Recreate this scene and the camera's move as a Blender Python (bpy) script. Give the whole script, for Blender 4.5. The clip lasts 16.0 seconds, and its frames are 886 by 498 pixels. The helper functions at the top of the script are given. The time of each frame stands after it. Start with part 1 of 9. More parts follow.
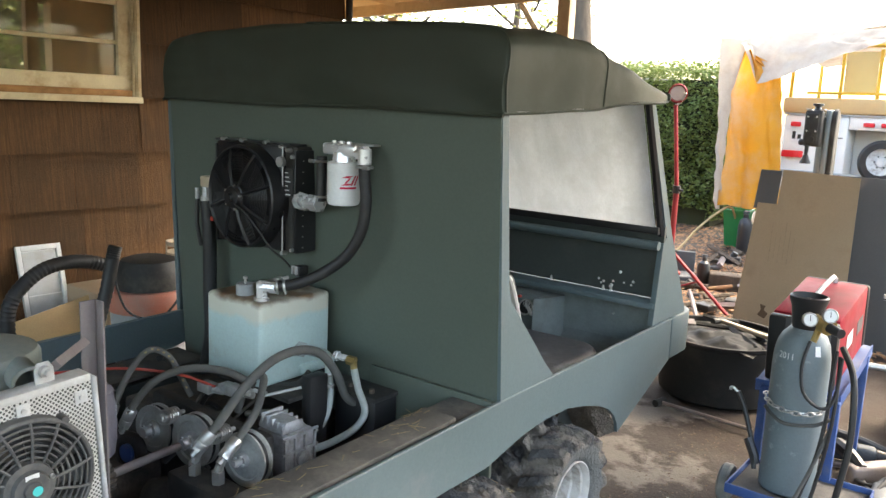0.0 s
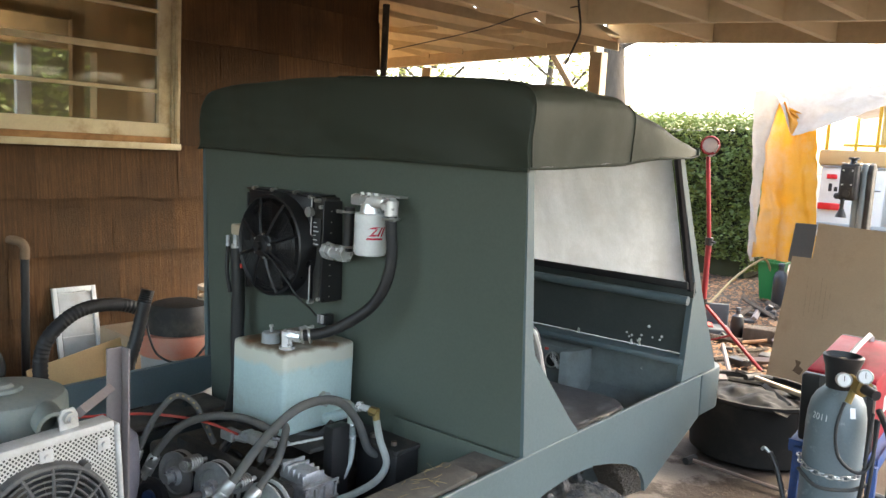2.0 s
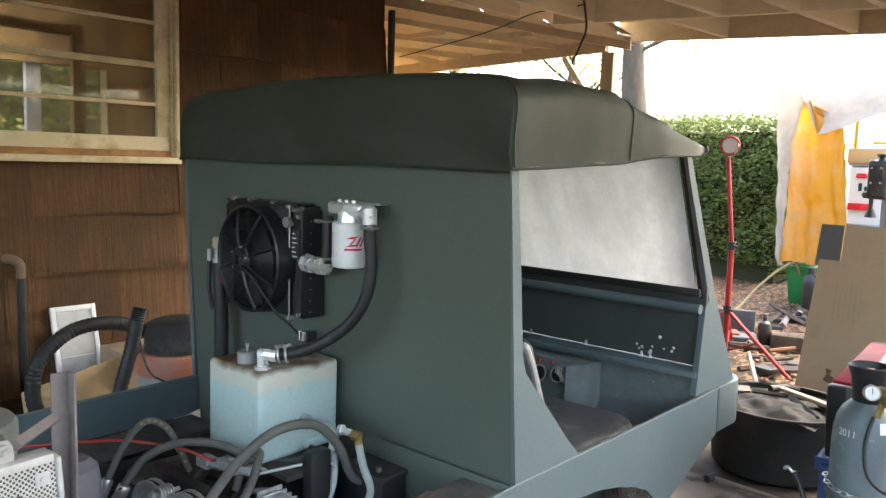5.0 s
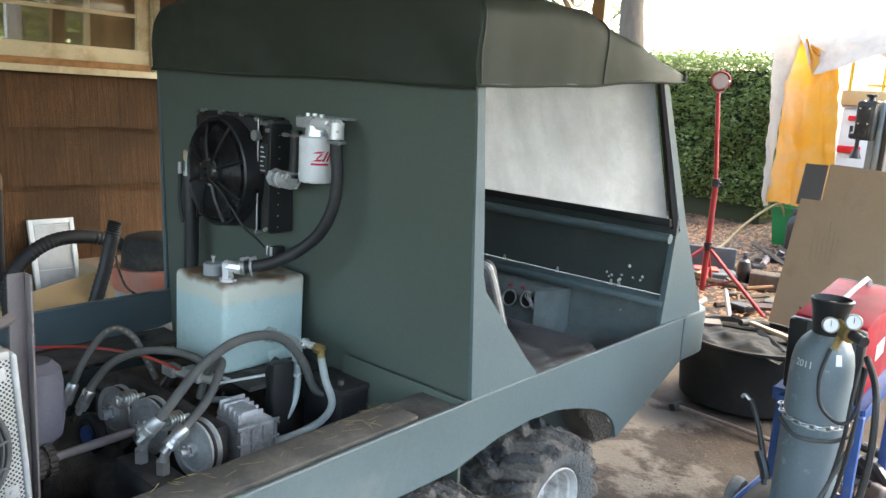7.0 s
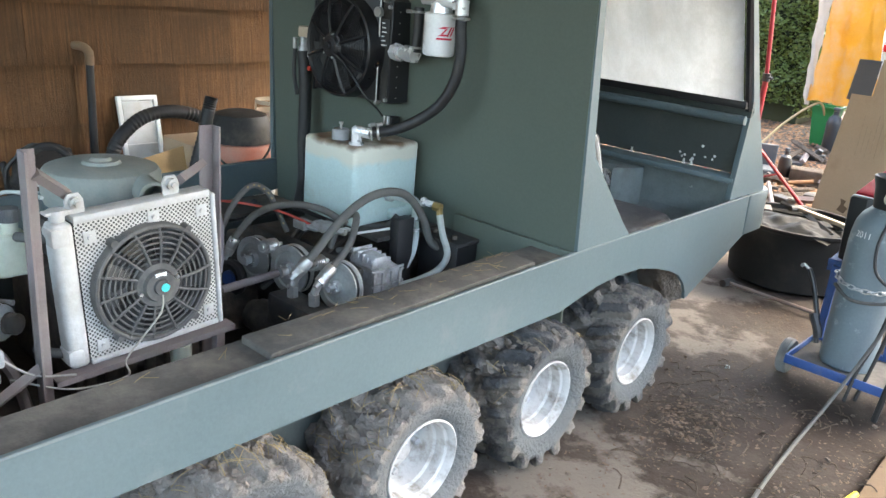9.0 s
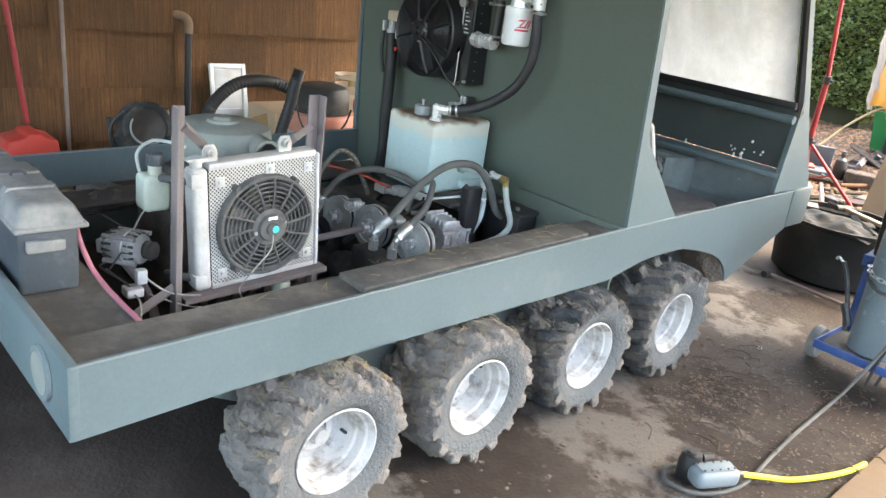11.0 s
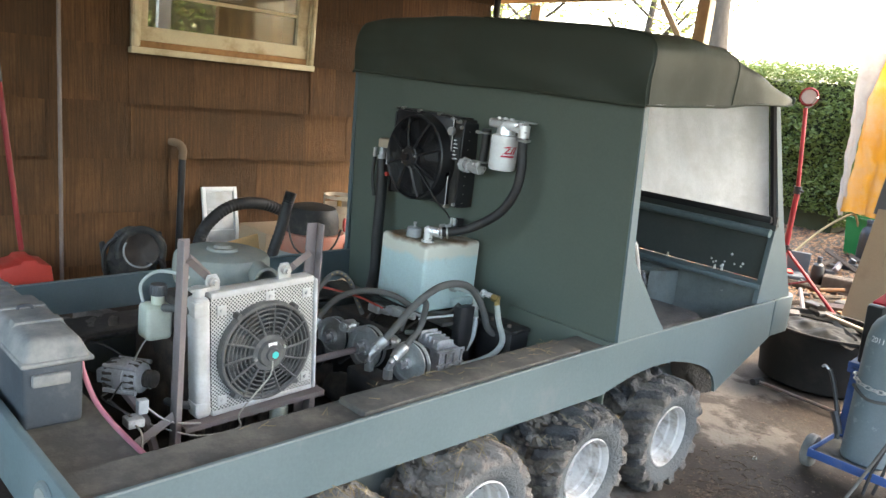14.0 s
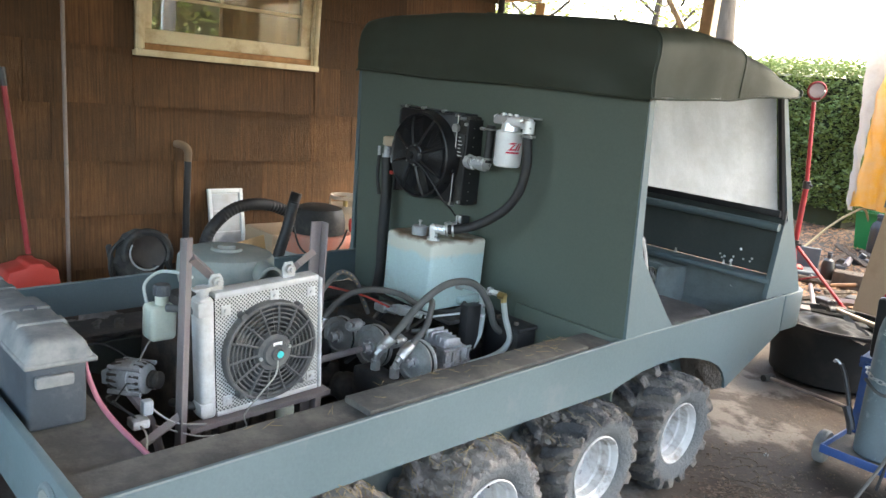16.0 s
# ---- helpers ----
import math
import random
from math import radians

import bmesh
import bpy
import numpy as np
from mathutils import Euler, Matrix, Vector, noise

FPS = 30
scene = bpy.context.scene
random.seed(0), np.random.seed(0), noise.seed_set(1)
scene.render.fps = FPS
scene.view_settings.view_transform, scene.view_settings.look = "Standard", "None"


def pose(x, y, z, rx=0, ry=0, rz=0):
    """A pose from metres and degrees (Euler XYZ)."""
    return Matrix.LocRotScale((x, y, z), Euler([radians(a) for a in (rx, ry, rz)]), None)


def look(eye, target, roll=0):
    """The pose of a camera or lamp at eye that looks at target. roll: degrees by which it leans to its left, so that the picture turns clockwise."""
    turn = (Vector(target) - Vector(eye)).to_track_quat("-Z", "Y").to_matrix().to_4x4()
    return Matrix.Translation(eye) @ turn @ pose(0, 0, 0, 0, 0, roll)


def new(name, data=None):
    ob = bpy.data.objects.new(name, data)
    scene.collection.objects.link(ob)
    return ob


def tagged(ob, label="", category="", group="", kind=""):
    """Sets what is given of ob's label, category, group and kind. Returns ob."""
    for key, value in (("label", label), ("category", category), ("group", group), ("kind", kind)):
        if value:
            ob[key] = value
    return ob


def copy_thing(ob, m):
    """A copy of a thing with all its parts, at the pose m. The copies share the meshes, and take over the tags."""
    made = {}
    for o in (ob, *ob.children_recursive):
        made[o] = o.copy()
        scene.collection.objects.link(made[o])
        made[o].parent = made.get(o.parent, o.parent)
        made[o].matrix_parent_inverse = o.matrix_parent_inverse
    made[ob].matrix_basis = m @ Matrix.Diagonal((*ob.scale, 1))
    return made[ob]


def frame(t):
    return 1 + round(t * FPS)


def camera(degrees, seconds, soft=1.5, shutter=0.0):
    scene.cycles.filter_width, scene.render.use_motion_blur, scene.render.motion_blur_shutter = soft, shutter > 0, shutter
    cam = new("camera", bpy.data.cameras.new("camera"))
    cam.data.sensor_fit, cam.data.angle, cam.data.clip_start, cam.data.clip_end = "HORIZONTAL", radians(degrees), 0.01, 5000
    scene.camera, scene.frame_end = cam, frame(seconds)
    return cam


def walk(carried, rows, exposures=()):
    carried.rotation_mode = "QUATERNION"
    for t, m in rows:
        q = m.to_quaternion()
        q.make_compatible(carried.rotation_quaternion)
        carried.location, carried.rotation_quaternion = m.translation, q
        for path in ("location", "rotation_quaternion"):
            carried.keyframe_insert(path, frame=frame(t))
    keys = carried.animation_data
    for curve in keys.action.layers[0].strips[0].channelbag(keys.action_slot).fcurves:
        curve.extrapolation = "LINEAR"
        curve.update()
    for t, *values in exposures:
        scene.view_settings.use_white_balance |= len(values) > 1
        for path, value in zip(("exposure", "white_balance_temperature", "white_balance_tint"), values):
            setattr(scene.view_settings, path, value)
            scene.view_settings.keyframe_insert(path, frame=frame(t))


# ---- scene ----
cam = camera(58.6, 16.0)
PATH = [
    (0, (0.169, 0.012, 1.456), (-1.033, 1.571, 1.102), 2.5),
    (0.5, (0.164, 0.023, 1.459), (-1.049, 1.578, 1.129), 3.3),
    (1, (0.191, 0.039, 1.465), (-1.052, 1.578, 1.166), 3.5),
    (1.5, (0.201, 0.031, 1.471), (-1.066, 1.556, 1.212), 3.5),
    (2, (0.186, 0.023, 1.477), (-1.094, 1.54, 1.233), 3.1),
    (2.5, (0.177, 0.018, 1.478), (-1.126, 1.517, 1.244), 2.8),
    (3, (0.181, 0.042, 1.474), (-1.14, 1.526, 1.243), 2.9),
    (3.5, (0.123, 0.1, 1.487), (-1.202, 1.581, 1.261), 1.2),
    (3.7, (0.103, 0.118, 1.495), (-1.221, 1.601, 1.276), 0.7),
    (5.8, (0.202, 0.279, 1.44), (-1.133, 1.75, 1.207), 3.0),
    (6, (0.2, 0.282, 1.458), (-1.127, 1.754, 1.187), 3.1),
    (6.5, (0.214, 0.278, 1.444), (-1.092, 1.758, 1.12), 3.9),
    (7, (0.229, 0.284, 1.421), (-1.071, 1.754, 1.035), 3.7),
    (7.5, (0.225, 0.286, 1.413), (-1.077, 1.737, 0.967), 3.3),
    (8, (0.212, 0.236, 1.395), (-1.107, 1.658, 0.908), 3.7),
    (8.5, (0.202, 0.022, 1.389), (-1.065, 1.482, 0.874), 4.6),
    (9, (0.22, -0.129, 1.365), (-1.05, 1.28, 0.731), 5.0),
    (9.2, (0.24, -0.151, 1.367), (-1.07, 1.198, 0.688), 5.4),
    (11.3, (0.418, -0.426, 1.415), (-0.915, 0.895, 0.725), 8.2),
    (11.5, (0.422, -0.435, 1.42), (-0.898, 0.908, 0.746), 8.3),
    (12, (0.412, -0.437, 1.424), (-0.906, 0.924, 0.783), 8.3),
    (12.5, (0.403, -0.438, 1.43), (-0.93, 0.926, 0.828), 8.0),
    (13, (0.398, -0.445, 1.458), (-0.956, 0.936, 0.951), 7.7),
    (13.5, (0.413, -0.456, 1.461), (-0.96, 0.93, 1.02), 7.2),
    (14, (0.415, -0.464, 1.457), (-0.976, 0.91, 1.036), 6.6),
    (14.5, (0.414, -0.459, 1.453), (-0.994, 0.909, 1.068), 6.3),
    (15, (0.417, -0.458, 1.45), (-0.994, 0.909, 1.073), 6.2),
    (15.5, (0.411, -0.457, 1.446), (-0.99, 0.916, 1.056), 6.2),
    (16, (0.41, -0.445, 1.443), (-0.995, 0.914, 1.022), 5.8),
]
walk(cam, [(t, look(eye, target, roll)) for t, eye, target, roll in PATH], exposures=[(0.0, 3.48, 7600, 6), (1.5, 3.56, 7550, 7), (2.5, 3.56, 7500, 7), (3.5, 3.64, 7500, 7), (6.0, 3.56, 7200, 5), (7.0, 3.61, 6950, 4), (8.0, 3.84, 6900, 5), (8.5, 3.95, 7050, 7), (9.0, 3.91, 7150, 6), (11.5, 4.08, 7400, 7), (12.0, 4.06, 7400, 6), (12.7, 3.95, 7300, 6), (14.0, 3.74, 7350, 6), (15.5, 3.74, 7150, 6), (16.0, 3.73, 7100, 6)])

# ---- world and light ----
world = bpy.data.worlds.new("world")
scene.world = world
world.use_nodes = True
wn, wl = world.node_tree.nodes, world.node_tree.links
sky = wn.new("ShaderNodeTexSky")
sky.sky_type = "NISHITA"
sky.sun_disc = False
sky.sun_elevation, sky.sun_rotation = radians(48), radians(25)
sky.air_density, sky.dust_density, sky.ozone_density = 1.0, 4.0, 1.0
wl.new(sky.outputs[0], wn["Background"].inputs[0])
wn["Background"].inputs[1].default_value = 0.15
sun_data = bpy.data.lights.new("sun", "SUN")
sun_data.energy, sun_data.angle, sun_data.color = 0.4, radians(25), (1.0, 0.95, 0.87)
sun = new("sun", sun_data)
sun.matrix_world = look((2.3, 5.0, 6.0), (0, 0, 0))

# ---- mesh helpers ----
Z3 = Vector((0, 0, 1))


def box(bm, lo, hi, bev=0.0, m=None, seg=2):
    v = [bm.verts.new((x, y, z)) for x in (lo[0], hi[0]) for y in (lo[1], hi[1]) for z in (lo[2], hi[2])]
    f = [bm.faces.new([v[i] for i in q]) for q in ((0, 1, 3, 2), (4, 6, 7, 5), (0, 4, 5, 1), (2, 3, 7, 6), (0, 2, 6, 4), (1, 5, 7, 3))]
    if m is not None:
        bmesh.ops.transform(bm, matrix=m, verts=v)
    if bev:
        bmesh.ops.bevel(bm, geom=list({e for q in f for e in q.edges}), offset=bev, segments=seg, profile=0.5, affect="EDGES", clamp_overlap=True)
    return bm


def prism(bm, pts, axis, a, b, bev=0.0):
    """An outline, extruded along an axis from a to b. The outline's two numbers are the two other axes in order."""
    def place(p, c):
        q = list(p)
        q.insert(axis, c)
        return q
    va, vb = [bm.verts.new(place(p, a)) for p in pts], [bm.verts.new(place(p, b)) for p in pts]
    fs = [bm.faces.new(va), bm.faces.new(vb[::-1])]
    n = len(pts)
    fs += [bm.faces.new((va[i], vb[i], vb[(i + 1) % n], va[(i + 1) % n])) for i in range(n)]
    bmesh.ops.recalc_face_normals(bm, faces=fs)
    if bev:
        bmesh.ops.bevel(bm, geom=list({e for q in fs for e in q.edges}), offset=bev, segments=2, profile=0.5, affect="EDGES", clamp_overlap=True)
    return bm


def frame_to(d):
    d = Vector(d).normalized()
    side = d.cross(Z3 if abs(d.z) < 0.95 else Vector((1, 0, 0))).normalized()
    return side, side.cross(d).normalized(), d


def cyl(bm, p, q, r0, r1=None, n=20, caps=True):
    r1 = r0 if r1 is None else r1
    p, q = Vector(p), Vector(q)
    s, u, d = frame_to(q - p)
    rings = []
    for c, r in ((p, r0), (q, r1)):
        rings.append([bm.verts.new(c + r * (math.cos(2 * math.pi * i / n) * s + math.sin(2 * math.pi * i / n) * u)) for i in range(n)])
    for i in range(n):
        bm.faces.new((rings[0][i], rings[0][(i + 1) % n], rings[1][(i + 1) % n], rings[1][i]))
    if caps:
        bm.faces.new(rings[0][::-1])
        bm.faces.new(rings[1])
    return bm


def spline(pts, res=8):
    pts = [Vector(p) for p in pts]
    out = []
    for i in range(len(pts) - 1):
        p0, p1, p2, p3 = pts[max(i - 1, 0)], pts[i], pts[i + 1], pts[min(i + 2, len(pts) - 1)]
        for k in range(res):
            t = k / res
            out.append(0.5 * (2 * p1 + (p2 - p0) * t + (2 * p0 - 5 * p1 + 4 * p2 - p3) * t * t + (3 * p1 - p0 - 3 * p2 + p3) * t ** 3))
    return out + [pts[-1]]


def tube(bm, pts, r, n=10, res=8, rib=0.0, smooth=True):
    """A round bar or hose along points. rib: every other ring is that much wider."""
    pts = spline(pts, res) if smooth else [Vector(p) for p in pts]
    rings, side = [], None
    for i, p in enumerate(pts):
        d = (pts[min(i + 1, len(pts) - 1)] - pts[max(i - 1, 0)]).normalized()
        side = frame_to(d)[0] if side is None else (side - d * side.dot(d)).normalized()
        up = side.cross(d)
        rr = r + (rib if i % 2 else 0.0)
        rings.append([bm.verts.new(p + rr * (math.cos(2 * math.pi * k / n) * side + math.sin(2 * math.pi * k / n) * up)) for k in range(n)])
    for a, b in zip(rings, rings[1:]):
        for k in range(n):
            bm.faces.new((a[k], b[k], b[(k + 1) % n], a[(k + 1) % n]))
    bm.faces.new(rings[0])
    bm.faces.new(rings[-1][::-1])
    return bm


def lathe(bm, prof, n=32, m=None, closed=False):
    """A profile of (radius, height) turned round local z, then placed by m."""
    m = m or Matrix()
    rings = []
    for r, h in prof:
        if r < 1e-6:
            rings.append([bm.verts.new(m @ Vector((0, 0, h)))])
        else:
            rings.append([bm.verts.new(m @ Vector((r * math.cos(2 * math.pi * i / n), r * math.sin(2 * math.pi * i / n), h))) for i in range(n)])
    pairs = list(zip(rings, rings[1:])) + ([(rings[-1], rings[0])] if closed else [])
    for a, b in pairs:
        for i in range(n):
            j = (i + 1) % n
            if len(a) == 1 and len(b) == 1:
                continue
            if len(a) == 1:
                bm.faces.new((a[0], b[j], b[i]))
            elif len(b) == 1:
                bm.faces.new((a[i], a[j], b[0]))
            else:
                bm.faces.new((a[i], a[j], b[j], b[i]))
    return bm


def turned(p, d):
    """The matrix that puts local z along d at p."""
    s, u, w = frame_to(d)
    return Matrix(((s.x, u.x, w.x, p[0]), (s.y, u.y, w.y, p[1]), (s.z, u.z, w.z, p[2]), (0, 0, 0, 1)))


def ring(bm, p, d, r, t, n=32, k=10):
    """A torus round p with its axis along d."""
    prof = [(r + t * math.cos(2 * math.pi * i / k), t * math.sin(2 * math.pi * i / k)) for i in range(k)]
    return lathe(bm, prof, n, turned(p, d), closed=True)


def ball(bm, c, r, n=16):
    r = (r, r, r) if isinstance(r, (int, float)) else r
    prof = [(math.sin(math.pi * i / (n // 2)), -math.cos(math.pi * i / (n // 2))) for i in range(n // 2 + 1)]
    return lathe(bm, prof, n, Matrix.Translation(c) @ Matrix.Diagonal((*r, 1)))


def grid(bm, nu, nv, f):
    """A sheet of points f(u, v), u and v from 0 to 1."""
    v = [[bm.verts.new(f(i / nu, j / nv)) for j in range(nv + 1)] for i in range(nu + 1)]
    for i in range(nu):
        for j in range(nv):
            bm.faces.new((v[i][j], v[i + 1][j], v[i + 1][j + 1], v[i][j + 1]))
    return v


def thicken(bm, d):
    bm.normal_update()
    bmesh.ops.solidify(bm, geom=bm.faces[:], thickness=d)
    return bm


def wobble(bm, amount, scale, seed=0.0):
    for v in bm.verts:
        v.co += amount * noise.noise_vector(v.co * scale + Vector((seed, seed, seed)))
    return bm


def finish(bm, angle=35):
    bmesh.ops.recalc_face_normals(bm, faces=bm.faces[:])
    me = bpy.data.meshes.new("mesh")
    bm.to_mesh(me)
    bm.free()
    me.polygons.foreach_set("use_smooth", [True] * len(me.polygons))
    me.set_sharp_from_angle(angle=radians(angle))
    return me


def solid(name, bm, material, label="", category="", group="", kind="", angle=35):
    """A thing that is one mesh."""
    me = bm if isinstance(bm, bpy.types.Mesh) else finish(bm, angle)
    me.name = name
    if not me.materials:
        me.materials.append(material)
    return tagged(new(name, me), label, category, group, kind)


def thing(name, at, label, category, group="", kind=""):
    ob = new(name)
    ob.location = at
    ob.empty_display_size = 0.1
    return tagged(ob, label, category, group, kind)


def part(name, bm, material, parent, label="", m=None, angle=35):
    """A mesh under a thing or part. Its points are world places, or local ones placed by m."""
    me = bm if isinstance(bm, bpy.types.Mesh) else finish(bm, angle)
    if not me.materials:
        me.name = name
        me.materials.append(material)
    ob = new(name, me)
    ob.parent = parent
    if parent.data is None:
        ob.matrix_parent_inverse = Matrix.Translation(-parent.location)
    if m is not None:
        ob.matrix_basis = m
    return tagged(ob, label)


B = bmesh.new

# ---- materials ----


def surface(name, c1, c2, rough=0.6, metal=0.0, scale=6.0, stretch=(1, 1, 1), bump=0.15, fine=120.0, dirt=None, dirt_scale=2.5,
            dirt_at=0.5, dirt_width=0.15, rough_var=0.15, spec=0.4, vary=0.0, coat=0.0, trans=0.0, bump_dist=0.003, detail=6.0):
    """Two colours in a noise, a dirt colour in patches, fine relief."""
    mt = bpy.data.materials.new(name)
    mt.use_nodes = True
    n, l = mt.node_tree.nodes, mt.node_tree.links
    bs = n["Principled BSDF"]
    tc = n.new("ShaderNodeTexCoord")
    vec = tc.outputs["Object"]
    info = None
    if vary:
        info = n.new("ShaderNodeObjectInfo")
        add = n.new("ShaderNodeVectorMath")
        add.operation = "MULTIPLY_ADD"
        l.new(info.outputs["Random"], add.inputs[0])
        add.inputs[1].default_value = (37, 53, 71)
        l.new(vec, add.inputs[2])
        vec = add.outputs[0]
    mp = n.new("ShaderNodeMapping")
    mp.inputs["Scale"].default_value = stretch
    l.new(vec, mp.inputs[0])

    def tex(s, d=detail, source=mp.outputs[0], r=0.6):
        t = n.new("ShaderNodeTexNoise")
        t.inputs["Scale"].default_value, t.inputs["Detail"].default_value, t.inputs["Roughness"].default_value = s, d, r
        l.new(source, t.inputs["Vector"])
        return t.outputs["Fac"]

    def ramp(fac, lo, hi):
        r = n.new("ShaderNodeMapRange")
        r.inputs[1].default_value, r.inputs[2].default_value = lo, hi
        l.new(fac, r.inputs[0])
        return r.outputs[0]

    def mix(fac, a, b, kind="MIX"):
        k = n.new("ShaderNodeMix")
        k.data_type, k.blend_type = "RGBA", kind
        if isinstance(fac, float):
            k.inputs[0].default_value = fac
        else:
            l.new(fac, k.inputs[0])
        for sock, v in ((k.inputs[6], a), (k.inputs[7], b)):
            if isinstance(v, tuple):
                sock.default_value = (*v, 1)
            else:
                l.new(v, sock)
        return k.outputs[2]

    big = ramp(tex(scale), 0.3, 0.7)
    col = mix(big, c1, c2)
    grain = tex(fine, 3.0)
    col = mix(0.25, col, mix(grain, tuple(0.55 * v for v in c1), tuple(min(1.0, 1.4 * v) for v in c2)))
    if vary:
        hsv = n.new("ShaderNodeHueSaturation")
        r = n.new("ShaderNodeMapRange")
        r.inputs[3].default_value, r.inputs[4].default_value = 1 - vary, 1 + vary
        l.new(info.outputs["Random"], r.inputs[0])
        l.new(r.outputs[0], hsv.inputs["Value"])
        l.new(col, hsv.inputs["Color"])
        col = hsv.outputs[0]
    rough_in = n.new("ShaderNodeMapRange")
    rough_in.inputs[3].default_value, rough_in.inputs[4].default_value = max(0.02, rough - rough_var), min(1, rough + rough_var)
    l.new(big, rough_in.inputs[0])
    rgh = rough_in.outputs[0]
    if dirt:
        mask = ramp(tex(dirt_scale, 8.0, vec, 0.7), dirt_at - dirt_width, dirt_at + dirt_width)
        col = mix(mask, col, dirt)
        k = n.new("ShaderNodeMix")
        l.new(mask, k.inputs[0])
        l.new(rgh, k.inputs[2])
        k.inputs[3].default_value = 0.85
        rgh = k.outputs[0]
        if metal:
            k2 = n.new("ShaderNodeMapRange")
            k2.inputs[3].default_value, k2.inputs[4].default_value = metal, 0.0
            l.new(mask, k2.inputs[0])
            l.new(k2.outputs[0], bs.inputs["Metallic"])
    l.new(col, bs.inputs["Base Color"])
    l.new(rgh, bs.inputs["Roughness"])
    if not (dirt and metal):
        bs.inputs["Metallic"].default_value = metal
    bs.inputs["Specular IOR Level"].default_value = spec
    bs.inputs["Coat Weight"].default_value = coat
    if bump:
        b = n.new("ShaderNodeBump")
        b.inputs["Strength"].default_value, b.inputs["Distance"].default_value = bump, bump_dist
        h = n.new("ShaderNodeMath")
        h.operation = "MULTIPLY_ADD"
        l.new(tex(scale * 5), h.inputs[0])
        h.inputs[1].default_value = 1.5
        l.new(grain, h.inputs[2])
        l.new(h.outputs[0], b.inputs["Height"])
        l.new(b.outputs[0], bs.inputs["Normal"])
    if trans:
        tr = n.new("ShaderNodeBsdfTranslucent")
        l.new(col, tr.inputs[0])
        ms = n.new("ShaderNodeMixShader")
        ms.inputs[0].default_value = trans
        l.new(bs.outputs[0], ms.inputs[1])
        l.new(tr.outputs[0], ms.inputs[2])
        l.new(ms.outputs[0], n["Material Output"].inputs[0])
    return mt


M_body = surface("body_paint", (0.084, 0.12, 0.127), (0.122, 0.164, 0.173), rough=0.5, scale=2.2, dirt=(0.155, 0.182, 0.188), dirt_scale=5, dirt_at=0.64, dirt_width=0.06, bump=0.12)
M_cab = surface("cab_paint", (0.077, 0.096, 0.079), (0.098, 0.119, 0.098), rough=0.55, scale=1.6, dirt=(0.125, 0.137, 0.115), dirt_scale=2, dirt_at=0.85, dirt_width=0.25, bump=0.06)
M_canvas = surface("canvas", (0.033, 0.041, 0.03), (0.043, 0.052, 0.039), rough=0.55, scale=3, fine=600, bump=0.15, dirt=(0.05, 0.051, 0.039), dirt_scale=3, dirt_at=0.64, spec=0.3)
# Also on the hull sides, where the dark colour carries their shade.
M_inner = surface("cab_inside_and_hull_shade", (0.05, 0.062, 0.06), (0.075, 0.088, 0.084), rough=0.5, scale=4, dirt=(0.12, 0.125, 0.115), dirt_at=0.7)
M_deck = surface("dusty_deck", (0.05, 0.048, 0.044), (0.095, 0.089, 0.08), rough=0.85, scale=5, dirt=(0.18, 0.16, 0.135), dirt_scale=6, dirt_at=0.6, bump=0.4)
M_black = surface("black_plastic", (0.012, 0.012, 0.013), (0.02, 0.02, 0.022), rough=0.4, bump=0.05, spec=0.5)
M_blackdust = surface("dusty_black_steel", (0.018, 0.018, 0.018), (0.03, 0.029, 0.028), rough=0.65, dirt=(0.1, 0.09, 0.075), dirt_scale=9, dirt_at=0.62)
M_rubber = surface("hose_rubber", (0.016, 0.016, 0.017), (0.028, 0.028, 0.029), rough=0.5, bump=0.05, dirt=(0.06, 0.055, 0.048), dirt_scale=14, dirt_at=0.66)
M_hosegrey = surface("dusty_hose", (0.062, 0.064, 0.065), (0.094, 0.095, 0.092), rough=0.75, scale=14, dirt=(0.16, 0.15, 0.13), dirt_at=0.6)
M_hosepale = surface("pale_hose", (0.36, 0.41, 0.4), (0.45, 0.5, 0.48), rough=0.55, scale=14, dirt=(0.26, 0.24, 0.2), dirt_at=0.62)
M_alu = surface("dusty_aluminium", (0.52, 0.53, 0.53), (0.66, 0.67, 0.67), rough=0.5, metal=0.35, dirt=(0.42, 0.41, 0.38), dirt_scale=8, dirt_at=0.5)
M_cast = surface("cast_aluminium", (0.42, 0.43, 0.44), (0.55, 0.56, 0.57), rough=0.5, metal=0.5, scale=20, dirt=(0.2, 0.185, 0.16), dirt_scale=14, dirt_at=0.62, bump=0.4)
M_zinc = surface("zinc_steel", (0.46, 0.46, 0.45), (0.56, 0.56, 0.54), rough=0.36, metal=0.8, scale=14, dirt=(0.3, 0.28, 0.24), dirt_scale=16, dirt_at=0.7, dirt_width=0.2, bump=0.05)
M_brass = surface("brass", (0.3, 0.21, 0.08), (0.4, 0.29, 0.12), rough=0.45, metal=0.7, scale=20, bump=0.05)
M_rust = surface("primer_steel", (0.16, 0.13, 0.13), (0.22, 0.185, 0.18), rough=0.75, scale=12, dirt=(0.2, 0.19, 0.175), dirt_scale=9, dirt_at=0.58, bump=0.2)
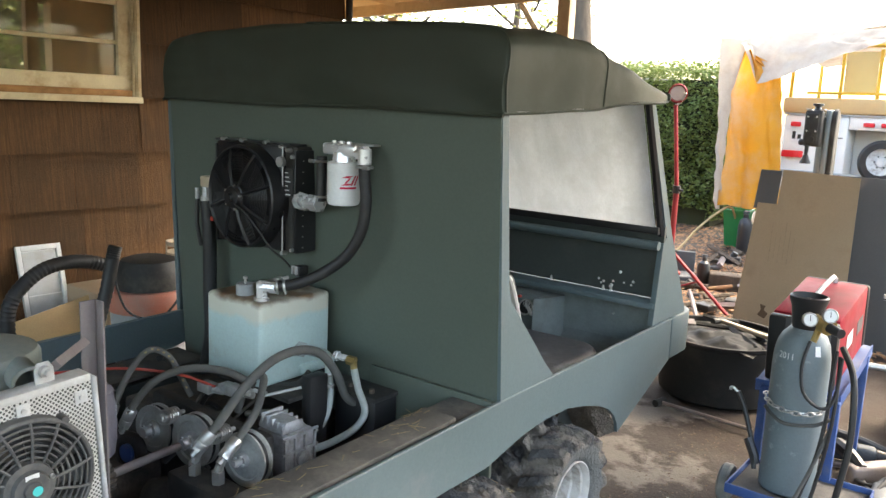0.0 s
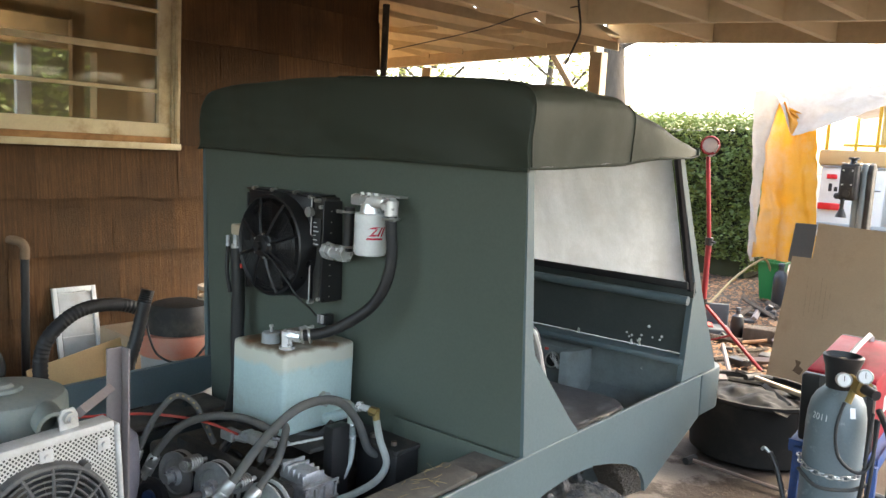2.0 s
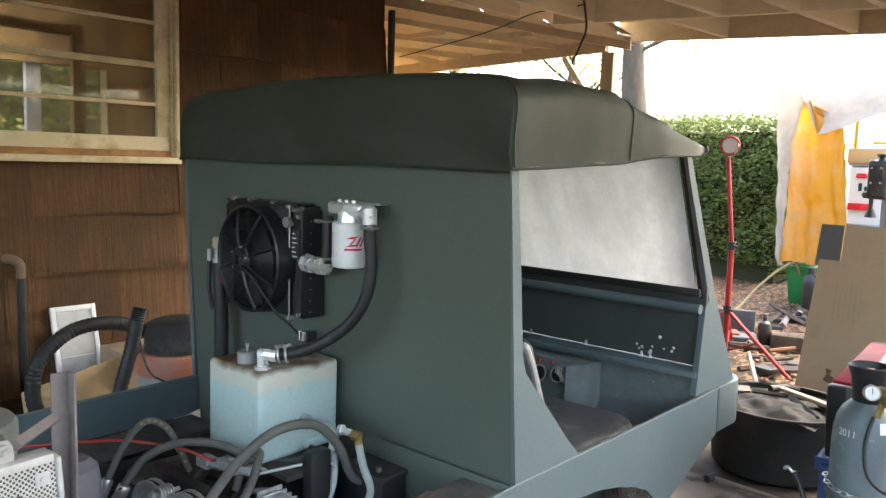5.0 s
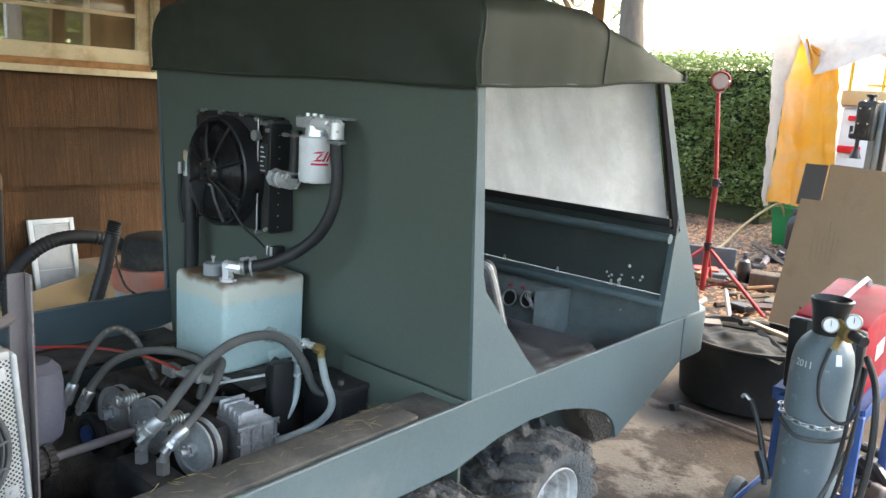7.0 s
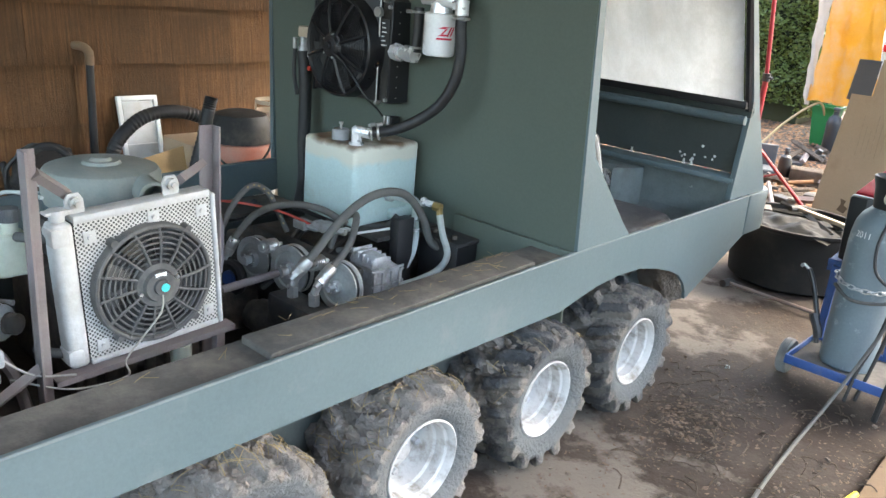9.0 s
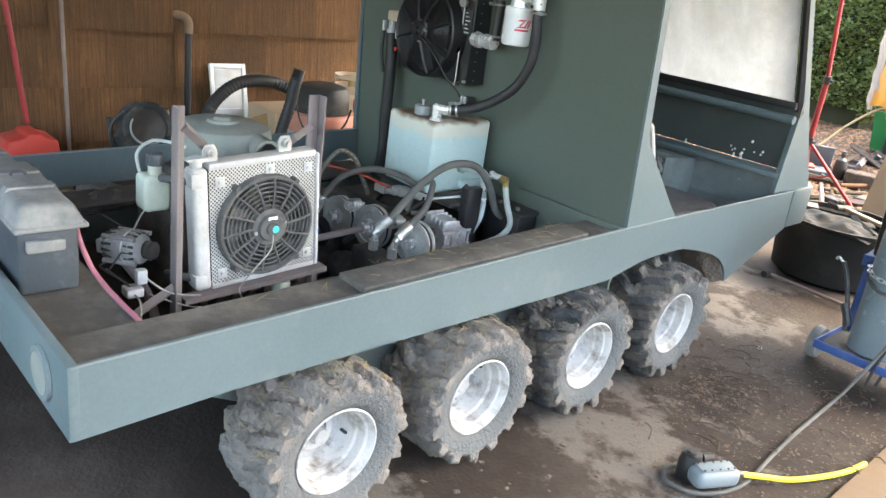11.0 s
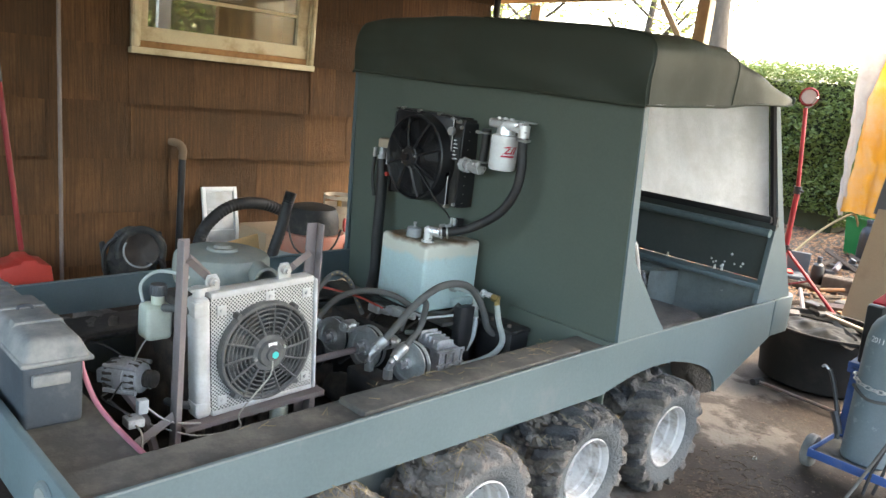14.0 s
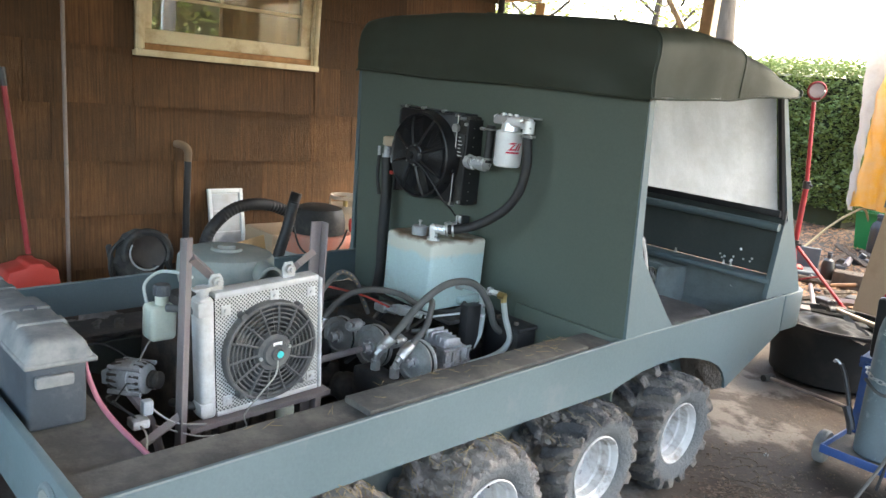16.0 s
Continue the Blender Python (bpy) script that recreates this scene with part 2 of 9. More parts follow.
def tyre_material(name, mud, rubber, at, bare, worn):
    """Dried mud packed on the tread, dusty bare rubber on the sidewall."""
    mt = surface(name, tuple(0.8 * v for v in mud), mud, rough=0.95, scale=16, dirt=rubber, dirt_scale=9, dirt_at=at, dirt_width=0.07, bump=1.0, bump_dist=0.007, vary=0.06, spec=0.2)
    n, l = mt.node_tree.nodes, mt.node_tree.links
    bs = n["Principled BSDF"]
    src = bs.inputs["Base Color"].links[0].from_socket
    tc, sep, ln, ns = n.new("ShaderNodeTexCoord"), n.new("ShaderNodeSeparateXYZ"), n.new("ShaderNodeVectorMath"), n.new("ShaderNodeTexNoise")
    flat = n.new("ShaderNodeVectorMath")
    flat.operation, ln.operation = "MULTIPLY", "LENGTH"
    flat.inputs[1].default_value = (0, 1, 1)
    l.new(tc.outputs["Object"], flat.inputs[0])
    l.new(flat.outputs[0], ln.inputs[0])
    ns.inputs["Scale"].default_value, ns.inputs["Detail"].default_value = 14, 6
    l.new(tc.outputs["Object"], ns.inputs["Vector"])
    ad = n.new("ShaderNodeMath")
    ad.operation, ad.inputs[1].default_value = "MULTIPLY_ADD", 0.05
    l.new(ns.outputs["Fac"], ad.inputs[0])
    l.new(ln.outputs["Value"], ad.inputs[2])
    r = n.new("ShaderNodeMapRange")
    r.inputs[1].default_value, r.inputs[2].default_value, r.inputs[3].default_value, r.inputs[4].default_value = 0.192, 0.212, 0.85, 0.0
    l.new(ad.outputs[0], r.inputs[0])
    k = n.new("ShaderNodeMix")
    k.data_type = "RGBA"
    l.new(r.outputs[0], k.inputs[0])
    l.new(src, k.inputs[6])
    k.inputs[7].default_value = (0.125, 0.137, 0.142, 1)
    top = n.new("ShaderNodeMapRange")
    top.inputs[1].default_value, top.inputs[2].default_value, top.inputs[4].default_value = worn, worn + 0.009, bare
    l.new(ad.outputs[0], top.inputs[0])
    k2 = n.new("ShaderNodeMix")
    k2.data_type = "RGBA"
    l.new(top.outputs[0], k2.inputs[0])
    l.new(k.outputs[2], k2.inputs[6])
    k2.inputs[7].default_value = (0.06, 0.064, 0.07, 1)
    l.new(k2.outputs[2], bs.inputs["Base Color"])
    return mt


M_tyre = tyre_material("muddy_tyre", (0.235, 0.214, 0.194), (0.13, 0.128, 0.124), 0.6, 0.35, 0.237)
M_tyredark = tyre_material("half_bare_tyre", (0.2, 0.182, 0.163), (0.045, 0.047, 0.052), 0.54, 0.85, 0.24)
M_mudlump = surface("grey_mud_lump", (0.14, 0.12, 0.102), (0.27, 0.238, 0.206), rough=0.95, scale=22, bump=0.8, bump_dist=0.006, spec=0.2)
M_rim = surface("white_rim", (0.43, 0.435, 0.43), (0.56, 0.565, 0.555), rough=0.78, scale=9, dirt=(0.22, 0.195, 0.17), dirt_scale=15, dirt_at=0.57, dirt_width=0.09, bump=0.25, vary=0.03, spec=0.3)
M_white = surface("white_enamel", (0.75, 0.76, 0.75), (0.82, 0.82, 0.81), rough=0.3, bump=0.03)
M_inset = surface("pale_mesh", (0.5, 0.52, 0.52), (0.6, 0.61, 0.61), rough=0.7, scale=20, fine=300, bump=0.4, dirt=(0.42, 0.38, 0.32), dirt_scale=7, dirt_at=0.64)
M_cream = surface("cream_paint", (0.68, 0.57, 0.37), (0.78, 0.67, 0.46), rough=0.55, scale=7, dirt=(0.4, 0.25, 0.1), dirt_scale=5, dirt_at=0.64)
M_bare = surface("bare_sill_wood", (0.36, 0.17, 0.06), (0.5, 0.27, 0.11), rough=0.7, scale=9, stretch=(3, 0.5, 3), bump=0.2, dirt=(0.2, 0.1, 0.045), dirt_scale=9, dirt_at=0.6)
M_red = surface("red_paint", (0.22, 0.012, 0.018), (0.29, 0.018, 0.024), rough=0.4, bump=0.04, dirt=(0.2, 0.06, 0.06), dirt_at=0.7)
M_redplastic = surface("red_plastic", (0.45, 0.04, 0.03), (0.5, 0.06, 0.045), rough=0.5, bump=0.05, dirt=(0.3, 0.12, 0.09), dirt_at=0.66)
M_pink = surface("pink_hose", (0.33, 0.11, 0.14), (0.4, 0.16, 0.19), rough=0.6, bump=0.03, dirt=(0.3, 0.22, 0.21), dirt_at=0.64)
M_blue = surface("blue_steel", (0.026, 0.07, 0.215), (0.038, 0.09, 0.27), rough=0.55, bump=0.05, dirt=(0.1, 0.12, 0.2), dirt_scale=9, dirt_at=0.62, dirt_width=0.1)
M_cylgrey = surface("grey_cylinder_paint", (0.115, 0.15, 0.168), (0.15, 0.187, 0.203), rough=0.42, scale=5, dirt=(0.34, 0.37, 0.37), dirt_scale=14, dirt_at=0.67, dirt_width=0.06, bump=0.12)
M_card = surface("cardboard", (0.38, 0.28, 0.18), (0.44, 0.33, 0.22), rough=0.85, scale=3, bump=0.1, dirt=(0.3, 0.21, 0.13), dirt_scale=3, dirt_at=0.7)
M_carddark = surface("brown_card", (0.11, 0.073, 0.043), (0.155, 0.105, 0.063), rough=0.85, scale=4, bump=0.1, dirt=(0.12, 0.08, 0.05), dirt_scale=5, dirt_at=0.6)
M_cardprint = surface("faded_print", (0.25, 0.18, 0.115), (0.31, 0.23, 0.15), rough=0.85, scale=60, bump=0.0, dirt=(0.4, 0.3, 0.2), dirt_scale=30, dirt_at=0.5)
M_greyboard = surface("grey_board", (0.1, 0.1, 0.105), (0.13, 0.13, 0.135), rough=0.6, scale=2, bump=0.05)
M_wood = surface("beam_wood", (0.46, 0.36, 0.23), (0.62, 0.5, 0.34), rough=0.75, scale=5, stretch=(3, 0.4, 3), bump=0.3)
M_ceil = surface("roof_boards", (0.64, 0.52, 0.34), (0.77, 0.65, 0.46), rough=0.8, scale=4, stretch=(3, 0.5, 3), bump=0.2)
M_greenplastic = surface("green_plastic", (0.012, 0.16, 0.05), (0.02, 0.21, 0.07), rough=0.45, bump=0.05)
M_orange = surface("orange_plastic", (0.5, 0.14, 0.08), (0.56, 0.2, 0.13), rough=0.5, bump=0.05, dirt=(0.4, 0.3, 0.24), dirt_at=0.62)
M_greyplastic = surface("grey_plastic", (0.3, 0.32, 0.33), (0.38, 0.4, 0.4), rough=0.55, bump=0.05, dirt=(0.3, 0.27, 0.22), dirt_at=0.66)
M_darkgrey = surface("dark_grey_plastic", (0.042, 0.052, 0.062), (0.06, 0.07, 0.08), rough=0.55, bump=0.1, dirt=(0.17, 0.175, 0.175), dirt_scale=6, dirt_at=0.66)
M_boxdust = surface("dusty_box_lid", (0.12, 0.13, 0.135), (0.17, 0.18, 0.182), rough=0.8, scale=8, dirt=(0.28, 0.275, 0.26), dirt_scale=9, dirt_at=0.54, bump=0.15)
M_airbox = surface("grey_green_plastic", (0.165, 0.195, 0.185), (0.225, 0.25, 0.235), rough=0.6, scale=6, dirt=(0.33, 0.325, 0.28), dirt_scale=5, dirt_at=0.58)
M_tan = surface("tan_board", (0.5, 0.33, 0.16), (0.58, 0.4, 0.2), rough=0.75, bump=0.1)
M_beige = surface("beige_steel", (0.45, 0.36, 0.26), (0.52, 0.43, 0.32), rough=0.5, bump=0.05, dirt=(0.3, 0.22, 0.15), dirt_at=0.7)
M_muffler = surface("purple_grey_steel", (0.12, 0.115, 0.14), (0.17, 0.16, 0.19), rough=0.6, scale=8, bump=0.15, dirt=(0.22, 0.2, 0.2), dirt_at=0.6)
M_yellow = surface("yellow_cord", (0.75, 0.55, 0.02), (0.8, 0.62, 0.05), rough=0.5, bump=0.03)
M_tarp = surface("orange_tarp", (0.5, 0.2, 0.012), (0.6, 0.28, 0.03), rough=0.55, scale=2, trans=0.5, bump=0.2, dirt=(0.46, 0.33, 0.22), dirt_scale=1.1, dirt_at=0.58, dirt_width=0.14)
M_whitetarp = surface("white_tarp", (0.33, 0.285, 0.24), (0.43, 0.375, 0.32), rough=0.6, scale=2, trans=0.22, bump=0.1, dirt=(0.24, 0.18, 0.14), dirt_scale=1.5, dirt_at=0.6)
M_screenyellow = surface("tent_screen", (0.82, 0.72, 0.42), (0.88, 0.78, 0.48), rough=0.6, scale=2, trans=0.5, bump=0.05)
M_bark = surface("bark", (0.06, 0.045, 0.034), (0.14, 0.11, 0.085), rough=0.9, scale=6, stretch=(3, 3, 0.5), bump=0.8, bump_dist=0.02)
M_leaf = surface("hedge_leaf", (0.085, 0.13, 0.03), (0.16, 0.2, 0.06), rough=0.5, scale=1.3, trans=0.3, bump=0.0)
M_treeleaf = surface("tree_leaf", (0.2, 0.22, 0.06), (0.3, 0.32, 0.1), rough=0.5, scale=1.3, trans=0.45, bump=0.0)
M_hedgecore = surface("hedge_core_fill", (0.018, 0.025, 0.01), (0.03, 0.035, 0.015), rough=0.9, scale=9)
M_litter = surface("dry_leaf", (0.15, 0.075, 0.038), (0.31, 0.17, 0.085), rough=0.8, scale=14, bump=0.1)
M_straw = surface("straw", (0.23, 0.17, 0.085), (0.33, 0.255, 0.135), rough=0.8, scale=20, bump=0.0)
M_crumb = surface("soil_crumb", (0.07, 0.05, 0.038), (0.17, 0.128, 0.098), rough=0.9, scale=25, bump=0.3, spec=0.2)
M_mud = surface("dried_mud", (0.12, 0.1, 0.082), (0.2, 0.168, 0.14), rough=0.95, scale=12, bump=0.9, bump_dist=0.012, spec=0.2)
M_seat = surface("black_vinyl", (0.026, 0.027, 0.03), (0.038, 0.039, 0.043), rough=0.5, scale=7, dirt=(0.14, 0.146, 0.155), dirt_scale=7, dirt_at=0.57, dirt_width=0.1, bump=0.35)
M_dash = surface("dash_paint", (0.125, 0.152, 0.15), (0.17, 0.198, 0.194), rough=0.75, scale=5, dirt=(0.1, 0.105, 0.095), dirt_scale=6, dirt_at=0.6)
M_print = surface("dark_print", (0.02, 0.02, 0.02), (0.03, 0.03, 0.03), rough=0.6, bump=0.0)
M_redprint = surface("red_print", (0.6, 0.01, 0.05), (0.65, 0.02, 0.07), rough=0.4, bump=0.0)
M_whiteprint = surface("white_print", (0.7, 0.7, 0.7), (0.78, 0.78, 0.78), rough=0.5, bump=0.0)
M_cyan = surface("cyan_sticker", (0.05, 0.5, 0.5), (0.08, 0.6, 0.58), rough=0.35, bump=0.0)
M_lightlens = surface("lamp_glass", (0.4, 0.33, 0.31), (0.55, 0.48, 0.45), rough=0.15, bump=0.0)
M_tail = surface("red_lens", (0.6, 0.02, 0.03), (0.7, 0.03, 0.04), rough=0.2, bump=0.0)
M_trailer = surface("trailer_skin", (0.66, 0.65, 0.62), (0.74, 0.73, 0.7), rough=0.4, scale=2, bump=0.05)
M_yellowframe = surface("yellow_frame", (0.75, 0.42, 0.04), (0.8, 0.5, 0.08), rough=0.5, bump=0.02)
M_core = surface("radiator_core", (0.05, 0.053, 0.057), (0.08, 0.083, 0.087), rough=0.7, metal=0.3)
M_wire = surface("pale_wire", (0.3, 0.29, 0.26), (0.38, 0.37, 0.33), rough=0.6, bump=0.0)
M_engine = surface("grimy_iron", (0.03, 0.028, 0.026), (0.07, 0.062, 0.055), rough=0.75, scale=12, dirt=(0.16, 0.13, 0.1), dirt_scale=11, dirt_at=0.6, bump=0.4)
M_visor = surface("brown_visor", (0.035, 0.026, 0.022), (0.055, 0.042, 0.036), rough=0.5, scale=9, dirt=(0.09, 0.07, 0.055), dirt_at=0.64)
M_cover = surface("black_sheeting", (0.012, 0.012, 0.012), (0.018, 0.018, 0.018), rough=0.62, scale=9, bump=0.1, spec=0.1)
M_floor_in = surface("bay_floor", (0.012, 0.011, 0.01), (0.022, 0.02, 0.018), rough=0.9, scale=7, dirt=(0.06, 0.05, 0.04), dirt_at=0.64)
M_fanguard = surface("dusty_fan_guard", (0.055, 0.056, 0.058), (0.09, 0.09, 0.09), rough=0.6, scale=14, dirt=(0.16, 0.155, 0.145), dirt_scale=12, dirt_at=0.58, bump=0.1)
M_bright = surface("bright_fitting", (0.72, 0.72, 0.71), (0.82, 0.82, 0.81), rough=0.3, metal=0.5, scale=20, dirt=(0.5, 0.47, 0.42), dirt_scale=22, dirt_at=0.85, dirt_width=0.15, bump=0.03)
M_toolgrey = surface("blue_grey_tool", (0.13, 0.165, 0.185), (0.19, 0.225, 0.24), rough=0.5, scale=12, dirt=(0.2, 0.18, 0.15), dirt_at=0.62)
M_polesteel = surface("brown_pole", (0.2, 0.155, 0.135), (0.29, 0.235, 0.205), rough=0.55, scale=9, metal=0.2)
M_weldred = surface("welder_red", (0.3, 0.012, 0.025), (0.38, 0.02, 0.035), rough=0.6, bump=0.04, dirt=(0.13, 0.05, 0.05), dirt_at=0.66, spec=0.2)
M_tubrubber = surface("dull_tub_rubber", (0.014, 0.014, 0.014), (0.025, 0.024, 0.023), rough=0.85, scale=5, dirt=(0.05, 0.044, 0.038), dirt_at=0.64, spec=0.2)
M_pulley = surface("pulley_steel", (0.4, 0.41, 0.4), (0.54, 0.55, 0.53), rough=0.42, metal=0.5, scale=9, dirt=(0.2, 0.17, 0.13), dirt_scale=12, dirt_at=0.68, dirt_width=0.2, bump=0.1)
M_edge = surface("worn_paint_edge", (0.125, 0.16, 0.165), (0.17, 0.2, 0.2), rough=0.6, scale=9, dirt=(0.28, 0.29, 0.28), dirt_scale=7, dirt_at=0.66, dirt_width=0.06)
M_room = surface("room_wall", (0.47, 0.29, 0.13), (0.55, 0.35, 0.165), rough=0.8, scale=2, bump=0.0)


def shingle_material():
    mt = surface("cedar_shingle", (0.076, 0.036, 0.0155), (0.27, 0.138, 0.062), rough=0.65, scale=30, stretch=(1, 3.0, 0.05), fine=70, bump=1.0, bump_dist=0.014,
                 dirt=(0.085, 0.056, 0.036), dirt_scale=1.5, dirt_at=0.56, dirt_width=0.2, vary=0.34, spec=0.15)
    return mt


M_shingle = shingle_material()


def tank_material():
    """Milky polyethylene with a darker band of oil and rusty stains round the top."""
    mt = surface("milky_tank", (0.53, 0.7, 0.68), (0.6, 0.755, 0.73), rough=0.4, scale=5, bump=0.05, dirt=(0.4, 0.4, 0.33), dirt_scale=6, dirt_at=0.66, dirt_width=0.12, trans=0.15)
    n, l = mt.node_tree.nodes, mt.node_tree.links
    bs = n["Principled BSDF"]
    src = bs.inputs["Base Color"].links[0].from_socket
    tc = n.new("ShaderNodeTexCoord")
    sep = n.new("ShaderNodeSeparateXYZ")
    l.new(tc.outputs["Object"], sep.inputs[0])
    ns = n.new("ShaderNodeTexNoise")
    ns.inputs["Scale"].default_value, ns.inputs["Detail"].default_value = 14, 6
    l.new(tc.outputs["Object"], ns.inputs["Vector"])
    ad = n.new("ShaderNodeMath")
    ad.operation = "MULTIPLY_ADD"
    l.new(ns.outputs["Fac"], ad.inputs[0])
    ad.inputs[1].default_value = 0.06
    l.new(sep.outputs["Z"], ad.inputs[2])
    prev = src
    for lo, hi, c in ((0.816, 0.834, (0.72, 0.71, 0.61)), (0.868, 0.888, (0.2, 0.105, 0.05))):
        r = n.new("ShaderNodeMapRange")
        r.inputs[1].default_value, r.inputs[2].default_value = lo, hi
        l.new(ad.outputs[0], r.inputs[0])
        k = n.new("ShaderNodeMix")
        k.data_type = "RGBA"
        l.new(r.outputs[0], k.inputs[0])
        l.new(prev, k.inputs[6])
        k.inputs[7].default_value = (*c, 1)
        prev = k.outputs[2]
    l.new(prev, bs.inputs["Base Color"])
    return mt


M_tank = tank_material()
M_bottle = surface("milky_bottle", (0.6, 0.65, 0.55), (0.68, 0.72, 0.62), rough=0.4, scale=8, bump=0.03, trans=0.3, dirt=(0.45, 0.45, 0.36), dirt_at=0.7)


def glass_material(name, tint, rough):
    mt = bpy.data.materials.new(name)
    mt.use_nodes = True
    bs = mt.node_tree.nodes["Principled BSDF"]
    bs.inputs["Base Color"].default_value = (*tint, 1)
    bs.inputs["Roughness"].default_value = rough
    bs.inputs["Transmission Weight"].default_value = 1.0
    bs.inputs["IOR"].default_value = 1.45
    return mt


M_glass = glass_material("window_glass", (0.9, 0.93, 0.9), 0.02)


def dusty_glass_material():
    """Old window glass under a thin uneven film of brown dust."""
    mt = glass_material("dusty_window_glass", (0.9, 0.92, 0.86), 0.03)
    n, l = mt.node_tree.nodes, mt.node_tree.links
    film, ms = n.new("ShaderNodeBsdfDiffuse"), n.new("ShaderNodeMixShader")
    film.inputs[0].default_value = (0.2, 0.145, 0.08, 1)
    tc, mp, ns, r = n.new("ShaderNodeTexCoord"), n.new("ShaderNodeMapping"), n.new("ShaderNodeTexNoise"), n.new("ShaderNodeMapRange")
    mp.inputs["Scale"].default_value = (1, 1, 0.35)
    ns.inputs["Scale"].default_value, ns.inputs["Detail"].default_value = 7, 7
    l.new(tc.outputs["Object"], mp.inputs[0])
    l.new(mp.outputs[0], ns.inputs["Vector"])
    r.inputs[1].default_value, r.inputs[2].default_value, r.inputs[3].default_value, r.inputs[4].default_value = 0.35, 0.7, 0.3, 0.52
    l.new(ns.outputs["Fac"], r.inputs[0])
    l.new(r.outputs[0], ms.inputs[0])
    l.new(n["Principled BSDF"].outputs[0], ms.inputs[1])
    l.new(film.outputs[0], ms.inputs[2])
    l.new(ms.outputs[0], n["Material Output"].inputs[0])
    return mt


M_dustglass = dusty_glass_material()


def screen_material():
    """Hazed clear vinyl: most of the light is scattered."""
    mt = surface("hazed_vinyl", (0.44, 0.475, 0.495), (0.82, 0.84, 0.855), rough=0.45, scale=2.6, stretch=(2.2, 1, 0.7), bump=0.1, trans=0.78, dirt=(0.52, 0.53, 0.53), dirt_scale=6, dirt_at=0.6)
    n, l = mt.node_tree.nodes, mt.node_tree.links
    out = n["Material Output"]
    src = out.inputs[0].links[0].from_socket
    tr = n.new("ShaderNodeBsdfTransparent")
    ms = n.new("ShaderNodeMixShader")
    ms.inputs[0].default_value = 0.12
    l.new(src, ms.inputs[1])
    l.new(tr.outputs[0], ms.inputs[2])
    l.new(ms.outputs[0], out.inputs[0])
    return mt


M_screen = screen_material()


def ground_material():
    """Brown earth with pale dusty patches and small stones."""
    mt = surface("earth", (0.026, 0.019, 0.015), (0.05, 0.037, 0.03), rough=0.85, scale=1.6, fine=70, bump=0.4, bump_dist=0.01, dirt=(0.08, 0.066, 0.055), dirt_scale=1.7, dirt_at=0.6, dirt_width=0.13, spec=0.25)
    n, l = mt.node_tree.nodes, mt.node_tree.links
    bs = n["Principled BSDF"]
    src = bs.inputs["Base Color"].links[0].from_socket
    tc, sep = n.new("ShaderNodeTexCoord"), n.new("ShaderNodeSeparateXYZ")
    l.new(tc.outputs["Object"], sep.inputs[0])
    def node(op, *ins):
        q = n.new("ShaderNodeMath")
        q.operation = op
        for i, v in enumerate(ins):
            if isinstance(v, (int, float)):
                q.inputs[i].default_value = v
            else:
                l.new(v, q.inputs[i])
        return q.outputs[0]
    near = None
    for cx, cy, size in ((-0.8, 1.72, 0.34), (-1.12, 3.05, 0.26), (-1.36, 3.6, 0.3), (-0.85, 0.7, 0.25)):
        dx = node("POWER", node("ABSOLUTE", node("ADD", sep.outputs["X"], -cx)), 2.0)
        dy = node("POWER", node("ABSOLUTE", node("ADD", sep.outputs["Y"], -cy)), 2.0)
        dist = node("DIVIDE", node("SQRT", node("ADD", dx, dy)), size)
        near = dist if near is None else node("MINIMUM", near, dist)
    ns = n.new("ShaderNodeTexNoise")
    ns.inputs["Scale"].default_value, ns.inputs["Detail"].default_value, ns.inputs["Roughness"].default_value = 4.2, 9, 0.66
    l.new(tc.outputs["Object"], ns.inputs["Vector"])
    dust = node("MULTIPLY_ADD", node("MINIMUM", near, 1.9), -0.16, ns.outputs["Fac"])
    r = n.new("ShaderNodeMapRange")
    r.inputs[1].default_value, r.inputs[2].default_value, r.inputs[4].default_value = 0.345, 0.44, 0.9
    l.new(dust, r.inputs[0])
    k = n.new("ShaderNodeMix")
    k.data_type = "RGBA"
    l.new(r.outputs[0], k.inputs[0])
    l.new(src, k.inputs[6])
    k.inputs[7].default_value = (0.155, 0.136, 0.118, 1)
    l.new(k.outputs[2], bs.inputs["Base Color"])
    return mt


M_ground = ground_material()

# ---- ground, house wall, carport roof ----
def axis_lines(near_lo, near_hi, step, far):
    core = [near_lo + step * i for i in range(int((near_hi - near_lo) / step) + 1)]
    out = [0.6, 1.5, 3.5, 8, 20, 60, 160, far]
    return [near_lo - d for d in out[::-1]] + core + [core[-1] + d for d in out]


def build_ground():
    bm = B()
    xs, ys = axis_lines(-5.2, 2.8, 0.08, 500), axis_lines(-2.0, 14.0, 0.1, 500)
    def z(x, y):
        p = Vector((x, y, 0))
        near = max(0.0, 1 - max(0, abs(x + 1) - 5, abs(y - 6) - 9) / 4)
        h = 0.012 * noise.noise(p * 1.3) + 0.006 * noise.noise(p * 5) + 0.003 * noise.noise(p * 17)
        return near * (h - 0.008)
    rows = [[bm.verts.new((x, y, z(x, y))) for y in ys] for x in xs]
    for a, b in zip(rows, rows[1:]):
        for j in range(len(ys) - 1):
            bm.faces.new((a[j], b[j], b[j + 1], a[j + 1]))
    solid("ground", bm, M_ground, "packed brown earth floor with pale dusty patches", "ground", kind="structure")


build_ground()

WX = -4.41
WIN = (1.515, 2.765, 1.44, 2.55)


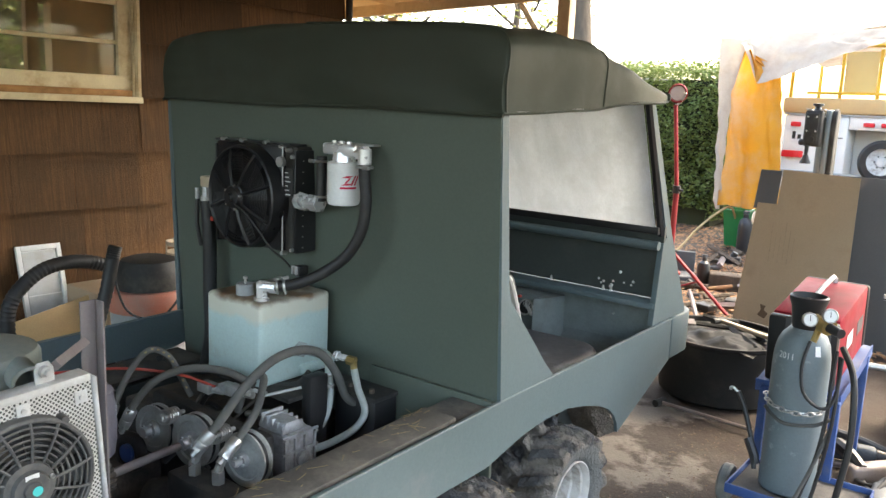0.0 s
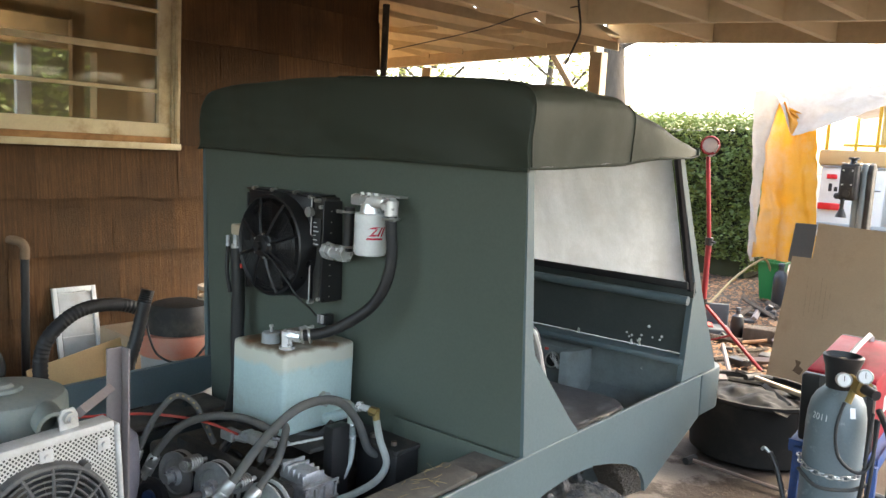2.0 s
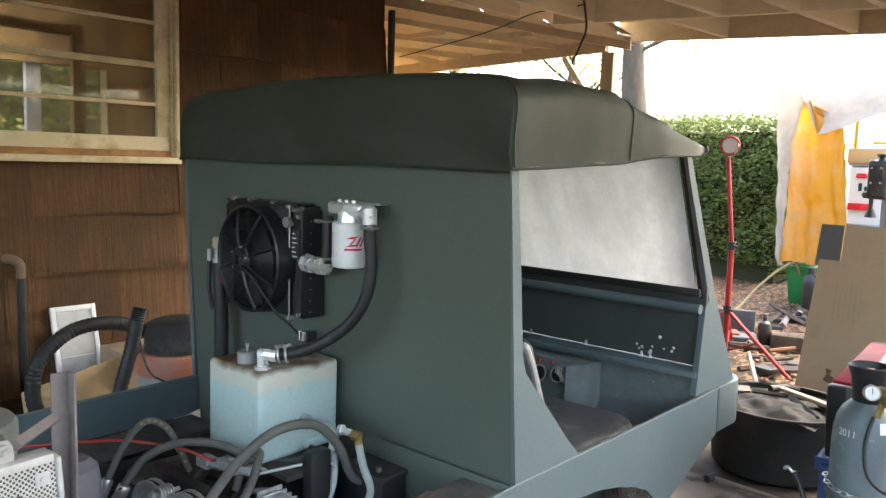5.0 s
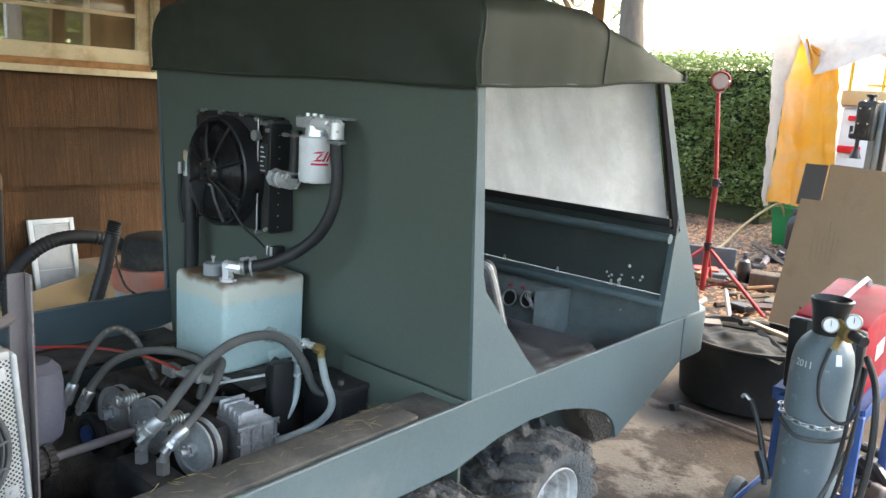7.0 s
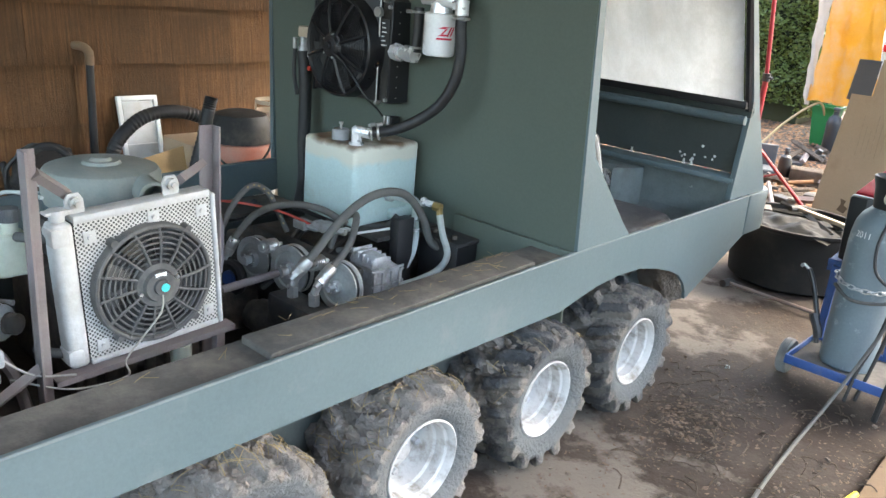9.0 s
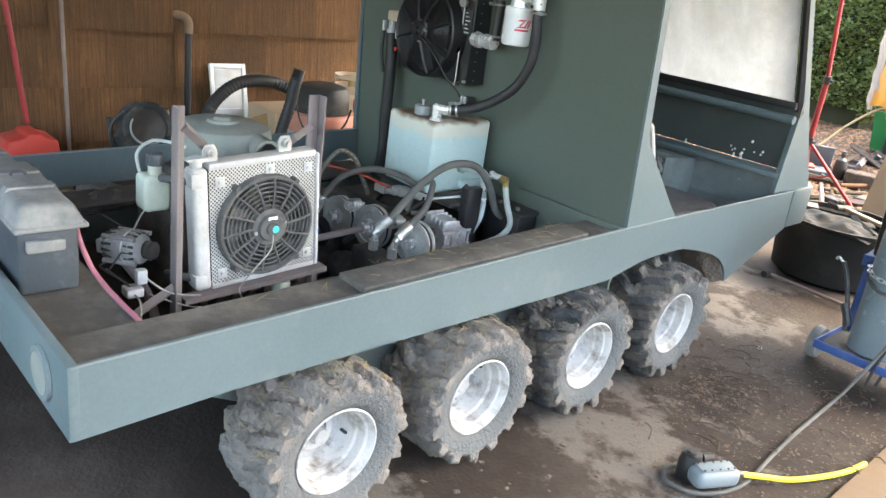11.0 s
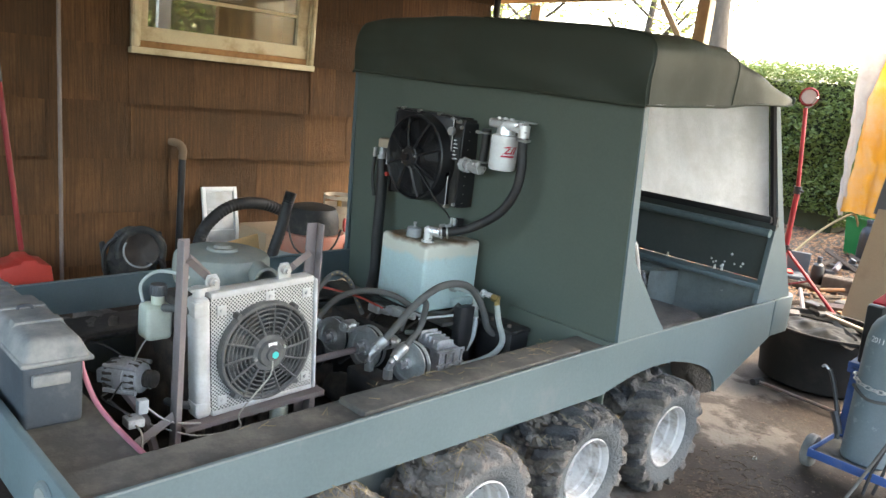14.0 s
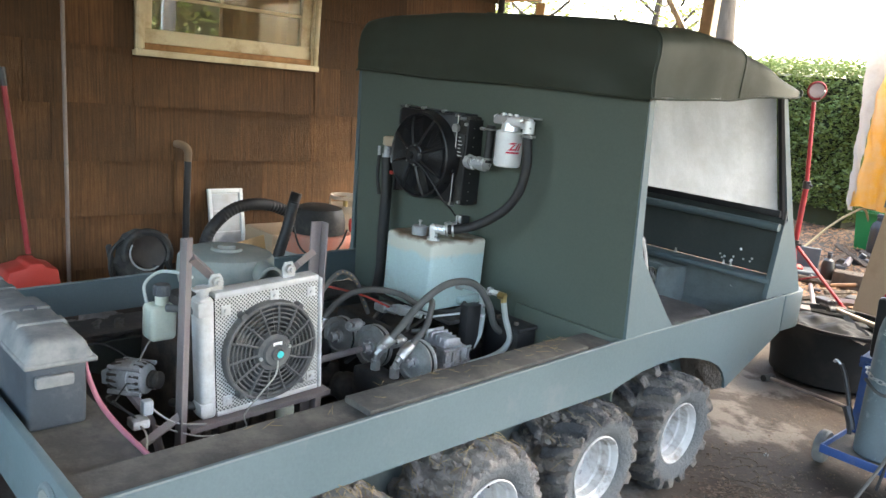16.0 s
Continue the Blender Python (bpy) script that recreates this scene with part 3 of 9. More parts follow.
def build_house():
    y0, y1, top = -4.0, 4.53, 2.9
    bm = B()
    a, b, c, d = WIN
    for lo, hi in (((WX - 0.14, y0, 0), (WX, a, top)), ((WX - 0.14, b, 0), (WX, y1, top)), ((WX - 0.14, a, 0), (WX, b, c)), ((WX - 0.14, a, d), (WX, b, top))):
        box(bm, lo, hi)
    wall = solid("wall_west", bm, M_shingle, "house wall clad in brown split-cedar shingles", "wall", kind="structure")
    bm = B()
    fx = -7.4
    box(bm, (fx, y1 - 0.14, 0), (WX - 0.141, y1, top))
    # Out-of-view gaps here and in the south wall are added to light the room.
    for lo, hi in (((y0, 0), (-3.0, top)), ((-3.0, 0), (1.6, 0.1)), ((-3.0, 2.8), (1.6, top)), ((1.6, 0), (2.35, top)), ((3.72, 0), (y1, top)), ((2.35, 0), (3.72, 0.9)), ((2.35, 2.24), (3.72, top))):
        box(bm, (fx - 0.14, lo[0], lo[1]), (fx, hi[0], hi[1]))
    box(bm, (fx, y0, 0), (-6.6, y0 + 0.14, top))
    box(bm, (-5.0, y0, 0), (WX - 0.141, y0 + 0.14, top))
    box(bm, (-6.5995, y0, 0), (-5.0005, y0 + 0.14, 0.6))
    solid("wall_north", bm, M_room, "plain inner walls of the house", "wall", kind="structure")
    bm = B()
    box(bm, (-6.2, y0, top + 0.003), (WX, y1, top + 0.1))
    box(bm, (fx - 0.14, y0, top + 0.003), (-7.2, y1, top + 0.1))
    box(bm, (-7.1995, y0, top + 0.003), (-6.2005, -3.2, top + 0.1))
    box(bm, (-7.1995, 3.4, top + 0.003), (-6.2005, y1, top + 0.1))
    solid("ceiling_house", bm, M_room, "plain house ceiling", "ceiling", kind="structure")
    # Unseen roof opening and its pane, added to brighten the room behind the window.
    bm = B()
    box(bm, (-7.21, -3.21, top + 0.1), (-6.19, 3.41, top + 0.106))
    sky_pane = solid("skylight", bm, M_glass, "large flat glass pane, unseen, added to light the house room", "skylight", kind="structure")
    sky_pane.visible_shadow = False
    bm = B()
    for lo, hi in (((2.527, 0.0), (2.61, 2.29)), ((1.6, 2.225), (2.5265, 2.29)), ((1.6, 0.0), (1.68, 2.2245))):
        box(bm, (-5.36, lo[0], lo[1]), (-5.3, hi[0], hi[1]), 0.004)
    solid("door_frame", bm, M_bare, "bare orange-brown wooden door frame inside the house", "door frame", kind="structure")
    bm = B()
    box(bm, (fx - 0.09, 3.0, 0.9005), (fx - 0.03, 3.13, 2.2395), 0.004)
    solid("window_post", bm, M_white, "white painted post of the house's far window", "window post", kind="structure")
    bm = B()
    cyl(bm, (WX + 0.06, y1 + 0.02, 0), (WX + 0.06, y1 + 0.02, 2.6), 0.028, n=12)
    solid("downpipe", bm, M_blackdust, "thin dark pipe at the corner of the house wall", "pipe", kind="structure")
    return wall


wall = build_house()


def build_window():
    a, b, c, d = WIN
    w = thing("window_1", (WX, (a + b) / 2, c), "cream-painted wooden window with thin horizontal glazing bars", "window", kind="structure")
    x0, x1 = WX - 0.06, WX + 0.045
    bm = B()
    for y0, y1 in ((a - 0.025, a + 0.02), (b - 0.024, b + 0.012)):
        box(bm, (x0 + 0.06, y0, c - 0.004), (x1, y1, d), 0.003)
        box(bm, (x1 + 0.0005, y0 + 0.008, c - 0.004), (x1 + 0.007, y1 - 0.008, d), 0.002)
    for y0, y1 in ((a + 0.0205, a + 0.034), (b - 0.038, b - 0.0245)):
        box(bm, (x0, y0, c), (x1 - 0.012, y1, d), 0.003)
    box(bm, (x0, a + 0.0345, d - 0.06), (x1, b - 0.0385, d), 0.004)
    part("window_frame", bm, M_cream, w)
    bm = B()
    box(bm, (x0, a - 0.03, c - 0.044), (x1 + 0.012, b + 0.017, c - 0.005), 0.004)
    sill = part("window_sill", bm, M_cream, w, "worn cream sill with stained edge")
    bm = B()
    box(bm, (x0 + 0.01, a + 0.0345, c - 0.0045), (x1 - 0.016, b - 0.0385, c + 0.034), 0.002)
    part("worn_strip", bm, M_bare, sill, "bare orange-brown wood where the paint is gone")
    bm = B()
    for lo, hi in (((a + 0.035, c + 0.0345), (b - 0.039, c + 0.118)), ((a + 0.035, c + 0.1185), (a + 0.082, d - 0.061)), ((b - 0.118, c + 0.1185), (b - 0.039, d - 0.061))):
        box(bm, (x0 + 0.02, lo[0], lo[1]), (x0 + 0.075, hi[0], hi[1]), 0.003)
    part("sash", bm, M_cream, w)
    for z, thick in ((1.742, 0.022), (1.97, 0.036), (2.225, 0.022)):
        bm = B()
        box(bm, (x0 + 0.03, a + 0.0825, z), (x0 + 0.065, b - 0.1185, z + thick), 0.003)
        part("glazing_bar", bm, M_cream, w)
    bm = B()
    box(bm, (x0 + 0.042, a + 0.07, c + 0.11), (x0 + 0.047, b - 0.11, d - 0.055))
    pane = part("pane", bm, M_dustglass, w, "dusty reflecting window glass")
    pane.visible_shadow = False


build_window()


def bar(bm, p, q, w, h):
    """A straight squared timber from p to q, its underside on the two points."""
    p, q = Vector(p), Vector(q)
    side = (q - p).cross(Z3).normalized() * (w / 2)
    v = [bm.verts.new(c + k * side + Vector((0, 0, z))) for c in (p, q) for z in (0, h) for k in (-1, 1)]
    for f in ((0, 1, 3, 2), (4, 6, 7, 5), (0, 4, 5, 1), (2, 3, 7, 6), (0, 2, 6, 4), (1, 5, 7, 3)):
        bm.faces.new([v[k] for k in f])


def build_roof():
    bend = -2.8
    def z(x):
        """Underside of the joists: the roof falls to the yard and climbs steeply to the house."""
        return 2.33 - 0.05 * (x + 2.56) + 0.2 * max(0.0, bend - x)
    bm = B()
    # Reach south of y 3 is unseen, added to shade the cab's upper back.
    x1, y0, y1 = 1.1, -2.6, 5.5
    spans = ((WX + 0.003, bend - 0.0005, 4.54), (bend, x1, y1))
    for xa, xb, ye in spans:
        prism(bm, [(xa, z(xa) + 0.17), (xb, z(xb) + 0.17), (xb, z(xb) + 0.2), (xa, z(xa) + 0.2)], 1, y0, ye)
        for k in range(53):
            yy = y0 + 0.152 * k
            if yy + 0.148 < ye:
                prism(bm, [(xa, z(xa) + 0.15), (xb, z(xb) + 0.15), (xb, z(xb) + 0.1695), (xa, z(xa) + 0.1695)], 1, yy + 0.004, yy + 0.148)
    # joists, drifting a little across the boards, with blocking between them
    for x, ya, yb in ((-4.2, y0, 4.5), (-3.6, y0, 4.5), (-3.1, y0, 4.5), (-2.45, y0, 4.48), (-2.02, 4.53, 5.28), (-1.66, y0, 4.48), (-1.25, y0, 5.28), (-0.84, y0, 4.48), (-0.5, 4.53, 5.28), (-0.42, y0, 4.48), (0.0, y0, 4.48), (0.25, 4.53, 5.28), (0.42, y0, 4.48)):
        def at(y):
            return x + 0.08 * (y - 5.2) if x > bend else x
        bar(bm, (at(ya), ya, z(at(ya)) + 0.004), (at(yb), yb, z(at(yb)) + 0.004), 0.042, 0.145)
    prism(bm, [(bend, z(bend) + 0.002), (x1, z(x1) + 0.002), (x1, z(x1) + 0.149), (bend, z(bend) + 0.149)], 1, 4.482, 4.526)
    for y in (0.2, 1.9, 3.2):
        prism(bm, [(bend, z(bend) + 0.03), (x1, z(x1) + 0.03), (x1, z(x1) + 0.149), (bend, z(bend) + 0.149)], 1, y, y + 0.04)
    # lower roof over the passage behind the house: boards and rafters
    peak, post_top, low = Vector((-4.549, 4.72, 2.678)), Vector((-2.83, 5.2, 2.3)), Vector((-4.965, 5.25, 2.248))
    rake, eave = (peak - post_top).normalized(), (low - post_top).normalized()
    up = Vector((0, -0.012, 0.035))
    for k in range(9):
        a, b = k / 9, (k + 0.96) / 9
        c = [post_top + 3.6 * (rake.lerp(eave, f)) for f in (a, b)]
        v = [bm.verts.new(p + up) for p in (post_top + 0.02 * (k + 1) * eave, c[0], c[1])]
        bm.faces.new(v)
    far = (post_top + 3.6 * rake, post_top + 3.6 * eave)
    bm.faces.new([bm.verts.new(p + 1.35 * up) for p in (post_top, *far)])
    # boards closing the step between the two roofs
    p, q = post_top - 0.2 * rake, post_top + 3.2 * rake
    bm.faces.new([bm.verts.new(c) for c in (p + 3 * up, q + 3 * up, Vector((q.x, 4.3, z(q.x) + 0.169)), Vector((bend, 4.3, z(bend) + 0.169)), Vector((p.x, 4.3, z(p.x) + 0.169)))])
    for k in range(6):
        p, q = post_top + (0.55 * k - 0.2) * rake, post_top + (0.55 * k + 0.34) * rake
        bm.faces.new([bm.verts.new(c) for c in (p + up, q + up, Vector((q.x, 4.48, z(q.x) + 0.149)), Vector((p.x, 4.48, z(p.x) + 0.149)))])
    for p, q in (((-4.586, 4.858, 2.566), (-3.25, 5.196, 2.301)), ((-4.617, 4.993, 2.457), (-3.562, 5.197, 2.298)), ((-4.688, 5.105, 2.367), (-4.08, 5.209, 2.286)), ((-4.676, 5.163, 2.319), (-4.468, 5.226, 2.27))):
        p, q = Vector(p), Vector(q)
        bar(bm, p + 0.6 * (p - q), q, 0.05, 0.06)
    for p, q in (((-4.678, 4.988, 2.461), (-4.196, 4.984, 2.467)), ((-3.796, 5.065, 2.404), (-3.398, 5.07, 2.402))):
        bar(bm, p, q, 0.03, 0.07)
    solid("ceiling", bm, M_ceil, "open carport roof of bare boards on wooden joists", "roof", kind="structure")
    bm = B()
    prism(bm, [(bend, z(bend) - 0.001), (x1, z(x1) - 0.001), (x1, z(x1) + 0.19), (bend, z(bend) + 0.19)], 1, 5.3, 5.34)
    solid("beam", bm, M_wood, "weathered wooden fascia along the carport's edge", "beam", kind="structure")
    bm = B()
    bar(bm, post_top + 3.4 * eave - Vector((0, 0, 0.045)), post_top - Vector((0, 0, 0.038)), 0.05, 0.1)
    solid("beam", bm, M_wood, "low wooden eave beam behind the house", "beam", kind="structure")
    bm = B()
    bar(bm, post_top + 3.0 * rake - Vector((0, 0.06, 0)), post_top - 0.2 * rake - Vector((0, 0.06, 0)), 0.045, 0.085)
    solid("beam", bm, M_wood, "sloping wooden rake beam climbing to the house", "beam", kind="structure")
    for x, y, top in ((-2.88, 5.205, 2.26), (-4.54, 5.205, 2.19), (0.7, 5.205, 2.16)):
        p = thing("roof_post", (x + 0.05, y + 0.045, 0), "square weathered wooden post carrying the carport beam", "post", "roof posts", "structure")
        bm = B()
        box(bm, (x, y, 0), (x + 0.1, y + 0.09, top), 0.004)
        part("post", bm, M_wood, p)
        if x < -2 and x > -4:
            bm = B()
            tube(bm, [(x - 0.02, y + 0.045, top - 0.45), (x - 0.34, y + 0.045, top - 0.01)], 0.026, n=6, smooth=False)
            part("brace", bm, M_wood, p)
    bm = B()
    tube(bm, [(-2.21, 3.9, 2.46), (-2.205, 3.9, 2.358), (-2.178, 3.9, 2.19), (-2.21, 3.9, 2.1), (-2.26, 3.9, 2.0)], 0.006, n=6)
    solid("hanging_wire", bm, M_rubber, "loose black wire hanging from the roof joists", "wire")

    bm = B()
    tube(bm, [(-4.411, 4.700, 2.273), (-3.911, 4.600, 2.303), (-3.502, 4.500, 2.324), (-3.177, 4.400, 2.344), (-2.814, 4.300, 2.388), (-2.587, 4.300, 2.392), (-2.445, 4.300, 2.403)], 0.004, n=6)
    solid("slack_wire", bm, M_rubber, "slack dark wire strung under the roof boards", "wire")


build_roof()

# ---- the vehicle ----
V = thing("amphibious_vehicle", (-1.765, 1.6, 0), "dull grey-green eight-wheeled amphibious vehicle with canvas cab and open engine bay", "vehicle")
RX, LX = -0.987, -2.545


def zt(y):
    """The height of the body's top edge."""
    return 0.59 + 0.0265 * min(y, 1.85) + 0.009 * max(0, y - 1.85)


def mirror(x):
    return RX + LX - x


def build_body():
    outline = [(0.035, 0.425), (0.37, 0.442), (0.85, 0.45), (1.76, 0.458), (1.85, 0.478), (1.95, 0.498), (2.08, 0.508), (2.22, 0.503), (2.34, 0.478), (2.45, 0.446), (2.53, 0.411),
               (2.58, 0.371), (2.606, 0.334), (2.617, 0.297), (3.06, 0.476), (3.05, zt(3.05)), (1.85, zt(1.85)), (0.035, zt(0.035))]
    for x, s in ((RX, -1), (LX, 1)):
        sink = 0.0 if s < 0 else 0.034
        bm = B()
        prism(bm, [(y, z - (sink if z > 0.55 else 0)) for y, z in outline], 0, x, x + s * 0.012)
        part("side_panel", bm, M_body, V, "grey-green painted side panel, scuffed along its edge")
        bm = B()
        tube(bm, [(x - 0.001 * s, y, zt(y) - sink) for y in (0.03, 0.9, 1.85, 3.05)], 0.0032, n=8, res=6)
        part("edge_rail", bm, M_edge, V)
        # deck inside the rim
        bm = B()
        ya, yb = (0.05, 1.79)
        low = 0.018 if s < 0 else 0.18
        v = [(ya, zt(ya) - low - 0.012), (yb, zt(yb) - low - 0.012), (yb, zt(yb) - low), (ya, zt(ya) - low)]
        prism(bm, v, 0, x + s * 0.0125, x + s * (0.157 if s < 0 else 0.2))
        part("fender_deck", bm, M_deck, V, "dusty dark deck strip littered with dry straw")
        if s < 0:
            bm = B()
            v = [(0.74, zt(0.74) - 0.017), (1.64, zt(1.64) - 0.017), (1.64, zt(1.64) + 0.002), (0.74, zt(0.74) + 0.002)]
            prism(bm, v, 0, x + s * 0.028, x + s * 0.14, 0.004)
            part("deck_board", bm, M_deck, V)
        # Hull sides share the body's paint; shade is put in as a darker colour.
        bm = B()
        hi = 0.0 if s < 0 else 0.16
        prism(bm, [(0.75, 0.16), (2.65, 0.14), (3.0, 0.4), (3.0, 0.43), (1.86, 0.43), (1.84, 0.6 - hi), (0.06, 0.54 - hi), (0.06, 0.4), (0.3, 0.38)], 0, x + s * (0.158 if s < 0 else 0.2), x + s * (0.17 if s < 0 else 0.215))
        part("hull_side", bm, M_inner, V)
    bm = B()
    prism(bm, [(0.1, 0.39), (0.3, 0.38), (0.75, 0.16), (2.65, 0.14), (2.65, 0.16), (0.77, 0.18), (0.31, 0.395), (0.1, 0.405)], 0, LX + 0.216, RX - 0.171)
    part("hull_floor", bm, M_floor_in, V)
    bm = B()
    prism(bm, [(2.65, 0.14), (3.02, 0.42), (3.0, 0.43), (2.65, 0.165)], 0, LX + 0.216, RX - 0.216)
    part("hull_bow", bm, M_body, V)
    # rear deck and transom
    bm = B()
    box(bm, (LX + 0.213, 0.046, 0.535), (RX - 0.1575, 0.25, 0.548))
    part("rear_deck", bm, M_deck, V, "dusty rear deck")
    bm = B()
    box(bm, (LX + 0.013, 0.022, 0.425), (RX + 0.002, 0.045, zt(0) + 0.004), 0.004)
    transom = part("transom", bm, M_body, V, "scuffed rear panel with a round rubber-edged port")
    for x in (-1.135, mirror(-1.135)):
        bm = B()
        ring(bm, (x, 0.02, 0.51), (0, 1, 0), 0.052, 0.009, 28, 8)
        part("port_ring", bm, M_edge, transom)
        bm = B()
        cyl(bm, (x, 0.0215, 0.51), (x, 0.012, 0.51), 0.046, n=28)
        part("port_lens", bm, M_airbox, transom)
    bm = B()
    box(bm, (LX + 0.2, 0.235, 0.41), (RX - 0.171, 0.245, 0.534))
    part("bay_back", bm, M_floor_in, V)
    # deck under the cab
    bm = B()
    prism(bm, [(-1.001, 0.35), (-1.001, 0.637), (-1.475, 0.637), (-1.475, 0.56), (-1.402, 0.545), (-1.402, 0.35)], 1, 1.792, 1.803, 0.002)
    prism(bm, [(1.645, 0.545), (1.7915, 0.545), (1.7915, 0.558), (1.645, 0.558)], 0, -1.1455, RX - 0.013)
    part("cab_skirt", bm, M_cab, V)
    # nose with rounded corners
    def nose(z0, z1, inset):
        pts = []
        for cx, s in ((RX - 0.12, 1), (LX + 0.12, -1)):
            arc = [(cx + s * (0.125 - inset) * math.cos(a), 3.21 + (0.125 - inset) * math.sin(a)) for a in [math.pi / 2 * i / 8 for i in range(9)]]
            pts += [(cx + s * (0.125 - inset), 3.057)] + arc if s > 0 else arc[::-1] + [(cx + s * (0.125 - inset), 3.057)]
        return pts
    bm = B()
    prism(bm, nose(0, 0, 0), 2, 0.478, zt(3.05) + 0.004, 0.01)
    part("bow_bumper", bm, M_body, V, "grey-green rounded bow with scuffed corners")
    bm = B()
    box(bm, (LX + 0.013, 3.012, zt(3) - 0.02), (RX - 0.013, 3.055, zt(3) - 0.001))
    part("bow_deck", bm, M_body, V)


build_body()


WHEEL_Y = (0.635, 1.137, 1.652, 2.166)


def build_wheels():
    def tyre_mesh(seed):
        bm = B()
        prof = spline([(p[0], p[1], 0) for p in ((-0.096, 0.126), (-0.112, 0.146), (-0.12, 0.178), (-0.113, 0.206), (-0.07, 0.219), (0, 0.223), (0.07, 0.219), (0.113, 0.206), (0.12, 0.178), (0.112, 0.146), (0.096, 0.126))], 7)
        n = 210
        rings = []
        rnd = random.Random(seed)
        wear = [rnd.uniform(0.7, 1.0) for _ in range(64)]
        for i in range(n):
            a = 2 * math.pi * i / n
            row = []
            for p in prof:
                x, r = p.x, p.y
                side = 0 if x < 0 else 1
                k = a * 15 / (2 * math.pi) + abs(x) * 5.0 + 0.5 * side + 0.13 * seed
                f = k % 1.0
                lug = max(0.0, min(1.0, (0.25 - abs(f - 0.4)) * 20)) * wear[int(k) % 15 + 20 * side]
                zone = max(0.0, min(1.0, (r - 0.178) / 0.022)) if abs(x) > 0.015 else 0.4
                q = Vector((x * 6, r * 6 * math.cos(a), r * 6 * math.sin(a)))
                cake = 1.15 if seed < 2 else 0.9
                mud = cake * (0.006 * noise.noise(q * 2.3 + Vector((seed, 0, 0))) + 0.007 * (0.35 - abs(noise.noise(q * 5.5))) + 0.006 * (0.3 - abs(noise.noise(q * 12 + Vector((0, seed, 0)))))) + 0.003 * noise.noise(q * 34)
                tread = max(0.0, min(1.0, (r - 0.17) / 0.03))
                rr = r - 0.012 * tread + (0.027 if seed < 2 else 0.035) * lug * zone + mud * (0.12 + tread)
                xx = x * (1 + 0.07 * lug * zone) + 0.5 * mud * tread * (1 if x > 0 else -1)
                y, zz = rr * math.cos(a), rr * math.sin(a)
                floor = -0.234
                if zz < floor:
                    xx *= 1 + 0.5 * (floor - zz)
                    zz = floor + 0.15 * (zz - floor)
                row.append(bm.verts.new((xx, 0.94 * y, 0.94 * zz)))
            rings.append(row)
        for i in range(n):
            a, b = rings[i], rings[(i + 1) % n]
            for j in range(len(prof) - 1):
                bm.faces.new((a[j], a[j + 1], b[j + 1], b[j]))
        me = finish(bm, 50)
        return me

    bm = B()
    def liner(u, v):
        a = radians(15 + 90 * u)
        r = 0.31 + 0.06 * max(0.0, 1 - 4 * v) * min(1.0, (1 - u) * 2) + 0.012 * noise.noise(Vector((u * 9, v * 4, 0))) + 0.008 * noise.noise(Vector((u * 30, v * 14, 3)))
        return Vector((RX - 0.014 - 0.15 * v, 2.26 + r * math.cos(a), 0.2 + 0.95 * r * math.sin(a)))
    grid(bm, 60, 24, liner)
    part("arch_liner", bm, M_mud, V, "wheel arch caked with dried mud", angle=50)

    axis = Matrix(((0, 0, 1, 0), (1, 0, 0, 0), (0, 1, 0, 0), (0, 0, 0, 1)))
    bm = B()
    lathe(bm, [(0.118, -0.1), (0.135, -0.108), (0.131, -0.095), (0.112, -0.06), (0.108, 0.0), (0.105, 0.03), (0.118, 0.06), (0.118, 0.092), (0.12, 0.098), (0.121, 0.104), (0.117, 0.106),
               (0.111, 0.098), (0.108, 0.084), (0.101, 0.08), (0.1, 0.05), (0.094, 0.044), (0.092, 0.004), (0.084, -0.012), (0.06, -0.006), (0.05, 0.004), (0.0, 0.006)], 40, axis)
    rim_me = finish(bm, 40)
    bm = B()
    cyl(bm, (0.004, 0, 0), (0.032, 0, 0), 0.026, 0.022, 18)
    hub_me = finish(bm)
    bm = B()
    cyl(bm, (-0.01, 0, 0), (0.014, 0, 0), 0.011, 0.01, 6)
    nut_me = finish(bm)
    bm = B()
    cyl(bm, (0.0, 0.082, -0.02), (0.02, 0.086, -0.022), 0.0045, n=8)
    valve_me = finish(bm)
    for i, y in enumerate(WHEEL_Y):
        me = tyre_mesh(i)
        for s, x in ((1, -1.026), (-1, mirror(-1.026))):
            m = Matrix.Translation((x, y, 0.219 + 0.004 * i)) @ (Matrix() if s > 0 else Matrix.Rotation(math.pi, 4, "Z"))
            tilt = Matrix.Rotation(0.7 * i, 4, "X")
            tyre = part("wheel", me, M_tyre if i < 2 else M_tyredark, V, "knobbly mud-caked tyre on a white steel rim", m)
            rim = part("rim", rim_me, M_rim, tyre, "white painted steel rim", tilt)
            hub = part("hub", hub_me, M_cast, tyre, m=tilt)
            for k in range(4):
                a = math.pi / 4 + k * math.pi / 2
                part("wheel_nut", nut_me, M_cast, tyre, m=tilt @ Matrix.Translation((0, 0.068 * math.cos(a), 0.068 * math.sin(a))))
            part("valve", valve_me, M_rubber, tyre, m=tilt)
            if s > 0 and i < 3:
                bm = B()
                rnd = random.Random(40 + i)
                for _ in range(90 if i < 2 else 40):
                    a, w = rnd.uniform(0.3, 2.9), rnd.uniform(-0.09, 0.11)
                    rr = 0.213 + rnd.uniform(0.0, 0.012) - max(0, abs(w) - 0.07) * 0.35
                    p = Vector((w, rr * math.cos(a), rr * math.sin(a)))
                    d = Vector((rnd.gauss(0, 1), rnd.gauss(0, 1), rnd.gauss(0, 1)))
                    d = (d - p.normalized() * d.dot(p.normalized()) * 0.8).normalized() * rnd.uniform(0.012, 0.034)
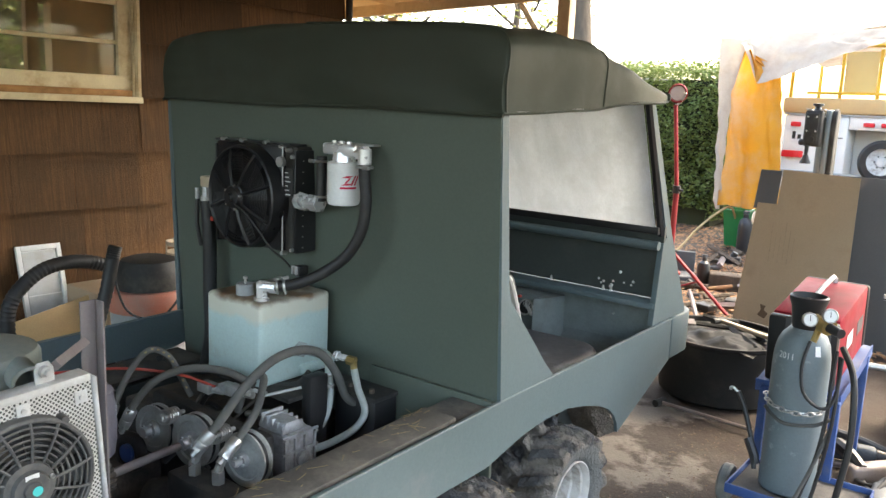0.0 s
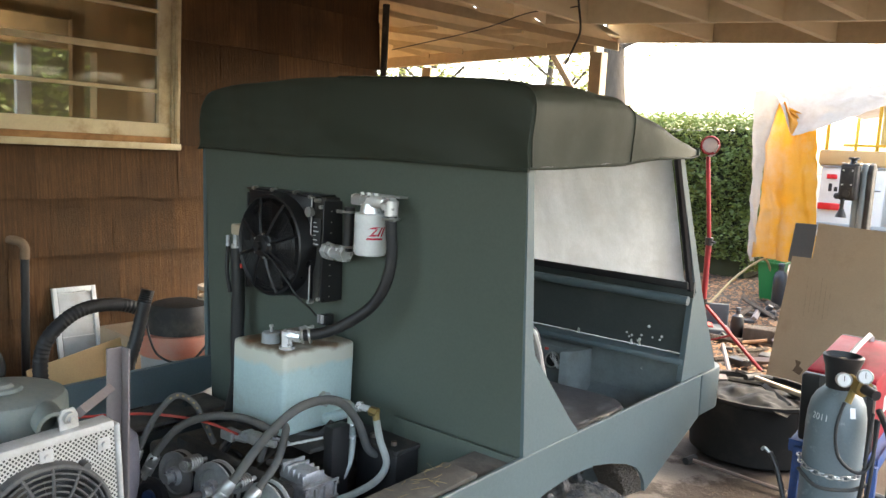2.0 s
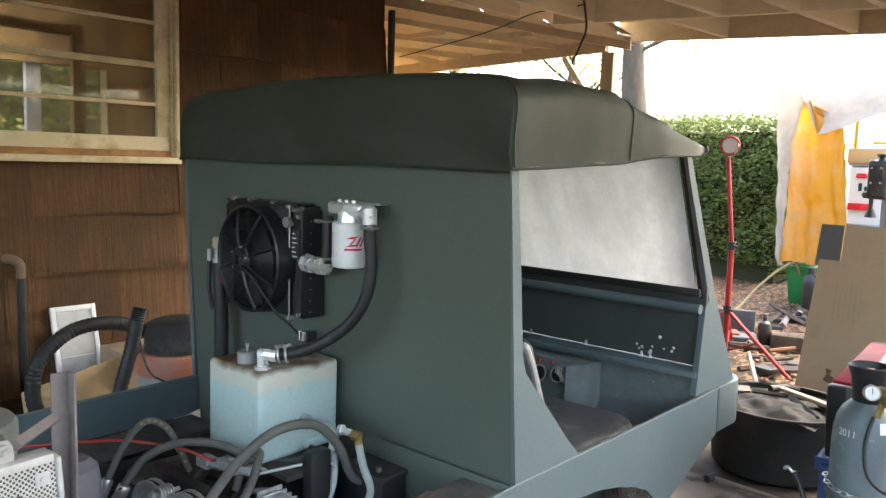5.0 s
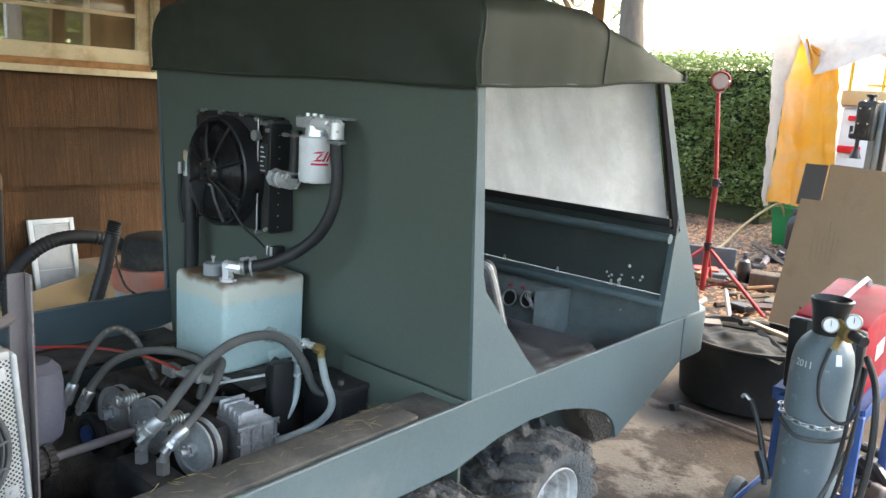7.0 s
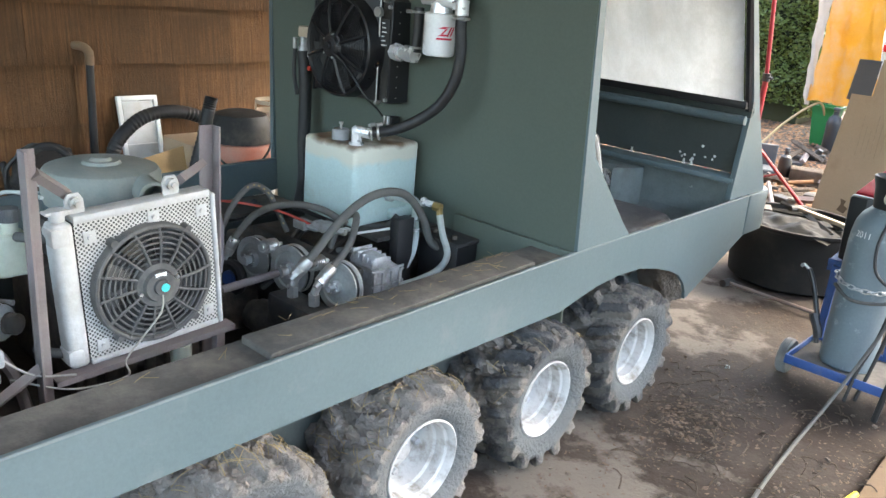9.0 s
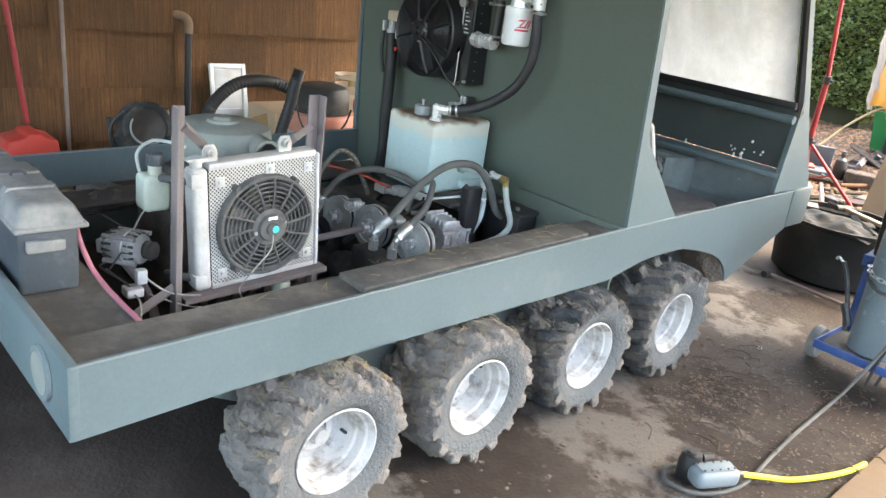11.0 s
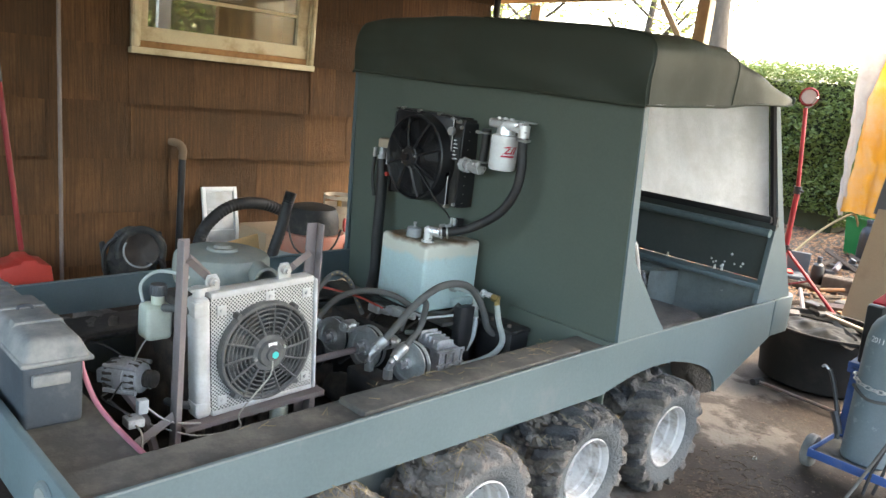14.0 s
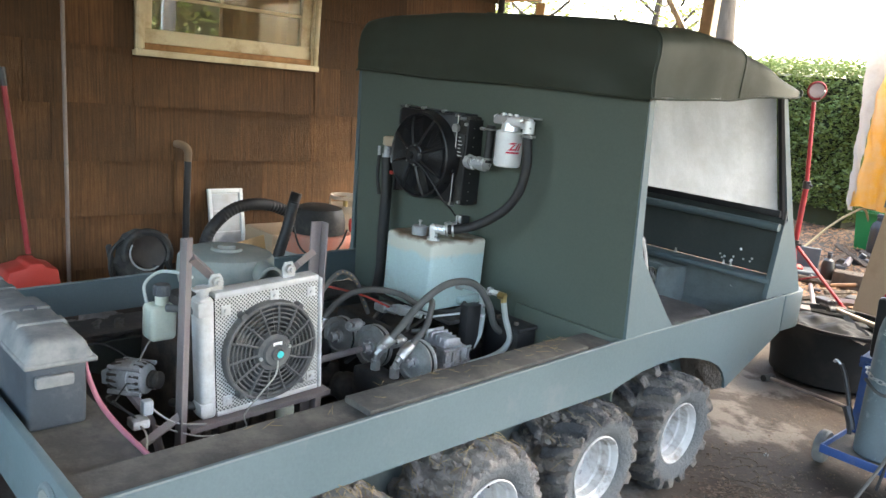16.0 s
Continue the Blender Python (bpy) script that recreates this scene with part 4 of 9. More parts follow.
                    tube(bm, [p - d, p + p.normalized() * 0.006, p + d], 0.0009, n=3, res=2)
                tagged(part("dry_grass", bm, M_straw, tyre), "bits of dry grass stuck in the mud", kind="stuff")
                bm = B()
                for k in range(240 if i < 2 else 190):
                    a, w = rnd.uniform(0.1, 3.1), rnd.uniform(-0.1, 0.112)
                    rr = 0.211 - max(0, abs(w) - 0.07) * 0.35
                    c = Vector((w, 0.94 * rr * math.cos(a), 0.94 * rr * math.sin(a)))
                    size = rnd.uniform(0.005, 0.013) if k % 6 else rnd.uniform(0.014, 0.022)
                    turn = Matrix.Rotation(rnd.uniform(0, 6), 4, "X") @ Matrix.Rotation(rnd.uniform(0, 6), 4, "Z")
                    new_verts = bmesh.ops.create_icosphere(bm, subdivisions=1 if size < 0.014 else 2, radius=size, matrix=Matrix.Translation(c) @ turn @ Matrix.Diagonal((1.3, 1.0, 0.6, 1)))["verts"]
                    for q in new_verts:
                        q.co += 0.45 * size * noise.noise_vector(q.co * 70)
                tagged(part("dried_mud", bm, M_mudlump, tyre, angle=35), "lumps of dried mud stuck on the tread", kind="stuff")
    for x in (-1.21, mirror(-1.21)):
        for y in WHEEL_Y:
            bm = B()
            cyl(bm, (x, y, 0.23), (x + (0.19 if x > -1.7 else -0.19), y, 0.23), 0.03, n=14)
            part("axle", bm, M_engine, V)


build_wheels()


def build_cab():
    def yz(z):
        """The cab's back leans a little to the rear."""
        return 1.812 - 0.042 * (z - 0.62) / 0.82
    bm = B()
    a = [(-1.0, 0.59), (-1.012, 1.47), (-2.52, 1.47), (-2.522, 0.2), (-1.3, 0.2), (-1.3, 0.59)]
    va = [bm.verts.new((x, yz(z), z)) for x, z in a]
    bm.faces.new(va)
    thicken(bm, 0.018)
    part("cab_back", bm, M_cab, V, "flat dark green sheet-metal rear wall of the cab")
    for x, s in ((-0.987, -1), (mirror(-0.987), 1)):
        bm = B()
        pts = [(1.813, 0.6), (2.1, 0.6), (2.1, 0.652), (2.05, 0.7), (1.848, 0.925), (1.834, 0.97), (1.802, 1.46), (1.773, 1.46)]
        va = [bm.verts.new((x + s * 0.022 * max(0, (z - 0.62)) / 0.82, y, z)) for y, z in pts]
        bm.faces.new(va)
        thicken(bm, 0.02)
        part("cab_corner", bm, M_body, V, "grey-green corner gusset of the cab")
        bm = B()
        pts = [(2.87, 0.655), (3.2, 0.655), (3.19, 0.68), (3.005, 1.0), (2.75, 1.53), (2.712, 1.53), (2.955, 0.99), (2.925, 0.97)]
        va = [bm.verts.new((x + s * (0.004 + 0.02 * max(0, (z - 0.62)) / 0.82), y, z)) for y, z in pts]
        bm.faces.new(va)
        thicken(bm, 0.022)
        part("front_pillar", bm, M_body, V, "grey-green tapering pillar beside the windscreen")
        bm = B()
        box(bm, (min(x + s * 0.03, x + s * 0.05), 2.1, 0.52), (max(x + s * 0.03, x + s * 0.05), 2.9, 0.56))
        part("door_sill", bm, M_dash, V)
    # windscreen: black frame with a hazed pane
    xr, xl = -1.012, mirror(-1.012)
    def wp(x, k):
        return Vector((x, 2.905 - 0.225 * k, 1.012 + 0.503 * k))
    bm = B()
    box(bm, (xl, -0.014, -0.006), (xr, 0.014, 0.024), 0.004, Matrix.Translation(wp(0, 0)))
    box(bm, (xl, -0.02, -0.02), (xr, 0.02, 0.02), 0.004, Matrix.Translation(wp(0, 1)))
    for x in (xr - 0.003, xl + 0.003):
        p, q = wp(x, -0.02) + Vector((0, 0.02, 0)), wp(x, 0.99) + Vector((0, 0.018, 0))
        tube(bm, [p, q], 0.014, n=6, smooth=False)
    screen = part("windscreen", bm, M_black, V, "black-framed windscreen of hazed clear sheet")
    bm = B()
    v = [bm.verts.new(wp(x, k)) for x, k in ((xr - 0.014, 0.05), (xl + 0.014, 0.05), (xl + 0.014, 0.96), (xr - 0.014, 0.96))]
    bm.faces.new(v)
    thicken(bm, 0.003)
    part("pane", bm, M_screen, screen, "hazed, scratched clear pane")
    bm = B()
    tube(bm, [(xr + 0.01, 2.888, 0.965), (xl - 0.01, 2.888, 0.965)], 0.018, n=14, smooth=False)
    part("dash_rail", bm, M_body, V)
    bm = B()
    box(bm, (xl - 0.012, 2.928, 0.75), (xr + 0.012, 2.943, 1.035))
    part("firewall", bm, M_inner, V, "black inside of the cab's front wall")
    bm = B()
    prism(bm, [(2.872, 0.716), (2.927, 0.716), (2.927, 0.7485), (2.912, 0.7485), (2.878, 0.736)], 0, xl, xr + 0.012, 0.004)
    shelf = part("dash_ledge", bm, M_body, V)
    for k, x in enumerate((-1.2, -1.235, -1.48, -1.75)):
        bm = B()
        cyl(bm, (x, 2.917, 0.749), (x, 2.917, 0.768), 0.007, 0.004, 8)
        part("bolt", bm, M_zinc, shelf)
    for k, (x, z) in enumerate(((-1.251, 0.775), (-1.262, 0.79), (-1.24, 0.782), (-1.204, 0.772), (-1.198, 0.79), (-1.21, 0.765), (-1.169, 0.831), (-1.119, 0.786), (-1.112, 0.8), (-1.15, 0.79))):
        bm = B()
        bolt = k in (3, 6)
        lathe(bm, [(0.0, 0.006 if bolt else 0.0012), (0.005, 0.005 if bolt else 0.001), (0.007 if bolt else 0.004 + 0.001 * (k % 3), 0.0)], 7 + k % 3, turned((x, 2.9275, z), (0, -1, 0)))
        part("bolt" if bolt else "paint_fleck", bm, M_whiteprint, shelf)
    bm = B()
    cyl(bm, (-1.18, 2.93, 0.66), (-1.18, 2.915, 0.66), 0.008, 0.006, 8)
    part("bolt", bm, M_zinc, shelf)
    bm = B()
    prism(bm, [(2.915, 0.7155), (2.926, 0.7155), (2.985, 0.56), (2.985, 0.45), (2.72, 0.45), (2.72, 0.468), (2.86, 0.5), (2.915, 0.56)], 0, xl - 0.008, xr + 0.008, 0.004)
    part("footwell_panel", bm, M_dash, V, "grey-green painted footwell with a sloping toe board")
    bm = B()
    box(bm, (LX + 0.175, 1.83, 0.432), (RX - 0.16, 3.0, 0.445))
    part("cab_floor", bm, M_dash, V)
    bm = B()
    prism(bm, [(2.72, 0.447), (2.9, 0.447), (2.9, 0.699), (2.8, 0.699)], 0, -1.95, -1.455, 0.008)
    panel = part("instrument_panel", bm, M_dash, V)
    bm = B()
    prism(bm, [(-1.454, 2.9), (-1.454, 2.735), (-1.43, 2.76), (-1.405, 2.83), (-1.395, 2.9)], 2, 0.447, 0.699, 0.004)
    part("panel_corner", bm, M_dash, panel)
    bm = B()
    for k in range(5):
        q = Vector((-1.49 + 0.006 * k, 2.745 - 0.003 * (k % 2), 0.672 - 0.009 * k))
        box(bm, q - Vector((0.006, 0.002, 0.012)), q + Vector((0.006, 0.002, 0.01)), 0.001)
    ring(bm, (-1.49, 2.745, 0.67), (0.4, -1, 0.2), 0.012, 0.0015, 16, 6)
    part("key_bunch", bm, M_bright, panel, "bunch of bright keys in the lock")
    for x, z in ((-1.505, 0.645), (-1.59, 0.635), (-1.68, 0.63), (-1.77, 0.63), (-1.86, 0.63)):
        bm = B()
        c = Vector((x, 2.779 - 0.36 * (0.65 - z), z))
        d = Vector((0, -0.95, 0.3))
        cyl(bm, c, c + d * 0.016, 0.032, n=20)
        g = part("gauge", bm, M_black, panel)
        bm = B()
        ring(bm, c + d * 0.016, d, 0.031, 0.004, 20, 6)
        part("bezel", bm, M_zinc, g)
    for x in (-1.55, -1.61, -1.7):
        bm = B()
        cyl(bm, (x, 2.8, 0.682), (x, 2.78, 0.686), 0.006, n=10)
        part("knob", bm, M_redplastic, panel)
    # bench seat
    def cushion(xa, xb, ya, yb, r):
        pts = []
        for cx, cy, a0 in ((xb - r, yb - r, 0), (xa + r, yb - r, 90), (xa + 0.05, ya + 0.05, 180), (xb - 0.05, ya + 0.05, 270)):
            q = r if a0 < 180 else 0.05
            pts += [(cx + q * math.cos(radians(a0 + 15 * i)), cy + q * math.sin(radians(a0 + 15 * i))) for i in range(7)]
        return pts
    for k, (xa, xb) in enumerate(((-1.74, -1.075), (-2.45, -1.82))):
        bm = B()
        prism(bm, cushion(xa, xb, 2.1, 2.67, 0.12), 2, 0.446, 0.6)
        rim = [e for e in bm.edges if all(v.co.z > 0.59 for v in e.verts)]
        bmesh.ops.bevel(bm, geom=rim, offset=0.03, segments=4, profile=0.5, affect="EDGES")
        wobble(bm, 0.006, 7, k)
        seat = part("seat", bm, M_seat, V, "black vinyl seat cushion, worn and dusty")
        bm = B()
        tube(bm, [(x, y, 0.568) for x, y in cushion(xa, xb, 2.1, 2.67, 0.12)], 0.006, n=6, smooth=False)
        part("piping", bm, M_seat, seat)
        bm = B()
        m = Matrix.Translation((0, 2.15, 0.53)) @ Matrix.Rotation(radians(23), 4, "X")
        box(bm, (xa, -0.04, 0), (xb, 0.03, 0.48), 0.034, m, 4)
        wobble(bm, 0.006, 7, k + 3)
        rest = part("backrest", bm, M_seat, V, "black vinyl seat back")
        bm = B()
        tube(bm, [m @ Vector(q) for q in ((xb - 0.004, -0.005, 0.02), (xb - 0.002, -0.005, 0.3), (xb - 0.004, -0.005, 0.44), (xb - 0.03, -0.005, 0.475), (xb - 0.2, -0.005, 0.482))], 0.011, n=8)
        part("edge_trim", bm, M_pulley, rest, "worn shiny edge trim")

    # canvas top
    half = [(1.0, 0.0), (1.0, 0.3), (1.0, 0.55), (0.996, 0.7), (0.982, 0.79), (0.955, 0.85), (0.9, 0.885), (0.75, 0.925), (0.5, 0.965), (0.25, 0.99), (0.0, 1.0)]
    sect = half + [(-u, v) for u, v in half[-2::-1]]
    stations = [(1.752, 1.446, 1.675, 0.766), (1.762, 1.446, 1.695, 0.77), (1.9, 1.453, 1.705, 0.772), (2.05, 1.462, 1.712, 0.772), (2.18, 1.468, 1.71, 0.772), (2.26, 1.473, 1.7, 0.772), (2.31, 1.476, 1.683, 0.772),
                (2.45, 1.487, 1.645, 0.771), (2.6, 1.498, 1.605, 0.77), (2.74, 1.508, 1.567, 0.77), (2.83, 1.515, 1.54, 0.765)]
    xc = (RX + LX) / 2 + 0.006
    bm = B()
    rows = []
    for y, h, t, hw in stations:
        rows.append([bm.verts.new((xc + u * hw, y, h + (t - h) * v)) for u, v in sect])
    for a, b in zip(rows, rows[1:]):
        for j in range(len(sect) - 1):
            bm.faces.new((a[j], a[j + 1], b[j + 1], b[j]))
    # back flap, filled between the outline and the hem
    base = rows[0]
    n = len(base)
    prev = base
    for k in range(1, 6):
        cur = []
        for j in range(n):
            v0 = base[j].co
            q = v0.lerp(Vector((v0.x, 1.757, 1.443)), k / 5)
            q.y -= 0.004 * math.sin(math.pi * k / 5)
            cur.append(bm.verts.new(q))
        for j in range(n - 1):
            bm.faces.new((prev[j + 1], prev[j], cur[j], cur[j + 1]))
        prev = cur
    bmesh.ops.remove_doubles(bm, verts=bm.verts[:], dist=0.0008)
    bmesh.ops.subdivide_edges(bm, edges=bm.edges[:], cuts=3, use_grid_fill=True, smooth=0.3)
    def drape(p):
        """Where a point of the cloth hangs: sag between the hoops, pulls from the corner seam, ripples along the hems."""
        q = p + 0.007 * noise.noise_vector(p * 4) + 0.003 * noise.noise_vector(Vector((p.x * 4, p.y * 9, p.z * 12)))
        along = max(0.0, min(1.0, (p.y - 1.77) / 0.52))
        side = max(0.0, min(1.0, (abs(p.x - xc) - 0.68) / 0.06)) * (1 if p.y > 1.775 else 0)
        if side:
            out = 1 if p.x > xc else -1
            fan = math.sin(26 * (p.z - 1.5) - 7 * (p.y - 1.76) + 2 * noise.noise(p * 3))
            q.x += out * side * (0.012 * math.sin(math.pi * along) + 0.0035 * fan * math.sin(math.pi * min(1.0, along * 1.6)))
        if p.z > 1.58:
            q.z -= 0.012 * math.sin(math.pi * along) * max(0.0, 1 - abs(p.x - xc) / 0.74)
            q.z += 0.006 * math.sin(21 * (p.y - 1.8) + 6 * (p.x - xc)) * max(0.0, 1 - abs(abs(p.x - xc) - 0.7) / 0.12) * (1 if p.y > 1.8 else 0)
        if p.y < 1.775:
            q.y += 0.003 * noise.noise(Vector((p.x * 9, p.z * 26, 5))) + 0.0025 * math.sin(11 * p.x + 30 * p.z + 4 * noise.noise(p * 3))
        return q
    for v in bm.verts:
        v.co = drape(v.co.copy())
    top = part("canvas_top", bm, M_canvas, V, "dark olive canvas roof with sewn seams", angle=60)
    rows_co = []
    for y, h, t, hw in stations:
        rows_co.append([drape(Vector((xc + u * hw, y, h + (t - h) * v))) + Vector((0.001 * u, 0, 0.001 * v)) for u, v in sect])
    bm = B()
    tube(bm, [p + Vector((0, -0.002, 0)) for p in rows_co[1][:11]], 0.0035, n=6, res=3)
    part("seam", bm, M_canvas, top)
    bm = B()
    tube(bm, rows_co[6], 0.003, n=6, res=3)
    part("seam", bm, M_canvas, top)
    for sgn in (0, -1):
        bm = B()
        tube(bm, [r[sgn] + Vector((0, 0, -0.003)) for r in rows_co], 0.0045, n=6, res=3)
        part("hem", bm, M_canvas, top)
    bm = B()
    tube(bm, [Vector((xc + 0.766 * u, 1.752 + 0.002 * math.sin(9 * u), 1.443 + 0.003 * math.sin(5 * u))) for u in [1 - i / 8 for i in range(17)]], 0.006, n=6, res=3)
    part("hem", bm, M_canvas, top)
    bm = B()
    tube(bm, [rows_co[-1][j] for j in range(n)], 0.009, n=6, res=3)
    part("visor_edge", bm, M_canvas, top)


build_cab()

# ---- radiator on its stand ----
def grille_material():
    """Perforated sheet: rows of small round holes."""
    mt = surface("perforated_sheet", (0.5, 0.5, 0.48), (0.6, 0.6, 0.57), rough=0.55, metal=0.3, dirt=(0.42, 0.4, 0.36), dirt_scale=8, dirt_at=0.55)
    n, l = mt.node_tree.nodes, mt.node_tree.links
    bs = n["Principled BSDF"]
    src = bs.inputs["Base Color"].links[0].from_socket
    tc = n.new("ShaderNodeTexCoord")
    vo = n.new("ShaderNodeTexVoronoi")
    vo.inputs["Scale"].default_value, vo.inputs["Randomness"].default_value = 1.0, 0.0
    sep, com = n.new("ShaderNodeSeparateXYZ"), n.new("ShaderNodeCombineXYZ")
    l.new(tc.outputs["Object"], sep.inputs[0])
    ad, su = n.new("ShaderNodeMath"), n.new("ShaderNodeMath")
    ad.operation, su.operation = "ADD", "SUBTRACT"
    for k in (ad, su):
        l.new(sep.outputs["Y"], k.inputs[0])
        l.new(sep.outputs["Z"], k.inputs[1])
    for k, ax in ((ad, "X"), (su, "Y")):
        m = n.new("ShaderNodeMath")
        m.operation = "MULTIPLY"
        m.inputs[1].default_value = 90.0
        l.new(k.outputs[0], m.inputs[0])
        l.new(m.outputs[0], com.inputs[ax])
    l.new(com.outputs[0], vo.inputs["Vector"])
    r = n.new("ShaderNodeMapRange")
    r.inputs[1].default_value, r.inputs[2].default_value = 0.3, 0.38
    l.new(vo.outputs["Distance"], r.inputs[0])
    k = n.new("ShaderNodeMix")
    k.data_type = "RGBA"
    l.new(r.outputs[0], k.inputs[0])
    k.inputs[6].default_value = (0.06, 0.06, 0.058, 1)
    l.new(src, k.inputs[7])
    l.new(k.outputs[2], bs.inputs["Base Color"])
    return mt


M_grille = grille_material()


def build_radiator():
    x = -1.44
    bm = B()
    box(bm, (x - 0.05, 0.542, 0.5), (x - 0.012, 0.86, 0.808))
    rad = part("radiator", bm, M_core, V, "dusty aluminium radiator with perforated guard and electric fan")
    bm = B()
    box(bm, (x - 0.011, 0.54, 0.492), (x - 0.008, 0.868, 0.82))
    part("guard_sheet", bm, M_grille, rad, "perforated aluminium guard")
    for y0, y1, r in ((0.492, 0.539, 0.014), (0.869, 0.882, 0.006)):
        bm = B()
        box(bm, (x - 0.06, y0, 0.478), (x - 0.002, y1, 0.828), r, None, 3)
        if y0 < 0.5:
            box(bm, (x - 0.055, y0 - 0.005, 0.775), (x + 0.002, y1 - 0.012, 0.82), 0.01)
            box(bm, (x - 0.055, y0 - 0.005, 0.49), (x + 0.002, y1 - 0.012, 0.53), 0.01)
        part("end_tank", bm, M_alu, rad)
    for z0, z1 in ((0.8205, 0.838), (0.478, 0.4915)):
        bm = B()
        box(bm, (x - 0.055, 0.54, z0), (x - 0.004, 0.868, z1), 0.003)
        part("edge_strip", bm, M_alu, rad)
    for y, z in ((0.57, 0.785), (0.842, 0.79), (0.57, 0.52), (0.842, 0.525), (0.72, 0.8)):
        bm = B()
        box(bm, (x - 0.0075, y - 0.014, z - 0.014), (x - 0.004, y + 0.014, z + 0.014), 0.001)
        cyl(bm, (x - 0.004, y, z), (x + 0.002, y, z), 0.006, n=8)
        part("clip", bm, M_alu, rad)
    for y in (0.555, 0.78):
        bm = B()
        prism(bm, [(y - 0.02, 0.8385), (y + 0.02, 0.8385), (y + 0.02, 0.868), (y + 0.012, 0.883), (y - 0.012, 0.883), (y - 0.02, 0.868)], 0, x - 0.032, x - 0.026)
        lug = part("mount_ear", bm, M_alu, rad)
        bm = B()
        cyl(bm, (x - 0.026, y, 0.864), (x - 0.012, y, 0.864), 0.014, n=16)
        cyl(bm, (x - 0.0121, y, 0.864), (x - 0.003, y, 0.864), 0.008, n=6)
        part("bolt", bm, M_zinc, rad)
    # filler neck, inlet and outlet stubs
    bm = B()
    cyl(bm, (x - 0.03, 0.516, 0.828), (x - 0.03, 0.516, 0.842), 0.016, n=16)
    cyl(bm, (x - 0.03, 0.516, 0.8425), (x - 0.03, 0.516, 0.854), 0.022, 0.02, 16)
    box(bm, (x - 0.044, 0.488, 0.846), (x - 0.016, 0.544, 0.8535), 0.003)
    part("filler_cap", bm, M_alu, rad)
    for z in (0.79, 0.512):
        bm = B()
        tube(bm, [(x - 0.035, 0.495, z), (x - 0.06, 0.475, z), (x - 0.12, 0.46, z - 0.01)], 0.011, n=12)
        part("stub", bm, M_hosegrey, rad)
    # fan guard
    c = Vector((x + 0.012, 0.702, 0.643))
    d = Vector((1, 0, 0))
    bm = B()
    ring(bm, c, d, 0.14, 0.006, 48, 8)
    lathe(bm, [(0.134, -0.02), (0.147, -0.02), (0.144, 0.0), (0.137, 0.0)], 48, turned(c, d), closed=True)
    shroud = part("fan_shroud", bm, M_fanguard, rad, "dusty black fan guard")
    bm = B()
    lathe(bm, [(0.0, -0.0195), (0.134, -0.0195), (0.134, -0.018), (0.0, -0.018)], 40, turned(c, d))
    part("fan_well", bm, M_core, shroud)
    for r in (0.062, 0.075, 0.088, 0.101, 0.114, 0.127):
        bm = B()
        ring(bm, c + d * 0.006, d, r, 0.0026, 44, 6)
        part("guard_ring", bm, M_fanguard, shroud)
    for k in range(14):
        a = 2 * math.pi * k / 14
        u = Vector((0, math.cos(a), math.sin(a)))
        w = Vector((0, math.cos(a + 0.08), math.sin(a + 0.08)))
        bm = B()
        tube(bm, [c + d * 0.01 + u * 0.05, c + d * 0.009 + (u + w).normalized() * 0.1, c + d * 0.003 + w * 0.14], 0.0034, n=6, res=3)
        part("spoke", bm, M_fanguard, shroud)
    for k in range(10):
        a = 2 * math.pi * k / 10
        bm = B()
        v = []
        for rr, da, dx in ((0.04, -0.16, -0.012), (0.04, 0.16, 0.0), (0.123, 0.33, 0.0), (0.123, 0.02, -0.014)):
            v.append(bm.verts.new(c + d * dx + rr * Vector((0, math.cos(a + da), math.sin(a + da)))))
        bm.faces.new(v)
        thicken(bm, 0.002)
        part("fan_blade", bm, M_black, shroud)
    bm = B()
    lathe(bm, [(0.0, 0.034), (0.018, 0.034), (0.02, 0.028), (0.036, 0.026), (0.04, 0.016), (0.053, 0.014), (0.056, 0.004), (0.056, -0.004)], 32, turned(c, d))
    part("fan_motor", bm, M_fanguard, rad)
    bm = B()
    cyl(bm, c + Vector((0.0342, 0.006, -0.002)), c + Vector((0.0352, 0.006, -0.002)), 0.0105, n=20)
    part("sticker", bm, M_cyan, rad)
    bm = B()
    box(bm, c + Vector((0.0262, -0.012, 0.024)), c + Vector((0.0272, 0.016, 0.034)))
    part("label", bm, M_whiteprint, rad)
    for k, (dy, dz) in enumerate(((-0.046, -0.01), (0.046, 0.01))):
        bm = B()
        cyl(bm, c + Vector((0.012, dy, dz)), c + Vector((0.02, dy, dz)), 0.005, n=8)
        part("screw", bm, M_zinc, rad)
    for a in (0.9, 2.2, 4.0, 5.4):
        bm = B()
        u = Vector((0, math.cos(a), math.sin(a)))
        cyl(bm, c + u * 0.148 - d * 0.02, c + u * 0.148 + d * 0.004, 0.011, 0.009, 12)
        part("tab", bm, M_fanguard, shroud)
    bm = B()
    tube(bm, [c + Vector((0.03, 0, -0.02)), c + Vector((0.034, -0.01, -0.06)), c + Vector((0.022, -0.05, -0.11)), c + Vector((0.02, -0.1, -0.16)), (x + 0.03, 0.6, 0.44), (x + 0.02, 0.48, 0.45), (x - 0.02, 0.37, 0.5)], 0.0024, n=6)
    part("fan_wire", bm, M_wire, rad)
    mid = Vector((x, 0.704, 0.656))
    rad.matrix_basis = Matrix.Translation(mid) @ Matrix.Rotation(radians(3.6), 4, "X") @ Matrix.Translation(-mid)
    # stand of rusty steel angle
    for px, y0, y1, top in ((-1.452, 0.432, 0.464, 0.982), (-1.56, 0.897, 0.937, 0.98)):
        bm = B()
        box(bm, (px - 0.003, y0, 0.16), (px + 0.003, y1, top), 0.001)
